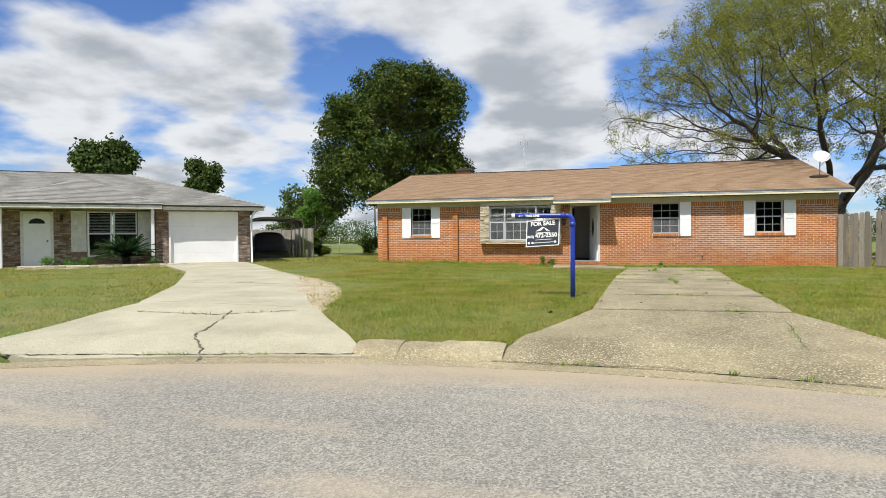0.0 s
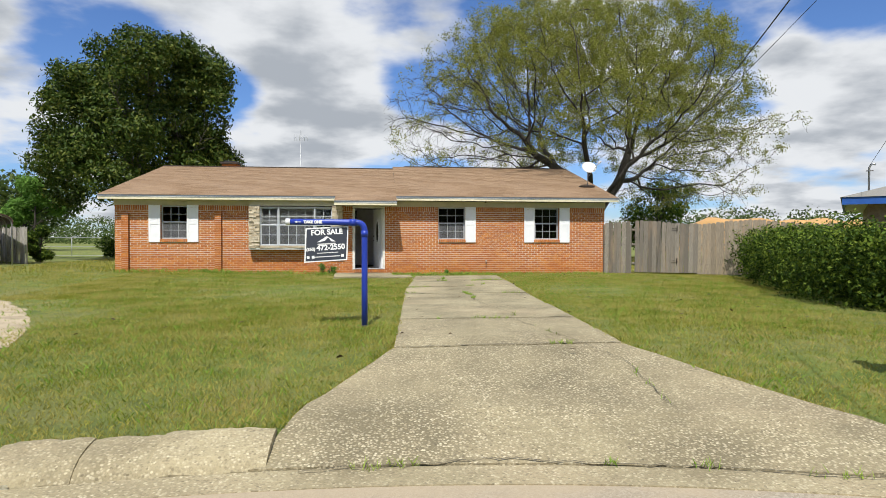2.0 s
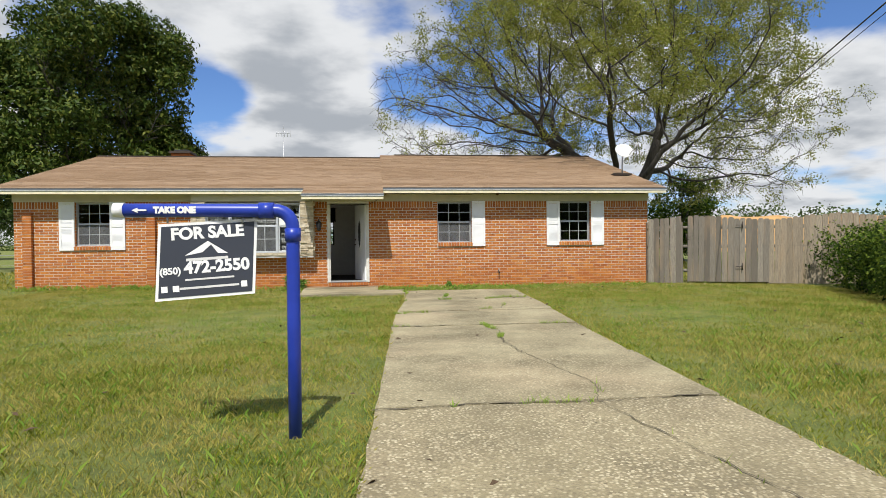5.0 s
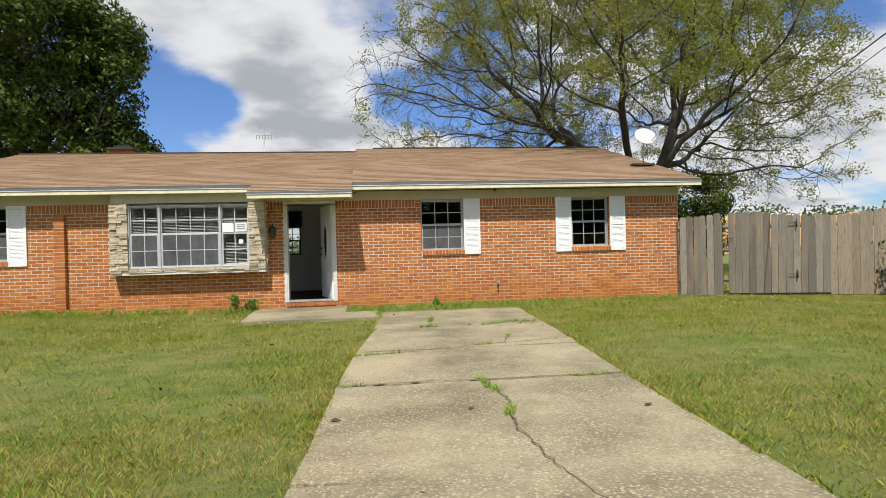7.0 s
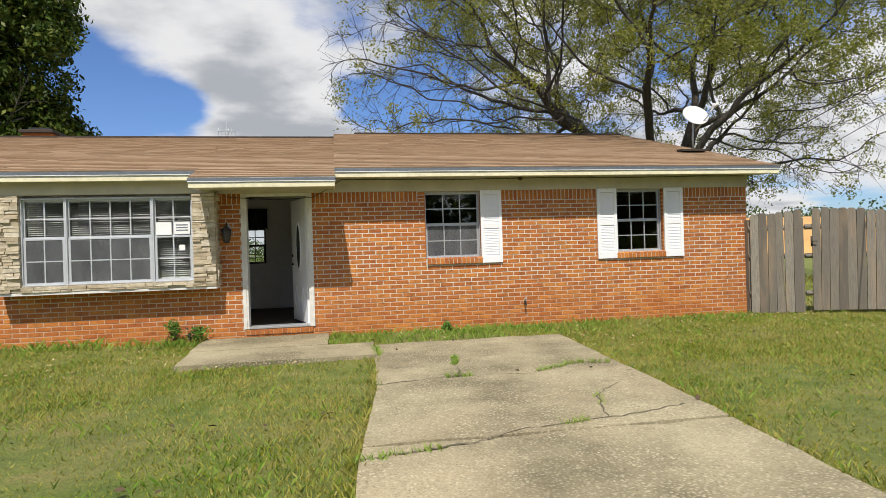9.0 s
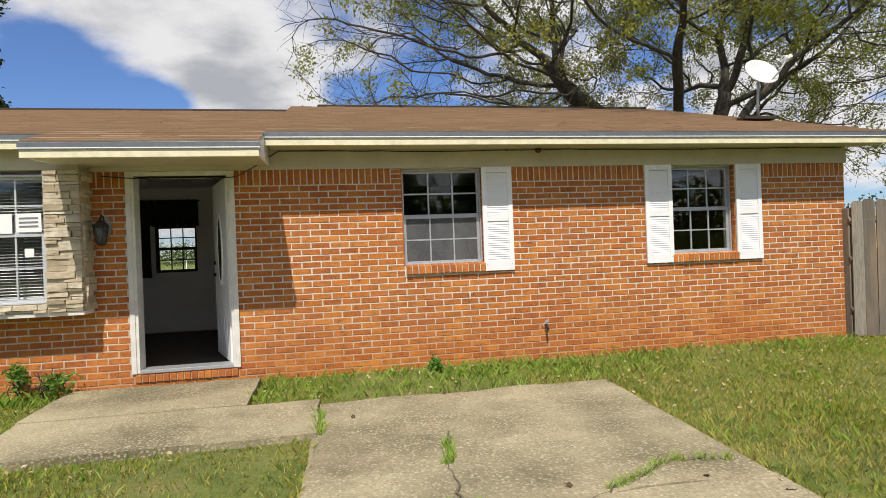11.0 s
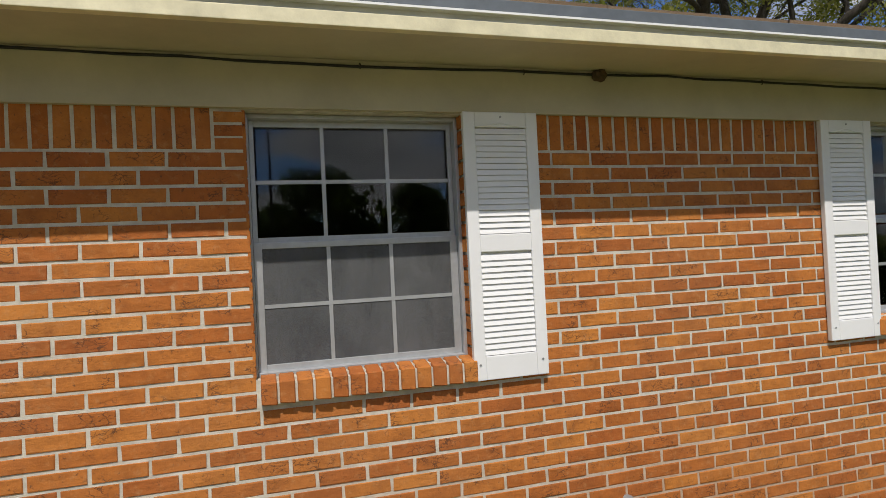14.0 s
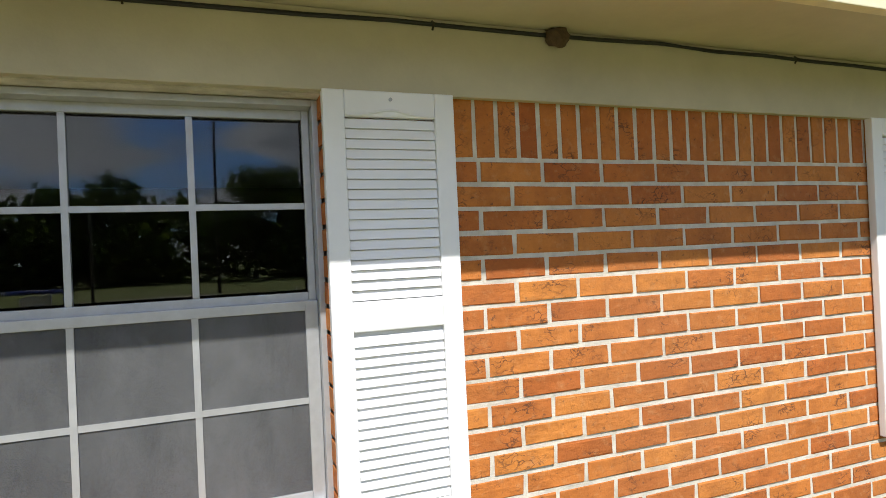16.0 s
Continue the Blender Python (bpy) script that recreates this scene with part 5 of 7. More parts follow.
# fine twigs at the branch ends
tips = []
rnd = random.Random(21)
for k in range(4, len(nodes)):
    if rad[k] > 0.022:
        continue
    out = Vector(nodes[k] - nodes[parents[k]]).normalized()
    for q in range(2 if kids[k] else 4):
        d = (out + Vector((rnd.gauss(0, 0.6), rnd.gauss(0, 0.6), rnd.gauss(0, 0.5)))).normalized()
        a = Vector(nodes[k])
        b = a + d * rnd.uniform(0.2, 0.4)
        c = b + (d + Vector((rnd.gauss(0, 0.3), rnd.gauss(0, 0.3), rnd.gauss(-0.1, 0.3)))) * rnd.uniform(0.15, 0.35)
        limbs.add([a, b, c], [0.007, 0.005, 0.003], 3)
        leafy = 0.35 if c.x < -3.5 and c.z < 8 else 1.0
        if rnd.random() < leafy:
            tips.extend(((b, d), (c, d)))
ob = new("branchwork", limbs.mesh("branchwork", M_BARK))
ob.parent = oak
tp = np.array([t[0][:] for t in tips])
td = np.array([t[1][:] for t in tips])
keep = rng.uniform(0, 1, len(tp)) < np.clip(0.30 + 0.065 * (tp[:, 2] - 5.0) - 0.05 * np.maximum(0, np.abs(tp[:, 0]) - 4.0), 0.16, 0.95)
tp, td = tp[keep], td[keep]
per = max(3, int(230000 / len(tp)))
p, nrm = clumped(rng, tp, td, per, 0.12)
ob = new("crown", leaves_mesh("crown", p, nrm, 0.085, M_SPRING, rng, 0.5, 1.5))
ob.parent = oak

# magnolia
mag = thing("magnolia_tree", (-11.95, 33.0, 0), "dense dark green magnolia tree with glossy leaves", "tree")
rnd = random.Random(3)
limbs, tips = Limbs(), []
limbs.add([Vector((0, 0, -0.2)), Vector((0, 0, 1.5)), Vector((0.1, 0, 4)), Vector((0, 0, 8))], [0.4, 0.32, 0.25, 0.1], 10)
for k in range(12):
    a = k * 2.4
    grow(limbs, tips, rnd, Vector((0, 0, 2 + k * 0.5)), Vector((math.cos(a), math.sin(a), 0.45)), 3.8, 0.10, 2, 0, 0.15)
ob = new("trunk", limbs.mesh("trunk", M_BARK_DARK))
ob.parent = mag
blobs = [((0, 0, 6.2), (3.5, 3.5, 3.2)), ((0.2, -0.2, 8.0), (2.7, 2.7, 2.5))]
for k in range(60):
    a, h = rnd.uniform(0, TAU), rnd.uniform(3.2, 10.4)
    r = 3.85 * math.sqrt(max(0.05, 1 - ((h - 6.3) / 5.3) ** 2)) * rnd.uniform(0.70, 1.08)
    s = rnd.uniform(0.5, 1.35)
    blobs.append(((r * math.cos(a), r * math.sin(a), h), (s, s, s * 0.8)))
p, nrm = blob_points(rng, blobs, 9500, 0.6)
p, nrm = clumped(rng, p, nrm, 11, 0.13)
ob = new("crown", leaves_mesh("crown", p, nrm, 0.19, M_MAGNOLIA, rng, 0.42, 0.9))
ob.parent = mag


def simple_tree(name, at, h, w, label, mat, seed, n=2500, leaf=0.22, trunk_r=0.14, low=0.3, group="", blobs_n=14, category="tree"):
    """A tree with a tapered trunk, a few limbs and an uneven crown of leaf clumps."""
    t = thing(name, at, label, category, group)
    rd = random.Random(seed)
    rg = np.random.default_rng(seed)
    lm, tp_ = Limbs(), []
    lm.add([Vector((0, 0, -0.3)), Vector((rd.uniform(-.1, .1), 0, h * 0.3)), Vector((rd.uniform(-.3, .3) * w * .2, 0, h * 0.75))], [trunk_r * 1.3, trunk_r, trunk_r * 0.35], 8)
    for k in range(7):
        a = k * 2.4 + rd.random()
        grow(lm, tp_, rd, Vector((0, 0, h * rd.uniform(low, 0.7))), Vector((math.cos(a), math.sin(a), 0.5)), w * 0.42, trunk_r * 0.4, 1, 0, 0.15)
    ob = new("trunk", lm.mesh("trunk", M_BARK))
    ob.parent = t
    bl = []
    for k in range(blobs_n):
        a, z = rd.uniform(0, TAU), rd.uniform(low, 0.93)
        r = w * 0.5 * math.sqrt(max(0.08, 1 - ((z - (low + 1) / 2) / ((1 - low) * 0.56)) ** 2)) * rd.uniform(0.25, 0.85)
        s = w * rd.uniform(0.10, 0.22)
        bl.append(((r * math.cos(a), r * math.sin(a), z * h), (s, s, s * 0.75)))
    p_, n_ = blob_points(rg, bl, n, 0.5)
    p_, n_ = clumped(rg, p_, n_, 4, leaf * 0.6)
    ob = new("crown", leaves_mesh("crown", p_, n_, leaf, mat, rg, 0.55, 1.0))
    ob.parent = t
    return t


simple_tree("small_tree", (-17.7, 34.5, 0), 4.2, 2.7, "bright green young tree behind the carport fence", M_BUSH, 6, 3600, 0.14, 0.08, 0.12)
simple_tree("shrub", (-15.1, 30.2, 0.05), 1.6, 1.2, "dark green rounded shrub beside the carport", M_HEDGE, 8, 1500, 0.10, 0.05, 0.08, category="shrub")
simple_tree("small_tree", (-13.2, 36.0, 0), 2.3, 1.2, "slim young tree standing in the back field", M_FARTREE, 9, 500, 0.12, 0.04, 0.35)
simple_tree("shrub", (-15.0, 38.0, 0), 1.2, 2.4, "low green shrub in the back field", M_HEDGE, 10, 700, 0.12, 0.04, 0.05, category="shrub")
simple_tree("shrub", (-10.3, 33.0, 0), 2.0, 1.8, "green shrub near the house corner", M_BUSH, 12, 900, 0.11, 0.05, 0.1, category="shrub")
simple_tree("evergreen_tree", (16.9, 37.5, 0), 4.6, 4.4, "dark green small tree beyond the wooden fence", M_HEDGE, 11, 3800, 0.14, 0.1, 0.15, blobs_n=24)
simple_tree("pine_tree", (-52, 53, 0), 11.9, 6.6, "tall pine with a flat rounded crown", M_FARTREE, 13, 2600, 0.5, 0.3, 0.68, "pines far behind the houses")
simple_tree("pine_tree", (-45, 60, 0), 10.4, 4.6, "slim pine with a small rounded crown", M_FARTREE, 14, 1500, 0.45, 0.25, 0.7, "pines far behind the houses")
simple_tree("broadleaf_tree", (-30.0, 56, 0), 6.6, 8.5, "green tree behind the carport", M_FARTREE, 16, 2200, 0.35, 0.2, 0.1)

# far woods, all round
woods_rng = np.random.default_rng(30)
bl = []
rd = random.Random(31)
for k in range(420):
    b = rd.uniform(-78, 78)
    dist = rd.uniform(120, 190)
    h = rd.uniform(3.0, 7.0) * (1.0 if abs(b) > 12 else 0.8)
    x, y = dist * math.sin(radians(b)), dist * math.cos(radians(b))
    w = rd.uniform(2.5, 6)
    bl.append(((x, y, h * 0.45), (w, w, h * 0.55)))
for k in range(80):
    b = rd.uniform(14, 52)
    x, y = 105 * math.sin(radians(b)), 105 * math.cos(radians(b))
    h, w = rd.uniform(3.4, 6.6), rd.uniform(1.6, 3.2)
    bl.append(((x, y, h * 0.62), (w, w, h * 0.36)))
p, nrm = blob_points(woods_rng, bl, 110000, 0.75)
p[:, 2] = np.maximum(p[:, 2], 0.1)
woods = new("far_woods", leaves_mesh("far_woods", p, nrm, 0.42, M_FARTREE, woods_rng, 0.7, 0.8))
tagged(woods, "distant line of green woods beyond the fields", "woods", kind="stuff")
bl = []
for k in range(170):
    x = rd.uniform(-75, 75)
    h = rd.uniform(5.5, 9.5)
    w = rd.uniform(2.5, 4.5)
    bl.append(((x, -42 + rd.uniform(-3, 3), h * 0.5), (w, w, h * 0.55)))
p, nrm = blob_points(woods_rng, bl, 22000, 0.7)
p[:, 2] = np.maximum(p[:, 2], 0.1)
tagged(new("street_woods", leaves_mesh("street_woods", p, nrm, 1.0, M_HEDGE, woods_rng, 0.7, 0.8)), "dark belt of trees across the street", "woods", kind="stuff")
for k, (x, y, h, w) in enumerate(((-22, -38, 12, 12), (-8, -42, 10, 12), (6, -40, 11.5, 13), (19, -36, 9, 11), (33, -34, 12, 13), (-36, -30, 11, 12), (46, -22, 10, 11))):
    simple_tree("street_tree", (x, y, 0), h, w, "dark leafy tree across the turning circle", M_HEDGE, 60 + k, 2000, 0.5, 0.3, 0.12, "trees across the street")

# ---- hedge ----
hedge = thing("hedge", (0, 0, 0), "big untrimmed green hedge along the lawn", "hedge")
rd = random.Random(40)
EDGE = [(8.1, 10.2), (7.95, 11.2), (7.9, 12.6), (8.6, 14.2), (9.4, 16.0), (10.3, 18.0), (11.3, 20.2)]
bl = []
for (x0, y0), (x1, y1) in zip(EDGE, EDGE[1:]):
    for k in range(7):
        f = rd.random()
        x, y = x0 + (x1 - x0) * f, y0 + (y1 - y0) * f
        for row in range(3):
            off = 0.35 + row * 0.9 + rd.uniform(-0.2, 0.2)
            s = rd.uniform(0.45, 0.62)
            for z in (0.36, 0.74, 1.00 + 0.14 * rd.random()):
                bl.append(((x + off, y - 0.1 * off, z * rd.uniform(0.92, 1.06)), (s, s, s * 0.8)))
for k in range(40):
    bl.append(((rd.uniform(8.2, 12.0), rd.uniform(9.9, 10.7), rd.uniform(0.4, 1.05)), (0.5, 0.45, 0.45)))
p, nrm = blob_points(rng, bl, 13000, 0.7)
p[:, 2] = np.maximum(p[:, 2], 0.05)
# lighter leaves on the upward-facing top put sunlight into the hedge's colour
young, lit_n = p[p[:, 2] > 0.8], nrm[p[:, 2] > 0.8]
p, nrm = clumped(rng, p, nrm, 7, 0.06)
ob = new("foliage", leaves_mesh("foliage", p, nrm, 0.078, M_HEDGE, rng, 0.5, 0.8))
ob.parent = hedge
up = lit_n[:, 2] > 0.15
young, lit_n = clumped(rng, young[up] + lit_n[up] * 0.04, lit_n[up], 2, 0.06)
ob = new("lit_leaves", leaves_mesh("lit_leaves", young, lit_n, 0.07, M_HEDGE_LIT, rng, 0.5, 0.8))
ob.parent = hedge
for k in range(30):
    lm = Limbs()
    x, y = rd.uniform(9.2, 11.5), rd.uniform(11, 19)
    x = max(x, lerp_edge([(b, a) for a, b in EDGE], y) + 0.4)
    lm.add([Vector((x, y, -0.1)), Vector((x + rd.uniform(-.2, .2), y + rd.uniform(-.2, .2), 0.7)), Vector((x + rd.uniform(-.3, .3), y, 1.3))], [0.03, 0.02, 0.008], 5)
    ob = new("stem", lm.mesh("stem", M_BARK))
    ob.parent = hedge

# ---- wooden fence ----
fence = thing("wooden_fence", (0, 0, 0), "weathered grey dog-eared picket fence with an old gate", "fence", kind="structure")
FA, FB = Vector((7.50, 21.88, 0)), Vector((14.6, 19.35, 0))
fd = (FB - FA).normalized()
fn = Vector((fd.y, -fd.x, 0))
rd = random.Random(44)


def board(parent, s, w, h, lean, z0=0.0, off=0.0, name="picket", mat=M_WOOD):
    bm = bmesh.new()
    t = 0.018
    prof = [(-w / 2, z0), (w / 2, z0), (w / 2, h - 0.035), (w / 2 - 0.03, h), (-w / 2 + 0.03, h), (-w / 2, h - 0.035)]
    a = [bm.verts.new((x, -t / 2, z)) for x, z in prof]
    b = [bm.verts.new((x + rd.uniform(-.002, .002), t / 2, z)) for x, z in prof]
    bm.faces.new(a)
    bm.faces.new(list(reversed(b)))
    for i in range(6):
        k = (i + 1) % 6
        bm.faces.new((a[k], a[i], b[i], b[k]))
    o = part(name, bm, mat, parent)
    c = FA + fd * s + fn * off
    o.matrix_basis = Matrix.Translation((c.x, c.y, 0.0)) @ Matrix.Rotation(math.atan2(fd.y, fd.x), 4, "Z") @ Matrix.Rotation(lean, 4, "Y")
    return o


GATE = (0.92, 2.98)
s = 0.02
while s < 7.2:
    w = rd.uniform(0.125, 0.145)
    in_gate = GATE[0] < s < GATE[1]
    if not (0.80 < s < 0.97):
        h = 1.74 + 0.06 * math.sin(s * 1.7) + rd.uniform(-0.02, 0.02)
        if in_gate:
            h += 0.03
        board(fence, s + w / 2, w, h + (0.02 if s > 3 else 0), rd.uniform(-0.008, 0.008) + (0.012 if in_gate else 0.0), 0.06 if in_gate else 0.02, 0.012 if in_gate else 0.0, mat=M_WOOD_TAN if s > 3 else M_WOOD)
    s += w + rd.uniform(0.002, 0.01)
for z in (0.35, 1.0, 1.5):
    for a, b in ((0.0, 0.8), (GATE[0], GATE[1]), (3.02, 7.2)):
        bm = bmesh.new()
        pa, pb = FA + fd * a - fn * 0.035, FA + fd * b - fn * 0.035
        cyl(bm, (pa.x, pa.y, z), (pb.x, pb.y, z), 0.045, seg=4)
        part("rail", bm, M_WOOD, fence)
for s_ in (0.03, 0.86, 3.02, 5.4, 7.2):
    c = FA + fd * s_ - fn * 0.09
    boxes("post", [(c.x - 0.045, c.x + 0.045, c.y - 0.045, c.y + 0.045, -0.2, 1.66)], M_WOOD, fence, bevel=0.004)
for s_, z, l in ((2.36, 1.55, -0.16), (2.36, 0.46, -0.16), (0.99, 1.25, 0.10)):
    bm = bmesh.new()
    c = FA + fd * s_ + fn * 0.068
    e = c + fd * l
    tube(bm, [(c.x, c.y, z), ((c.x + e.x) / 2, (c.y + e.y) / 2, z), (e.x, e.y, z)], 0.008, 5)
    tube(bm, [(c.x, c.y, z - 0.09), (c.x, c.y, z + 0.09)], 0.016, 5)
    part("hinge", bm, M_IRON, fence, "rusty strap hinge")

# ---- estate agent's sign ----
PX, PY = -0.388, 10.1
sign = thing("for_sale_sign", (PX, PY, 0), "blue pipe sign post with a hanging charcoal sale board", "sign")
bm = bmesh.new()
arc = [(0, 0, -0.12), (0, 0, 0.7), (0, 0, 1.28)] + [(-0.10 + 0.10 * math.cos(a), 0, 1.31 + 0.10 * math.sin(a)) for a in (radians(q) for q in (0, 20, 40, 60, 80))] + [(-0.14, 0, 1.41), (-0.6, 0, 1.413), (-0.985, 0, 1.415)]
tube(bm, arc, 0.041, 16)
part("pipe", bm, M_BLUE, sign, "blue painted plastic pipe")
for a, b in (((0, 0, 1.22), (0, 0, 1.30)), ((-0.11, 0, 1.41), (-0.20, 0, 1.411))):
    bm = bmesh.new()
    cyl(bm, a, b, 0.049, seg=16)
    part("elbow_collar", bm, M_BLUE, sign)
bm = bmesh.new()
cyl(bm, (-0.985, 0, 1.415), (-1.045, 0, 1.416), 0.0435, seg=16)
part("end_cap", bm, M_WHITE, sign, "white end cap")


def flat_text(body, size, mat, parent, m, name="lettering", bold=0.004):
    cu = bpy.data.curves.new(name, "FONT")
    cu.body, cu.size, cu.extrude, cu.align_x, cu.offset = body, size, 0.0012, "CENTER", bold
    tmp = bpy.data.objects.new(name, cu)
    scene.collection.objects.link(tmp)
    me = bpy.data.meshes.new_from_object(tmp)
    bpy.data.objects.remove(tmp)
    me.materials.append(mat)
    o = new(name, me)
    o.parent = parent
    o.matrix_basis = m
    return o


STAND = Matrix.Rotation(radians(90), 4, "X")
flat_text("TAKE ONE", 0.05, M_PAPER, sign, Matrix.Translation((-0.685, -0.0445, 1.397)) @ STAND)
bm = bmesh.new()
vs = [bm.verts.new((x, y, z)) for y in (-0.0455, -0.0435) for x, z in ((-0.93, 1.413), (-0.895, 1.428), (-0.895, 1.418), (-0.845, 1.418), (-0.845, 1.408), (-0.895, 1.408), (-0.895, 1.398))]
bm.faces.new(vs[:7])
bm.faces.new(list(reversed(vs[7:])))
part("arrow", bm, M_PAPER, sign)
board_m = Matrix.Translation((-0.50, 0, 1.345)) @ Matrix.Rotation(radians(-3.5), 4, "Y") @ Matrix.Rotation(radians(6), 4, "Z") @ Matrix.Rotation(radians(-3), 4, "X")
bm = bmesh.new()
v = box(bm, -0.285, 0.285, -0.004, 0.004, -0.46, 0)
for q in v:
    q.co.x += 0.10 * q.co.z
panel = part("panel", bm, M_PAPER, sign, "white-edged charcoal sale panel")
panel.matrix_basis = board_m
bm = bmesh.new()
v = box(bm, -0.268, 0.268, -0.0065, -0.0042, -0.443, -0.017)
for q in v:
    q.co.x += 0.10 * q.co.z
face = part("panel_face", bm, M_SIGN, panel)


def on_board(x, z):
    return Matrix.Translation((x + 0.10 * z, -0.0078, z)) @ STAND


flat_text("FOR SALE", 0.098, M_PAPER, panel, on_board(0.0, -0.098))
flat_text("472-2550", 0.098, M_PAPER, panel, on_board(0.062, -0.305))
flat_text("(850)", 0.056, M_PAPER, panel, on_board(-0.205, -0.305), bold=0.002)
bm = bmesh.new()
for pts_ in (((-0.13, -0.20), (0.0, -0.118), (0.02, -0.14), (-0.03, -0.185)), ((0.0, -0.118), (0.12, -0.20), (0.06, -0.195), (0.03, -0.155))):
    bm.faces.new([bm.verts.new((x + 0.1 * z, -0.0082, z)) for x, z in pts_])
part("emblem", bm, M_PAPER, panel)
for x, z, w, h in ((0, -0.225, 0.24, 0.016), (0.02, -0.345, 0.28, 0.011), (0.02, -0.395, 0.34, 0.013)):
    boxes("text_bar", [(x - w / 2 + 0.1 * z, x + w / 2 + 0.1 * z, -0.0085, -0.0068, z - h / 2, z + h / 2)], M_DISH, panel)
for x in (-0.235, -0.17, 0.22):
    boxes("badge", [(x - 0.018 - 0.04, x + 0.018 - 0.04, -0.0085, -0.0068, -0.412, -0.375)], M_PAPER, panel)
for x in (-0.24, 0.20):
    bm = bmesh.new()
    tube(bm, [(x - 0.5, 0, 1.375), (x - 0.5, 0.0, 1.355), (x - 0.5, 0, 1.335)], 0.006, 6)
    part("hook", bm, M_STEEL, sign)

# ---- mailbox ----
mb = thing("mailbox", (4.72, 6.75, -0.13), "white moulded mailbox on a leaning square post", "mailbox")
lean = Matrix.Rotation(radians(-13), 4, "Y")
bm = bmesh.new()
box(bm, -0.055, 0.055, -0.055, 0.055, -0.1, 1.0, bevel=0.008)
post = part("post", bm, M_WHITE, mb)
post.matrix_basis = lean
bm = bmesh.new()
for r0, r1, a, b in ((0.055, 0.075, 1.0, 1.03), (0.075, 0.055, 1.03, 1.06), (0.05, 0.08, 1.06, 1.10), (0.08, 0.03, 1.10, 1.19)):
    cyl(bm, (0, 0, a), (0, 0, b), r0, r1, 16)
fin = part("finial", bm, M_WHITE, mb)
fin.matrix_basis = lean
BOXM = lean @ Matrix.Translation((0.05, 0.02, 0.62)) @ Matrix.Rotation(radians(-28), 4, "Z")
bm = bmesh.new()
prof = [(-0.10, 0), (0.10, 0), (0.10, 0.16)] + [(0.10 * math.cos(a), 0.16 + 0.09 * math.sin(a)) for a in (radians(q) for q in (30, 60, 90, 120, 150))] + [(-0.10, 0.16)]
a = [bm.verts.new((-0.12, y, z)) for y, z in prof]
b = [bm.verts.new((0.46, y, z)) for y, z in prof]
bm.faces.new(a)
bm.faces.new(list(reversed(b)))
for i in range(len(prof)):
    k = (i + 1) % len(prof)
    bm.faces.new((a[k], a[i], b[i], b[k]))
bx = part("box_body", bm, M_WHITE, mb)
bx.matrix_basis = BOXM
bm = bmesh.new()
box(bm, -0.15, -0.125, -0.112, 0.112, -0.02, 0.26, bevel=0.008)
dr = part("box_door", bm, M_WHITE, mb)
dr.matrix_basis = BOXM
bm = bmesh.new()
box(bm, -0.10, 0.42, -0.06, 0.06, -0.06, -0.004, bevel=0.005)
ar = part("support_arm", bm, M_WHITE, mb)
ar.matrix_basis = BOXM

# ---- overhead wires and poles ----
def wire(name, a, b, sag, r, label):
    t = thing(name, (0, 0, 0), label, "cable")
    a, b = Vector(a), Vector(b)
    pts = [a.lerp(b, i / 24) - Vector((0, 0, sag * 4 * (i / 24) * (1 - i / 24))) for i in range(25)]
    bm = bmesh.new()
    tube(bm, pts, r, 6)
    part("strand", bm, M_BLACK, t)


# wire ends fit the camera's view; the first stops in the oak crown
wire("service_wire", (11.9, 28.0, 3.63), (-4.7, -18.0, 5.3), 0.0, 0.010, "black service wire sloping down past the house")
wire("service_wire", (16.24, 20.56, 3.66), (-10.1, -16.9, 8.1), 0.0, 0.007, "thin black wire running to the blue-trimmed house")
wire("service_wire", (7.75, 20.62, 2.62), (2.55, -18.0, 10.8), 0.0, 0.005, "thin black overhead wire running to the house corner")


def pole(x, y, h, label, arms=1):
    t = thing("utility_pole", (x, y, 0), label, "utility pole", "poles beyond the houses")
    bm = bmesh.new()
    cyl(bm, (0, 0, -0.3), (0, 0, h), 0.11, 0.07, 10)
    part("shaft", bm, M_BARK, t)
    for k in range(arms):
        bm = bmesh.new()
        box(bm, -0.45, 0.45, -0.06, 0.06, h - 0.5 - 0.7 * k, h - 0.38 - 0.7 * k)
        part("crossarm", bm, M_BARK, t)
    return t


pole(-29.5, 75, 8.8, "wooden utility pole in the distance")
pole(-27.8, 82, 8.0, "wooden utility pole in the distance")
pole(-4.7, -18, 5.6, "wooden utility pole across the street")
pole(2.55, -18, 11.0, "tall wooden utility pole across the street")
pole(-10.1, -16.9, 8.4, "wooden utility pole across the street")
mast = thing("antenna_mast", (-7.6, 60, 0), "tall thin antenna mast behind the house", "antenna")
bm = bmesh.new()
cyl(bm, (0, 0, 0), (0, 0, 11.4), 0.05, 0.035, 8)
part("mast_pole", bm, M_STEEL, mast)
for k in range(6):
    bm = bmesh.new()
    x = -0.6 + 0.24 * k
    cyl(bm, (x, 0, 10.4), (x, 0, 11.0), 0.014, seg=6)
    cyl(bm, (x, 0, 10.7), (0, 0, 10.7), 0.012, seg=6)
    part("element", bm, M_STEEL, mast)

mound = thing("clay_mound", (26, 62, 0), "long mound of bare orange clay beyond the fence", "mound", kind="structure")
vs, fs = [], []
for j in range(9):
    for i in range(41):
        x, y = 4 + 34 * i / 40, -6 + 12 * j / 8
        z = 3.8 * (1 - (y / 6) ** 2) * smooth01(min(i, 40 - i) / 5) * (0.9 + 0.12 * noise.noise(Vector((x * 0.4, y * 0.3, 2)))) - 0.1
        vs.append((x, y, z))
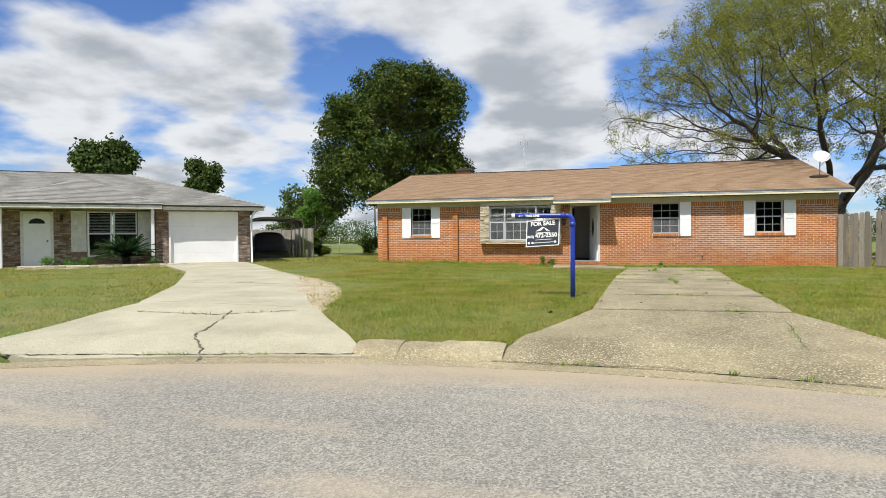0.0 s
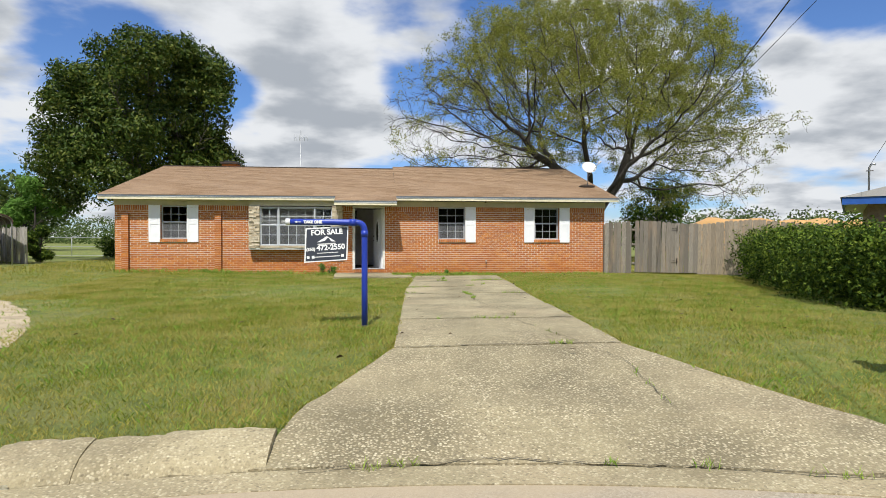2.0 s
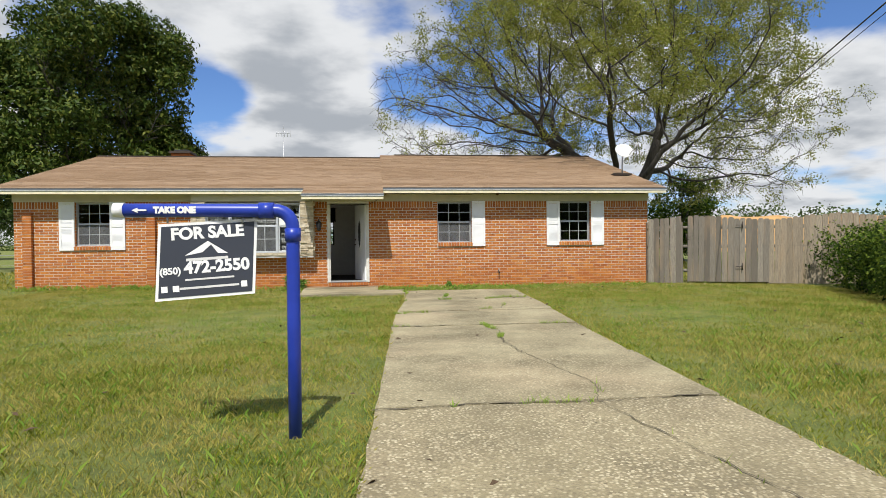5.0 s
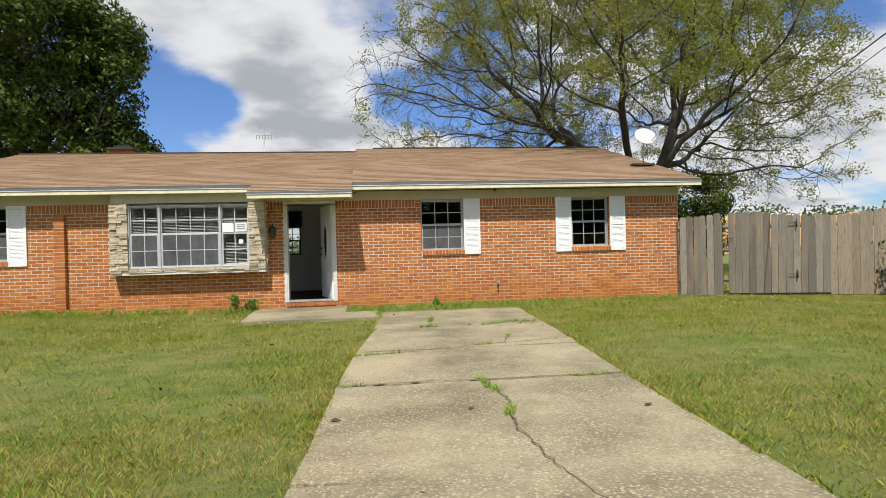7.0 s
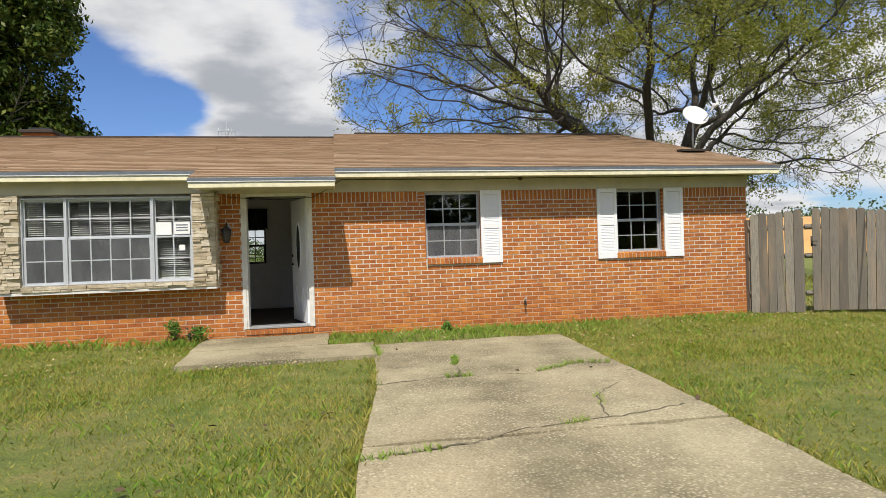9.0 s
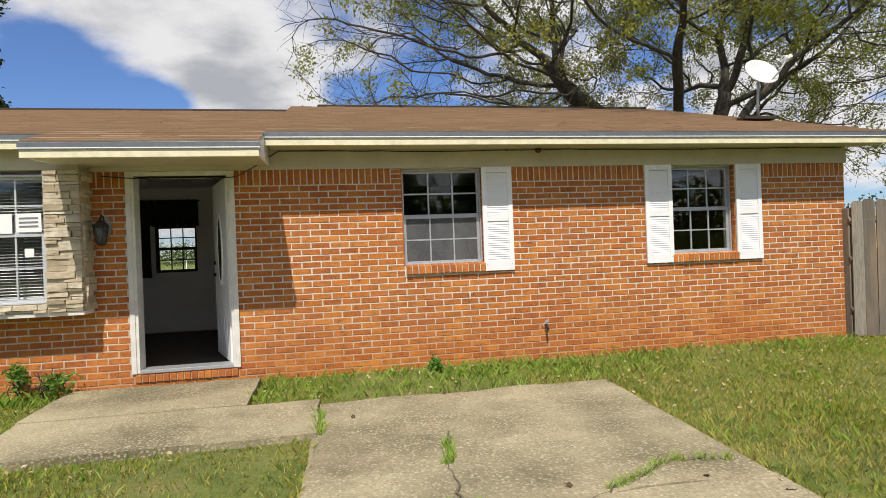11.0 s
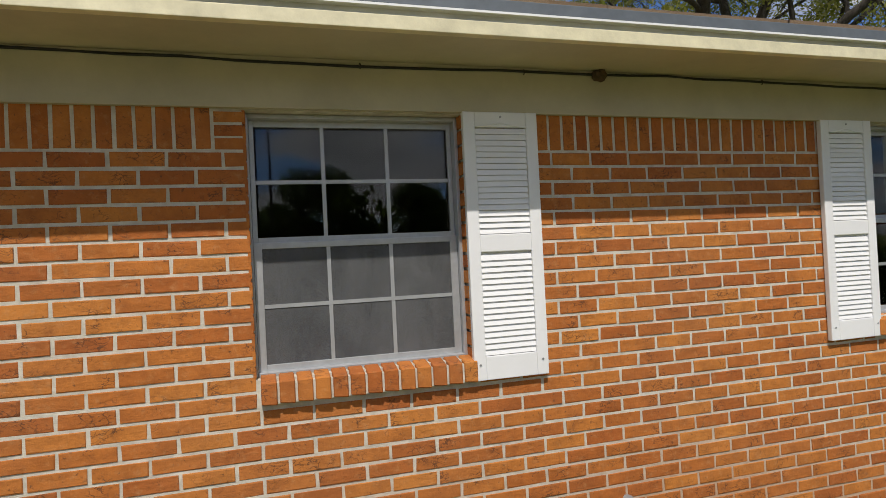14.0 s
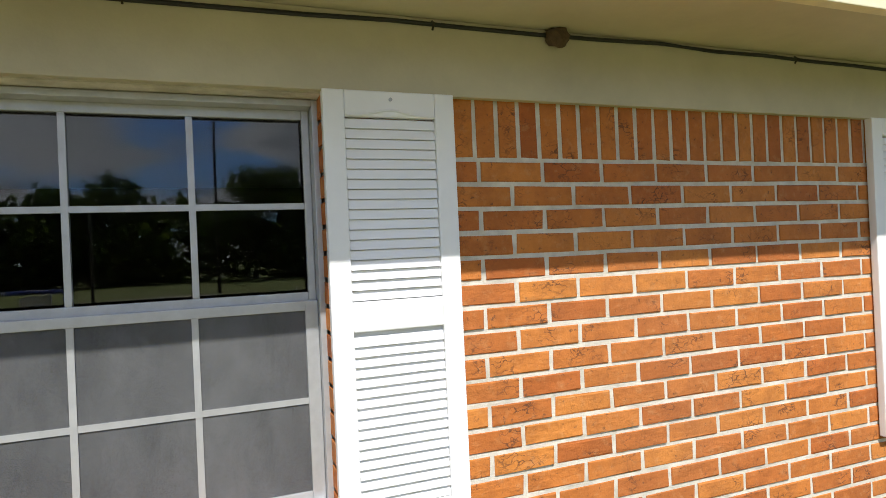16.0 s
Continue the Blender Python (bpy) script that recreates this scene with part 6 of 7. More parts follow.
for j in range(8):
    for i in range(40):
        a = j * 41 + i
        fs.append((a, a + 1, a + 42, a + 41))
ob = new("clay", mesh_from_arrays("clay", vs, fs, M_ORANGE_SOIL, True))
ob.parent = mound

# chain-link fence across the back field
clf = thing("chain_link_fence", (0, 0, 0), "thin chain-link fence across the back field", "fence", kind="structure")
for i in range(14):
    x = -31 + 2.4 * i
    bm = bmesh.new()
    cyl(bm, (x, 41, -0.1), (x, 41, 1.25), 0.025, seg=6)
    part("post", bm, M_STEEL, clf)
for z in (0.1, 0.65, 1.22):
    bm = bmesh.new()
    cyl(bm, (-31, 41, z), (0.3, 41, z), 0.014, seg=5)
    part("rail", bm, M_STEEL, clf)


# ---- neighbouring house, with its garage ----
NAT, NTURN = (-14.2, 21.8, 0.0), 36.5


def neighbour_house():
    t = thing("neighbour_house", NAT, "low brick house with grey shingle roof and white garage door", "house", turn=NTURN)
    # x runs from -12 (beyond the porch) to 0 (garage corner), y backwards
    H, RY = 2.28, 0.7
    boxes("wall", [(-0.52, 0.0, 0, 0.2, -0.3, H), (-3.57, -3.05, 0, 0.2, -0.3, H), (-3.05, -0.52, 0, 0.2, 2.14, H), (-0.2, 0.0, 0.2, 8.0, -0.3, H)], M_BRICK_NEIGH, t, "mottled brown and grey brick wall")
    bm = bmesh.new()
    for x0, x1, z0, z1, y in ((-0.52, 0.0, -0.05, H, 0.0), (-3.57, -3.05, -0.05, H, 0.0), (-11.0, -8.26, -0.05, H, RY), (-7.18, -6.60, -0.05, H, RY), (-6.60, -3.60, -0.05, 0.42, RY)):
        z, k = z0, 0
        while z < z1 - 0.03:
            x = x0 - (0.1 if k % 2 else 0)
            while x < x1:
                a, b = max(x, x0), min(x + 0.192, x1)
                if b - a > 0.02:
                    box(bm, a, b, y - 0.008, y + 0.03, z, min(z + 0.057, z1))
                x += 0.203
            z += 0.0677
            k += 1
    tagged(part("bricks", bm, M_BRICK_NEIGH, t), kind="stuff")
    boxes("porch_wall", [(-11.0, -8.24, RY, RY + 0.2, -0.3, H), (-7.2, -6.05, RY, RY + 0.2, -0.3, H), (-6.05, -4.3, RY, RY + 0.2, -0.3, 0.42), (-6.05, -4.3, RY, RY + 0.2, 2.2, H), (-4.3, -3.57, RY, RY + 0.2, -0.3, H), (-8.24, -7.2, RY, RY + 0.2, 2.16, H), (-3.57, -3.37, 0.2, RY, -0.3, H)], M_BRICK_NEIGH, t)
    boxes("porch_floor", [(-11.0, -3.57, -0.3, RY, -0.3, 0.06)], M_PALE, t, bevel=0.01)
    g = boxes("garage_door", [(-3.03, -0.54, 0.08, 0.13, 0.02, 2.12)], M_WHITE, t, "plain white garage door")
    for z in (0.54, 1.07, 1.6):
        boxes("panel_joint", [(-3.0, -0.57, 0.0775, 0.0795, z - 0.003, z + 0.003)], M_DISH, g)
    boxes("garage_frame", [(-3.10, -3.03, -0.02, 0.1, 0, 2.2), (-0.54, -0.47, -0.02, 0.1, 0, 2.2), (-3.03, -0.54, -0.02, 0.1, 2.12, 2.2)], M_WHITE, t)
    d = boxes("front_door", [(-8.16, -7.28, RY - 0.05, RY, 0.08, 2.08)], M_WHITE, t, "white front door with a fanlight")
    for x in (-8.0, -7.66):
        for z in (0.25, 0.95):
            boxes("door_panel", [(x, x + 0.24, RY - 0.056, RY - 0.0505, z, z + 0.5)], M_WHITE, d, bevel=0.002)
    boxes("door_frame", [(-8.26, -8.16, RY - 0.07, RY + 0.02, 0.06, 2.18), (-7.28, -7.18, RY - 0.07, RY + 0.02, 0.06, 2.18), (-8.16, -7.28, RY - 0.07, RY + 0.02, 2.08, 2.18)], M_OLDWHITE, t)
    bm = bmesh.new()
    c = [bm.verts.new((-7.72 + 0.27 * math.cos(a), RY - 0.056, 1.72 + 0.2 * math.sin(a))) for a in (radians(18 * q) for q in range(11))]
    bm.faces.new(c)
    part("fanlight", bm, M_DARK, d)
    bm = bmesh.new()
    cyl(bm, (-7.38, RY - 0.05, 1.05), (-7.38, RY - 0.11, 1.05), 0.03, seg=10)
    part("knob", bm, M_IRON, d)
    for x0, x1 in ((-6.60, -6.08), (-4.27, -3.75)):
        sh = boxes("shutter", [(x0, x1, RY - 0.05, RY - 0.009, 0.62, 2.22)], M_OLDWHITE, t, "pale plain shutter board", bevel=0.006)
        boxes("batten", [(x0 + 0.03, x1 - 0.03, RY - 0.058, RY - 0.0505, z, z + 0.07) for z in (0.7, 1.36, 2.08)], M_OLDWHITE, sh)
    for x0, x1 in ((-6.05, -5.2), (-5.15, -4.3)):
        w = boxes("window", [(x0, x0 + 0.05, RY - 0.04, RY + 0.02, 0.42, 2.2), (x1 - 0.05, x1, RY - 0.04, RY + 0.02, 0.42, 2.2), (x0, x1, RY - 0.04, RY + 0.02, 2.15, 2.2), (x0, x1, RY - 0.04, RY + 0.02, 0.42, 0.47), (x0, x1, RY - 0.04, RY + 0.02, 1.30, 1.35)], M_WHITE, t)
        boxes("pane", [(x0 + 0.05, x1 - 0.05, RY - 0.01, RY - 0.003, 0.47, 2.15)], M_GLASS, w)
        boxes("blind", [(x0 + 0.05, x1 - 0.05, RY + 0.05, RY + 0.06, 1.36 + 0.06 * k, 1.375 + 0.06 * k) for k in range(13)], M_DISH, w)
        # near-black sheet paints the unlit room's shade behind the glass
        boxes("shade_backing", [(x0 + 0.05, x1 - 0.05, RY + 0.12, RY + 0.13, 0.42, 2.2)], M_DARK, w)
    for x in (-8.68, -3.66):
        boxes("porch_post", [(x - 0.06, x + 0.06, -0.25, -0.13, 0.0, H)], M_WHITE, t, bevel=0.01)
    # eaves
    boxes("fascia", [(-11.0, -3.3, -0.52, -0.48, H + 0.0, H + 0.13), (-3.28, 0.55, -0.42, -0.38, H - 0.03, H + 0.10)], M_OLDWHITE, t)
    boxes("soffit", [(-11.0, -3.3, -0.48, RY, H + 0.01, H + 0.03), (-3.28, 0.5, -0.38, 0.2, H + 0.005, H + 0.025)], M_OLDWHITE, t)
    bm = bmesh.new()
    e0, e1 = H + 0.13, H + 1.75
    P = lambda *q: bm.verts.new(q)
    A, B = P(-13.0, -0.55, e0), P(0.6, -0.45, e0 - 0.01)
    C, D = P(-5.0, 4.2, e1), P(-13.0, 4.2, e1)
    E_, F_ = P(0.6, 8.6, e0), P(-13.0, 8.6, e0)
    bm.faces.new((A, B, C, D))
    bm.faces.new((B, E_, C))
    bm.faces.new((C, E_, F_, D))
    rf = part("roof", bm, M_SHINGLE_GREY, t, "grey hipped shingle roof")
    tagged(roof_half("shingles", -13.0, lambda f: 0.6 - 5.6 * f, -0.56, e0 + 0.012, 4.2, e1 + 0.012, M_SHINGLE_GREY, 30, parent=rf), kind="stuff")
    boxes("ridge_cap", [(-13.0, -5.0, 4.1, 4.3, e1 - 0.01, e1 + 0.03)], M_IRON, rf)
    # low cross hip over the porch
    bm = bmesh.new()
    v = [bm.verts.new(q) for q in ((-9.6, -0.57, e0 + 0.03), (-3.3, -0.57, e0 + 0.03), (-6.3, 2.2, e0 + 1.12), (-6.6, 2.2, e0 + 1.12))]
    bm.faces.new(v)
    w = [bm.verts.new(q) for q in ((-3.3, -0.57, e0 + 0.005), (-6.3, 2.2, e0 + 0.94), (-9.6, -0.57, e0 + 0.005), (-6.6, 2.2, e0 + 0.94))]
    bm.faces.new((v[1], w[0], w[1], v[2]))
    bm.faces.new((v[0], v[3], w[3], w[2]))
    part("porch_roof", bm, M_SHINGLE_GREY, rf)
    tagged(roof_half("porch_shingles", lambda f: -9.6 + 3.0 * f, lambda f: -3.3 - 3.0 * f, -0.58, e0 + 0.042, 2.2, e0 + 1.132, M_SHINGLE_GREY, 18, parent=rf), kind="stuff")
    bm = bmesh.new()
    tube(bm, [(0.28, -0.36, H + 0.02), (0.12, -0.2, H - 0.15), (0.06, -0.06, H - 0.35), (0.06, -0.06, 0.1), (0.12, -0.2, 0.04)], 0.045, 8)
    part("downspout", bm, M_WHITE, t, "white downspout at the garage corner")
    bm = bmesh.new()
    cyl(bm, (-6.9, RY - 0.08, 1.85), (-6.9, RY - 0.08, 2.1), 0.06, 0.03, 8)
    part("porch_lamp", bm, M_IRON, t)
    return t


nh = neighbour_house()
NM = Matrix.Translation(NAT) @ Matrix.Rotation(radians(NTURN), 4, "Z")


def nplace(x, y, z=0.0):
    return NM @ Vector((x, y, z))


# flower bed edging, sago palm, shrubs
edging = thing("bed_edging", nplace(-5.0, -1.7, 0.04), "curved edging of pale stacked stones round the flower bed", "edging", turn=NTURN)
rd = random.Random(12)
for row in range(2):
    for i in range(23):
        x = -2.9 + i * 0.25 + 0.06 * row
        back = 0.22 * abs(x / 2.9) ** 3
        bm = bmesh.new()
        box(bm, x, x + 0.235, -0.1 + 0.02 * row + back, 0.08 + back, -0.04 + 0.09 * row, 0.045 + 0.09 * row, bevel=0.018)
        for v in bm.verts:
            v.co += Vector((rd.uniform(-.01, .01), rd.uniform(-.01, .01), rd.uniform(-.008, .008)))
        part("stone", bm, M_STONE, edging)
palm = thing("sago_palm", nplace(-4.55, -0.75, 0.03), "bushy sago palm with stiff arching fronds", "palm")
bm = bmesh.new()
cyl(bm, (0, 0, -0.1), (0, 0, 0.4), 0.18, 0.14, 10)
part("stem", bm, M_BARK, palm)
rd = random.Random(15)
for k in range(90):
    a, el = k * 2.399, rd.uniform(0.12, 1.35)
    ln = rd.uniform(1.05, 1.35)
    vs, fs = [], []
    for i in range(24):
        f = i / 23
        r = ln * f
        z = 0.4 + r * math.sin(el) - 0.30 * f * f * ln
        rr = r * math.cos(el) * 1.02
        w = 0.22 * math.sin(min(1, f * 1.15 + 0.08) * math.pi) + 0.01
        cx_, cy_ = rr * math.cos(a), rr * math.sin(a)
        for sgn in (-1, 1):
            n = len(vs)
            tx, ty = -math.sin(a) * sgn, math.cos(a) * sgn
            ox, oy = math.cos(a) * 0.07, math.sin(a) * 0.07
            vs += [(cx_, cy_, z), (cx_ + ox * 0.9, cy_ + oy * 0.9, z), (cx_ + tx * w + ox, cy_ + ty * w + oy, z + 0.05)]
            fs.append((n, n + 1, n + 2))
    ob = new("frond", mesh_from_arrays("frond", vs, fs, M_PALM))
    ob.parent = palm
for x, y, h, w, s_ in ((-7.0, -1.0, 0.45, 0.7, 1), (-6.3, -0.9, 0.4, 0.6, 2), (-5.8, -1.1, 0.4, 0.6, 3), (-3.6, -1.1, 0.3, 0.6, 4)):
    simple_tree("garden_shrub", nplace(x, y), h, w, "small light green shrub in the flower bed", M_BUSH, 80 + s_, 160, 0.06, 0.02, 0.05, "shrubs in the flower bed", category="shrub")

# carport with a covered car
cp = thing("carport", nplace(1.6, 7.4), "open metal carport with a rounded brown roof", "carport", turn=NTURN)
bm = bmesh.new()
prof = []
for q in range(13):
    a = radians(180 - 15 * q)
    prof.append((1.38 * math.copysign(abs(math.cos(a)) ** 0.55, math.cos(a)), 1.78 + 0.42 * max(0.0, math.sin(a)) ** 0.8))
A, B = [[bm.verts.new((x, y, z)) for x, z in prof] for y in (-2.6, 2.4)]
C, D = [[bm.verts.new((x * 0.99, y, z - 0.035)) for x, z in prof] for y in (-2.6, 2.4)]
for i in range(12):
    bm.faces.new((A[i], A[i + 1], B[i + 1], B[i]))
    bm.faces.new((C[i + 1], C[i], D[i], D[i + 1]))
    bm.faces.new((A[i + 1], A[i], C[i], C[i + 1]))
part("roof_sheet", bm, M_CARPORT, cp)
for y in (-2.5, -0.9, 0.7, 2.3):
    bm = bmesh.new()
    tube(bm, [(-1.34, y, -0.1)] + [(x * 0.97, y, z - 0.06) for x, z in prof] + [(1.34, y, -0.1)], 0.03, 6)
    part("hoop", bm, M_STEEL, cp)
car = thing("covered_car", nplace(1.45, 7.9), "parked car under a dark cover in the carport", "car", turn=NTURN)
vs, fs, NX, NY = [], [], 24, 13
for i in range(NX + 1):
    u = i / NX
    top = 0.72 + 0.62 * smooth01((u - 0.12) / 0.22) * smooth01((0.92 - u) / 0.25)
    for j in range(NY + 1):
        a = math.pi * j / NY
        vs.append((-0.86 * math.copysign(abs(math.cos(a)) ** 0.5, math.cos(a)), -2.1 + 4.2 * u, max(0.12, 0.12 + top * max(0.0, math.sin(a)) ** 0.45 * (1 if 0 < i < NX else 0.55) + 0.02 * noise.noise(Vector((i * .8, j * .9, 1))))))
for i in range(NX):
    for j in range(NY):
        a = i * (NY + 1) + j
        fs.append((a, a + 1, a + NY + 2, a + NY + 1))
fs.append(tuple(range(NY + 1)))
ob = new("cover", mesh_from_arrays("cover", vs, fs, M_TARP, True))
ob.parent = car
for x in (-0.72, 0.72):
    for y in (-1.3, 1.35):
        bm = bmesh.new()
        cyl(bm, (x - 0.09, y, 0.3), (x + 0.09, y, 0.3), 0.3, seg=18)
        part("tyre", bm, M_BLACK, car)
pf = thing("plank_fence", nplace(0.15, 10.3), "bleached board fence behind the carport", "fence", kind="structure", turn=NTURN)
rd = random.Random(17)
bm = bmesh.new()
box(bm, -0.066, 0.066, -0.01, 0.01, 0, 1.65)
me = mesh_of("plank", bm, M_PALEWOOD)
for i in range(24):
    o = new("plank", me)
    o.parent = pf
    o.location = (i * 0.139, rd.uniform(-.01, .01), rd.uniform(-0.05, 0.03))
    o.rotation_euler = (0, rd.uniform(-.01, .01), 0)
boxes("rail", [(0, 3.3, 0.015, 0.06, 0.4, 0.48), (0, 3.3, 0.015, 0.06, 1.25, 1.33)], M_WOOD, pf)
for i in range(26):
    o = new("plank", me)
    o.parent = pf
    o.location = (3.06 + 0.012 * i, -0.1 - i * 0.19, rd.uniform(-0.05, 0.05))
    o.rotation_euler = (0, 0, radians(90 + rd.uniform(-20, 20)))

# ---- neighbour on the other side, with a blue fascia ----
rh = thing("blue_trim_house", (18.34, 17.84, 0), "brick house with grey roof and bright blue fascia", "house", turn=-40)
boxes("wall", [(-3.4, 6, 0, 0.2, -0.2, 2.35), (-3.4, -3.2, 0.2, 8, -0.2, 2.35)], M_BRICK_NEIGH, rh)
boxes("fascia", [(-4.1, 7, -0.62, -0.56, 2.32, 2.56), (-4.1, -4.04, -0.56, 8.6, 2.32, 2.56)], M_BLUE_TRIM, rh, "bright blue painted fascia")
boxes("soffit", [(-4.04, 7, -0.56, 8.5, 2.36, 2.4)], M_OLDWHITE, rh)
bm = bmesh.new()
q = [bm.verts.new(p) for p in ((-4.15, -0.66, 2.56), (7, -0.66, 2.56), (7, 4, 4.0), (0.4, 4, 4.0), (-4.15, 8.66, 2.56), (7, 8.66, 2.56))]
bm.faces.new((q[0], q[1], q[2], q[3]))
bm.faces.new((q[0], q[3], q[4]))
bm.faces.new((q[3], q[2], q[5], q[4]))
part("roof", bm, M_SHINGLE_GREY, rh)
bm = bmesh.new()
tube(bm, [(-3.36, 0.73, 2.7), (-3.36, 0.73, 3.6), (-3.30, 0.70, 3.72), (-3.18, 0.66, 3.70)], 0.035, 8)
part("service_mast", bm, M_STEEL, rh, "grey metal service mast")
bm = bmesh.new()
cyl(bm, (-3.45, 0.73, 3.5), (-3.24, 0.73, 3.5), 0.018, seg=6)
part("insulator_arm", bm, M_IRON, rh)

# sandy bare patch beside the neighbour's drive
bm = bmesh.new()
prev = None
for y in span(7.7, 15.9, 0.12):
    f = (y - 7.7) / 8.2
    w = 0.15 + 0.85 * math.sin(math.pi * f ** 0.8) + 0.14 * noise.noise(Vector((y * 2.3, 1, 4))) + 0.08 * noise.noise(Vector((y * 7.0, 5, 4)))
    x0 = lerp_edge(NR, y) - 0.15
    row = [bm.verts.new((x0 + w * k / 3 * (1 if k < 3 else 1.0), y, lawn_z(x0 + w * k / 3, y) + (0.018 if k < 3 else 0.004))) for k in range(4)]
    if prev:
        for k in range(3):
            bm.faces.new((prev[k], prev[k + 1], row[k + 1], row[k]))
    prev = row
structure(part("dirt_patch", bm, M_SAND), "bare pale sandy patch beside the drive", "dirt")


# ---- grass ----
grng = np.random.default_rng(12)


def zs_at(x, y):
    r = np.hypot(x - CX, y - CY)
    s = np.clip((r - 13.0) / 3.0, 0, 1)
    z = -0.165 + 0.165 * s * s * (3 - 2 * s)
    a = np.clip((-x - 1.5) / 5.0, 0, 1)
    b = np.clip((y - 12) / 8.0, 0, 1)
    return z + np.where(y > 10, 0.10 * a * a * (3 - 2 * a) * b * b * (3 - 2 * b), 0)


def inside_lawn(x, y):
    r = np.hypot(x - CX, y - CY)
    ok = r > 12.82
    ly, lx = zip(*LEFT)
    ry, rx = zip(*RIGHT)
    ok &= ~((y < 20.72) & (x > np.interp(y, ly, lx) + 0.02) & (x < np.interp(y, ry, rx) - 0.02))
    ny, nx_ = zip(*NL)
    my, mx_ = zip(*NR)
    ok &= ~((y < 22.3) & (x > np.interp(y, ny, nx_)) & (x < np.interp(y, my, mx_)))
    ok &= ~((y > 19.70) & (y < 20.77) & (x > -1.54) & (x < 0.82)) & ~((y > 20.7) & (y < 22) & (x > -1.62) & (x < 0.22))
    ok &= ~((y > 21.97) & (x > XL) & (x < XR))
    return ok


def blades(name, x0, x1, y0, y1, density, hmin, hmax, width, mat, label, clump=0.0, mask=None):
    n = int((x1 - x0) * (y1 - y0) * density)
    x, y = grng.uniform(x0, x1, n), grng.uniform(y0, y1, n)
    if clump:
        f = np.sin(x * 2.3 + 1.3 * np.sin(y * 1.1)) * np.sin(y * 1.9 + 1.7 * np.sin(x * 0.8)) + 0.5 * np.sin(x * 7.1 + y * 3.3) * np.sin(y * 6.3 - x * 2.2)
        keep = grng.uniform(-1.0, 1.0, n) < f * 0.7 + clump
        x, y = x[keep], y[keep]
    keep = inside_lawn(x, y)
    if mask is not None:
        keep &= mask(x, y)
    x, y = x[keep], y[keep]
    n = len(x)
    z = zs_at(x, y) - 0.01
    h = grng.uniform(hmin, hmax, n) * grng.uniform(0.7, 1.15, n)
    a = grng.uniform(0, TAU, n)
    lean = grng.uniform(0.2, 1.0, n) * h
    wx, wy = np.cos(a) * width * 0.5, np.sin(a) * width * 0.5
    la = grng.uniform(0, TAU, n)
    lx, ly = np.cos(la) * lean, np.sin(la) * lean
    v = np.empty((n, 4, 3))
    v[:, 0] = np.stack([x - wx, y - wy, z], 1)
    v[:, 1] = np.stack([x + wx, y + wy, z], 1)
    v[:, 2] = np.stack([x + wx * 0.7 + lx * 0.4, y + wy * 0.7 + ly * 0.4, z + h * 0.65], 1)
    v[:, 3] = np.stack([x + lx, y + ly, z + h], 1)
    me = bpy.data.meshes.new(name)
    me.vertices.add(n * 4)
    me.vertices.foreach_set("co", v.ravel())
    me.loops.add(n * 4)
    me.polygons.add(n)
    me.loops.foreach_set("vertex_index", np.arange(n * 4))
    me.polygons.foreach_set("loop_start", np.arange(n) * 4)
    me.polygons.foreach_set("loop_total", np.full(n, 4))
    me.materials.append(mat)
    me.update(calc_edges=True)
    return tagged(new(name, me), label, "grass", kind="stuff")


blades("lawn_grass", -5.5, 1.0, 6.0, 14.0, 4600, 0.018, 0.048, 0.0042, M_BLADE, "patchy short lawn grass beside the driveway", 0.55)
blades("lawn_grass", -7.5, 1.0, 14.0, 22.0, 2300, 0.02, 0.05, 0.007, M_BLADE, "patchy short lawn grass before the brick wall", 0.55)
blades("lawn_grass", 2.4, 8.0, 6.0, 14.0, 3300, 0.018, 0.05, 0.005, M_BLADE, "patchy short lawn grass beside the driveway", 0.55)
blades("lawn_grass", 2.8, 11.0, 14.0, 22.0, 2600, 0.02, 0.052, 0.0065, M_BLADE, "patchy short lawn grass before the brick wall", 0.6)
blades("lawn_grass", -24.0, -5.5, 4.0, 22.0, 420, 0.03, 0.06, 0.011, M_BLADE, "thin lawn grass of the neighbouring plot", 0.5)
blades("lawn_grass", -14.0, 16.0, 22.0, 42.0, 90, 0.05, 0.12, 0.03, M_BLADE, "rough green grass of the back field", 0.5)
blades("lawn_tufts", -6.0, 1.0, 6.2, 21.9, 420, 0.04, 0.085, 0.007, M_TUFT, "scattered lush tufts in the lawn", -0.35)
blades("lawn_tufts", 2.4, 9.0, 6.2, 21.9, 420, 0.04, 0.085, 0.007, M_TUFT, "scattered lush tufts in the lawn", -0.35)
# taller tufts against the wall, at slab edges and round the sign post
blades("tall_grass", 0.22, 7.5, 20.75, 21.97, 1300, 0.05, 0.12, 0.009, M_TUFT, "lush taller grass against the wall foot", 0.25, lambda x, y: (grng.uniform(0, 1, len(x)) < np.clip(1.0 - (21.95 - y) * 0.5 - np.abs(x - 1.2) * 0.10, 0.10, 1)))
blades("tall_grass", -8.5, -1.6, 21.5, 21.97, 700, 0.06, 0.16, 0.009, M_TUFT, "taller grass against the wall foot", 0.3)
blades("edge_grass", -1.2, 1.0, 5.7, 20.7, 1300, 0.03, 0.075, 0.007, M_BLADE, "grass fringe creeping over the slab edge", 0.2, lambda x, y: np.abs(x - np.interp(y, *zip(*LEFT))) < 0.09)
blades("edge_grass", 2.3, 3.9, 5.7, 20.7, 1300, 0.03, 0.075, 0.007, M_BLADE, "grass fringe creeping over the slab edge", 0.2, lambda x, y: np.abs(x - np.interp(y, *zip(*RIGHT))) < 0.09)
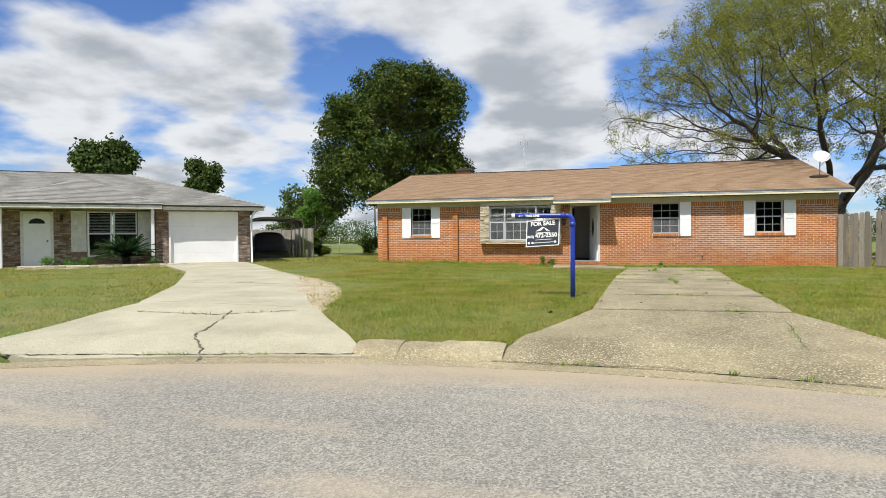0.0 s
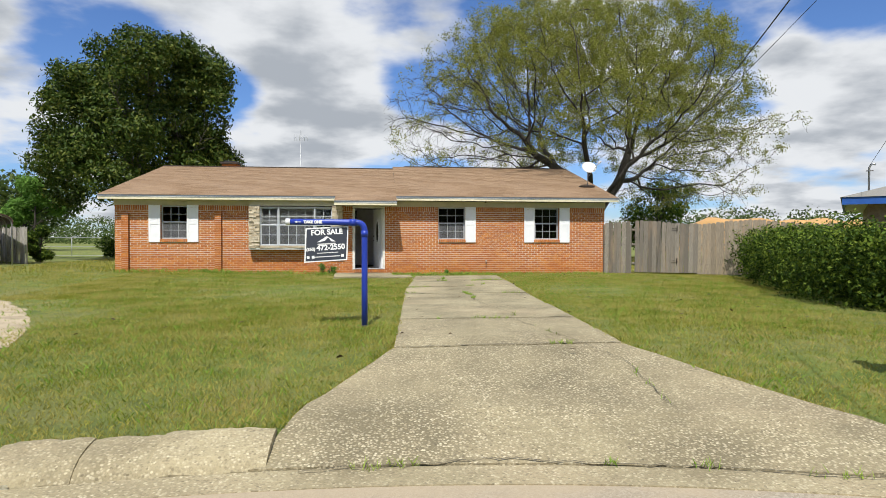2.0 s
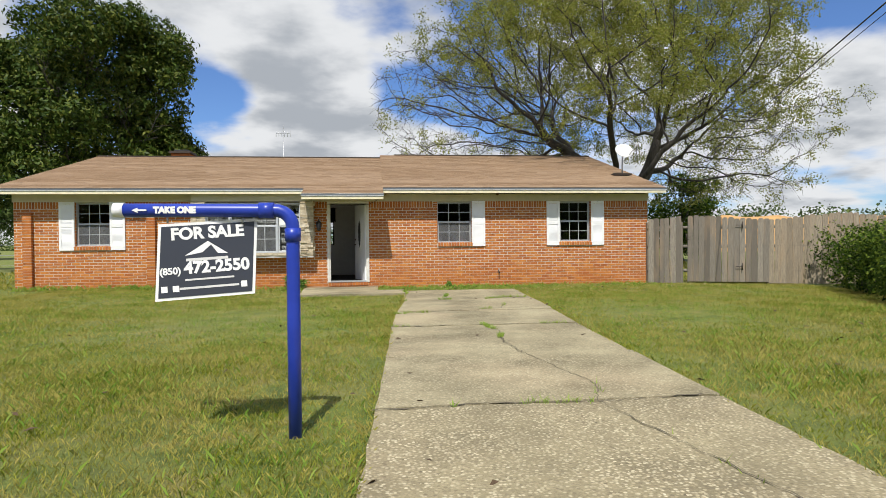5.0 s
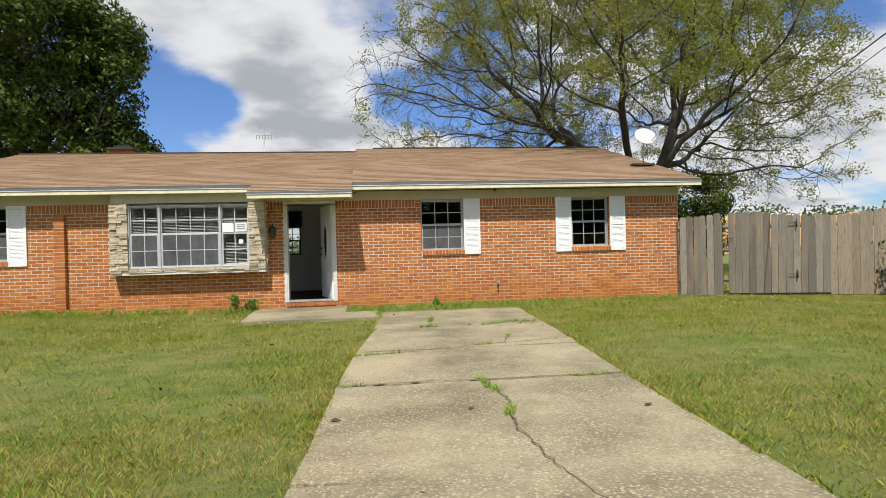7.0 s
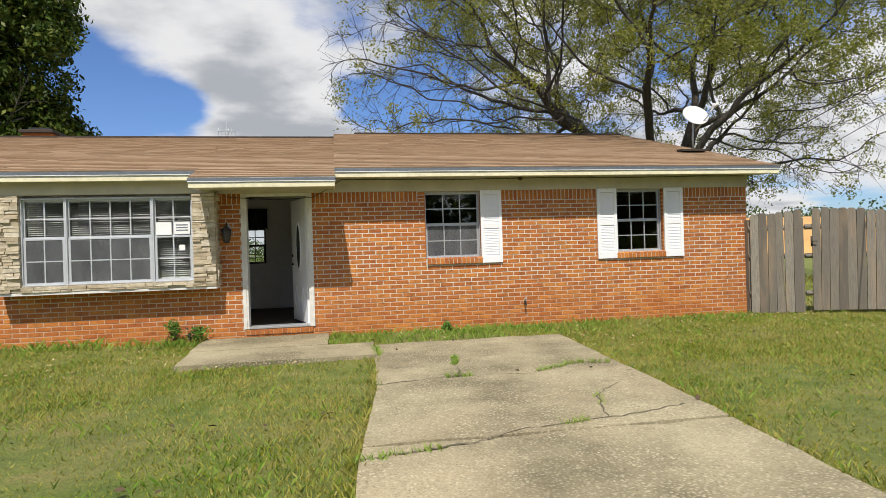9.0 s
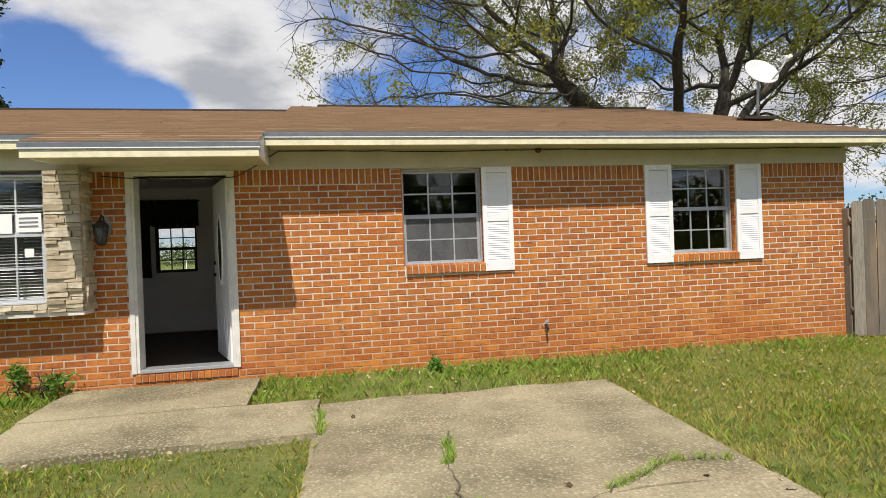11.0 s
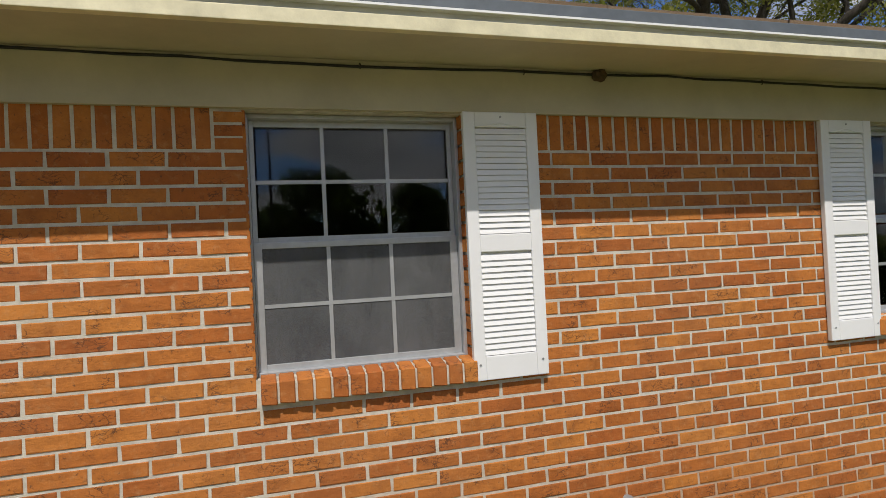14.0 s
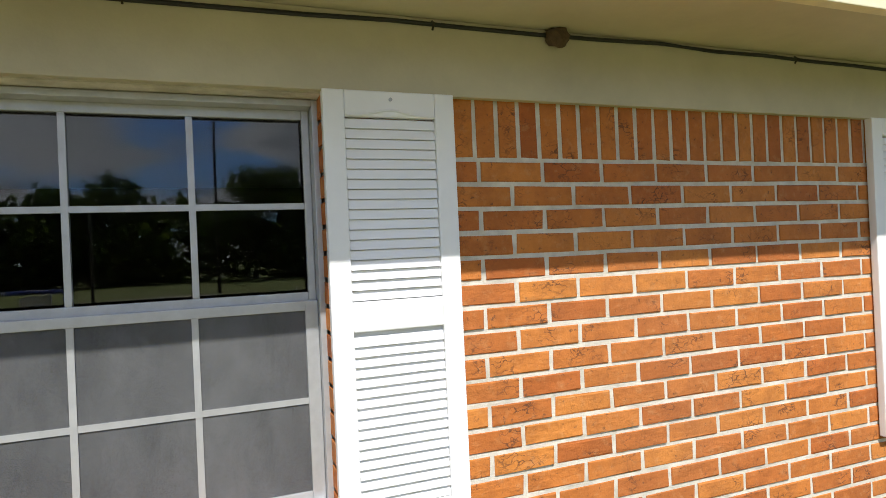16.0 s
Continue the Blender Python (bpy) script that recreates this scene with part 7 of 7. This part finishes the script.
for k, (x, y, h, w) in enumerate(((-1.75, 21.75, 0.26, 0.40), (-2.05, 21.8, 0.34, 0.18), (2.05, 21.75, 0.09, 0.16))):
    simple_tree("weed", (x, y, 0.02), h, w, "leafy green weed at the wall foot", M_BUSH, 90 + k, 60, 0.05, 0.006, 0.1, "weeds at the wall", 6, "weed")

# cracks with soil and sprigs in the slabs
def crack(pts, width, label, green=0.6, seed=0):
    c = thing("crack", (0, 0, 0), label, "crack", "cracks in the driveway", "structure")
    rn = random.Random(seed)
    fine = []
    for (x0, y0), (x1, y1) in zip(pts, pts[1:]):
        n = max(2, int(math.hypot(x1 - x0, y1 - y0) / 0.07))
        for i in range(n):
            f = i / n
            fine.append((x0 + (x1 - x0) * f + rn.uniform(-0.018, 0.018), y0 + (y1 - y0) * f + rn.uniform(-0.018, 0.018)))
    vs, fs = [], []
    for i, (x, y) in enumerate(fine):
        w = width * 0.5 * rn.uniform(0.25, 1.3)
        x2, y2 = fine[min(i + 1, len(fine) - 1)]
        x1, y1 = fine[max(i - 1, 0)]
        d = Vector((x2 - x1, y2 - y1)).normalized()
        z = drive_z(x, y) + 0.009
        vs += [(x - d.y * w, y + d.x * w, z), (x + d.y * w, y - d.x * w, z)]
    for i in range(len(fine) - 1):
        fs.append((2 * i, 2 * i + 1, 2 * i + 3, 2 * i + 2))
    ob = new("soil_line", mesh_from_arrays("soil_line", vs, fs, M_SOIL))
    ob.parent = c
    gv, gf = [], []
    for i in range(int(len(fine) * 26 * green)):
        x, y = rn.choice(fine)
        if noise.noise(Vector((x * 1.7, y * 1.7, seed))) < 0.12:
            continue
        x, y = x + rn.gauss(0, 0.018), y + rn.gauss(0, 0.018)
        z, h, a = drive_z(x, y), rn.uniform(0.02, 0.07), rn.uniform(0, TAU)
        n = len(gv)
        gv += [(x - 0.004, y, z), (x + 0.004, y, z), (x + math.cos(a) * h * 0.7, y + math.sin(a) * h * 0.7, z + h)]
        gf.append((n, n + 1, n + 2))
    if gv:
        ob = tagged(new("sprigs", mesh_from_arrays("sprigs", gv, gf, M_TUFT)), kind="stuff")
        ob.parent = c


LBL = "dark crack with soil and small sprigs in the concrete"
crack([(1.62, 14.65), (1.72, 13.9), (1.60, 13.2), (1.66, 12.4), (1.75, 11.9)], 0.014, LBL, 0.9, 1)
crack([(0.36, 14.63), (1.2, 14.66), (1.9, 14.58), (2.95, 14.60)], 0.02, LBL, 0.3, 2)
crack([(0.45, 16.10), (1.2, 16.25), (1.65, 16.45), (2.4, 16.55), (3.1, 16.75)], 0.018, LBL, 0.5, 3)
crack([(0.72, 18.15), (1.5, 18.3), (2.2, 18.2), (2.9, 18.6), (3.3, 18.5)], 0.016, LBL, 0.6, 4)
crack([(1.55, 18.25), (1.62, 19.0), (1.75, 19.6)], 0.012, LBL, 0.9, 5)
crack([(2.3, 16.55), (2.5, 17.2), (2.9, 17.6)], 0.014, LBL, 0.2, 6)
crack([(1.75, 11.9), (1.9, 11.0), (1.72, 10.5), (1.9, 9.4), (2.3, 7.6), (2.1, 6.3)], 0.009, LBL, 0.05, 7)
crack([(0.02, 8.47), (1.2, 8.5), (2.56, 8.44)], 0.02, LBL, 0.4, 8)
crack([(0.08, 10.5), (0.9, 10.56), (1.8, 10.5), (2.65, 10.58)], 0.018, LBL, 0.3, 9)
crack([(0.82, 19.8), (0.80, 20.6)], 0.02, LBL, 1.2, 10)
crack([(-5.22, 7.36), (-4.88, 6.48), (-4.66, 5.78), (-4.24, 5.37), (-4.06, 5.09), (-3.8, 4.55)], 0.024, "long dark crack in the pale drive", 0.0, 11)
crack([(-6.54, 6.95), (-5.29, 7.07), (-4.23, 7.65)], 0.03, "joint line across the pale drive", 0.1, 12)
crack([(-2.4, 5.62), (-3.6, 5.35), (-5.2, 4.9), (-6.4, 4.5)], 0.03, "dark joint between drive and gutter", 0.2, 13)
crack([(-9.4, 11.8), (-7.8, 11.9), (-6.5, 11.8)], 0.024, "joint line across the pale drive", 0.1, 14)
# sprigs in the gutter line
crack([(-0.7, 5.62), (0.6, 5.66), (2.0, 5.38), (3.3, 5.0)], 0.014, "soil line between gutter and drive apron", 0.25, 15)
# fallen leaves
rn = random.Random(99)
lv = []
for k in range(90):
    x, y = rn.uniform(-4, 7), rn.uniform(8, 21.5)
    lv.append((x, y, (0.03 if not inside_lawn(np.array([x]), np.array([y]))[0] else lawn_z(x, y) + 0.05)))
pts_ = np.array(lv)
tagged(new("fallen_leaves", leaves_mesh("fallen_leaves", pts_, np.tile((0, 0, 1.0), (len(lv), 1)), 0.07, M_MUD, grng, 0.6, 0.3)), "dry brown leaves scattered over the lawn", "leaves", kind="stuff")


# dry litter in the grass by the wall and beside the drive
lx_, ly_ = grng.uniform(-3.5, 9.0, 1200), 21.95 - 2.6 * grng.uniform(0, 1, 1200) ** 1.5
ok_ = inside_lawn(lx_, ly_)
lx_, ly_ = lx_[ok_], ly_[ok_]
litter = np.stack([lx_, ly_, zs_at(lx_, ly_) + grng.uniform(0.02, 0.045, len(lx_))], 1)
tagged(new("leaf_litter", leaves_mesh("leaf_litter", litter, np.tile((0, -0.3, 1.0), (len(litter), 1)), 0.038, M_DRYLEAF, grng, 0.45, 0.5)), "pale dry leaf litter lying in the grass", "leaves", kind="stuff")


# ---- bricks of the front wall, laid last ----
COURSE, JOINT, BL = 0.0693, 0.0138, 0.206
SOLDIER_Z = 2.074
BLOCKED = [(-7.19, -6.33, 1.06, 2.3), (BX0 + 0.02, BX1 - 0.02, 0.85, 2.3), (-1.06, -0.02, 0.075, 2.3), (1.779, 2.705, 1.06, 2.3), (5.07, 5.96, 1.06, 2.3)]
brnd = random.Random(77)


def brick_geo(w, h, rnd):
    """A brick face with a worn, slightly chamfered edge, as rings from the wall outwards."""
    c = rnd.uniform(0.002, 0.004)
    j = lambda s=0.0018: rnd.uniform(-s, s)
    f = -0.0035 + j(0.0018)
    ring0 = [(0, 0.012, 0), (w, 0.012, 0), (w, 0.012, h), (0, 0.012, h)]
    ring1 = [(x + j(), f + 0.002, z + j()) for x, _, z in ring0]
    ring2 = [(x + (c if x == 0 else -c) + j(), f + j(0.0012), z + (c if z == 0 else -c) + j()) for x, _, z in ring0]
    vs = ring0 + ring1 + ring2
    fs = [(8, 9, 10, 11)]
    for a in (0, 4):
        for i in range(4):
            k = (i + 1) % 4
            fs.append((a + i, a + k, a + 4 + k, a + 4 + i))
    return vs, fs


pool = [mesh_from_arrays("brick", *brick_geo(BL - JOINT, COURSE - JOINT, brnd), M_BRICK) for _ in range(10)]
soldier_pool = [mesh_from_arrays("brick", *brick_geo(COURSE - JOINT, ZTOP - SOLDIER_Z + 0.004, brnd), M_BRICK) for _ in range(6)]
rest_v, rest_f = [], []


def lay(x, z, w, h, full, near):
    if near:
        me = brnd.choice(full) if full else mesh_from_arrays("brick", *brick_geo(w, h, brnd), M_BRICK)
        o = new("brick", me)
        o.location = (x, WY, z)
        o.parent = wall_front
    else:
        vs, fs = brick_geo(w, h, brnd)
        n = len(rest_v)
        rest_v.extend((a + x, b + WY, c + z) for a, b, c in vs)
        rest_f.extend(tuple(i + n for i in f) for f in fs)


def free_spans(z0, z1):
    cuts = sorted((a, b) for a, b, c, d in BLOCKED if c < z1 - 0.01 and d > z0 + 0.01)
    x, out = XL, []
    for a, b in cuts:
        out.append((x, a))
        x = b
    out.append((x, XR))
    return out


k = 0
z = SOLDIER_Z
while z > -0.12:
    z0, z1 = z - COURSE + JOINT, z
    off = (k % 2) * BL / 2
    for a, b in free_spans(z0, z1):
        org = 3.139 + off
        n0 = math.floor((a - org) / BL)
        i = n0
        while org + i * BL < b:
            xa, xb = org + i * BL, org + (i + 1) * BL - JOINT
            i += 1
            xa, xb = max(xa, a + 0.002), min(xb, b - 0.002)
            if xb - xa < 0.025:
                continue
            near = 0.95 < xa < 3.85 and 0.80 < z0
            full = abs(xb - xa - (BL - JOINT)) < 1e-4
            lay(xa, z0, xb - xa, z1 - z0, pool if full else None, near)
    z -= COURSE
    k += 1
for a, b in free_spans(SOLDIER_Z + 0.02, ZTOP):
    if abs(b - 1.779) < 0.01:
        # short headers stacked at the window jamb
        for q in range(3):
            hz = (ZTOP - SOLDIER_Z - JOINT) / 3
            lay(b - 0.118, SOLDIER_Z + JOINT + q * hz, 0.116, hz - 0.011, None, True)
        b -= 0.118 + JOINT / 2
    n = max(1, round((b - a) / COURSE))
    st = (b - a) / n
    for i in range(n):
        xa = a + i * st + JOINT / 2
        lay(xa, SOLDIER_Z + JOINT, st - JOINT, ZTOP - SOLDIER_Z, None, 0.95 < xa < 3.85)
# brick returns inside the window openings
for x0, x1 in ((-7.17, -6.35), (1.768, 2.705), (5.075, 5.955)):
    for x, sgn in ((x0, 1), (x1, -1)):
        z = SOLDIER_Z + 0.17
        while z > 1.2:
            n = len(rest_v)
            za, zb = max(z - COURSE + JOINT, 1.168), z
            t = 0.012 * sgn
            rest_v.extend([(x, WY - 0.004, za), (x + t, WY - 0.002, za), (x + t, WY + 0.08, za), (x, WY - 0.004, zb), (x + t, WY - 0.002, zb), (x + t, WY + 0.08, zb)])
            rest_f.extend([(n, n + 1, n + 4, n + 3), (n + 1, n + 2, n + 5, n + 4), (n + 3, n + 4, n + 5), (n, n + 2, n + 1)])
            z -= COURSE
tagged(new("bricks", mesh_from_arrays("bricks", rest_v, rest_f, M_BRICK_ISLAND)), kind="stuff").parent = wall_front
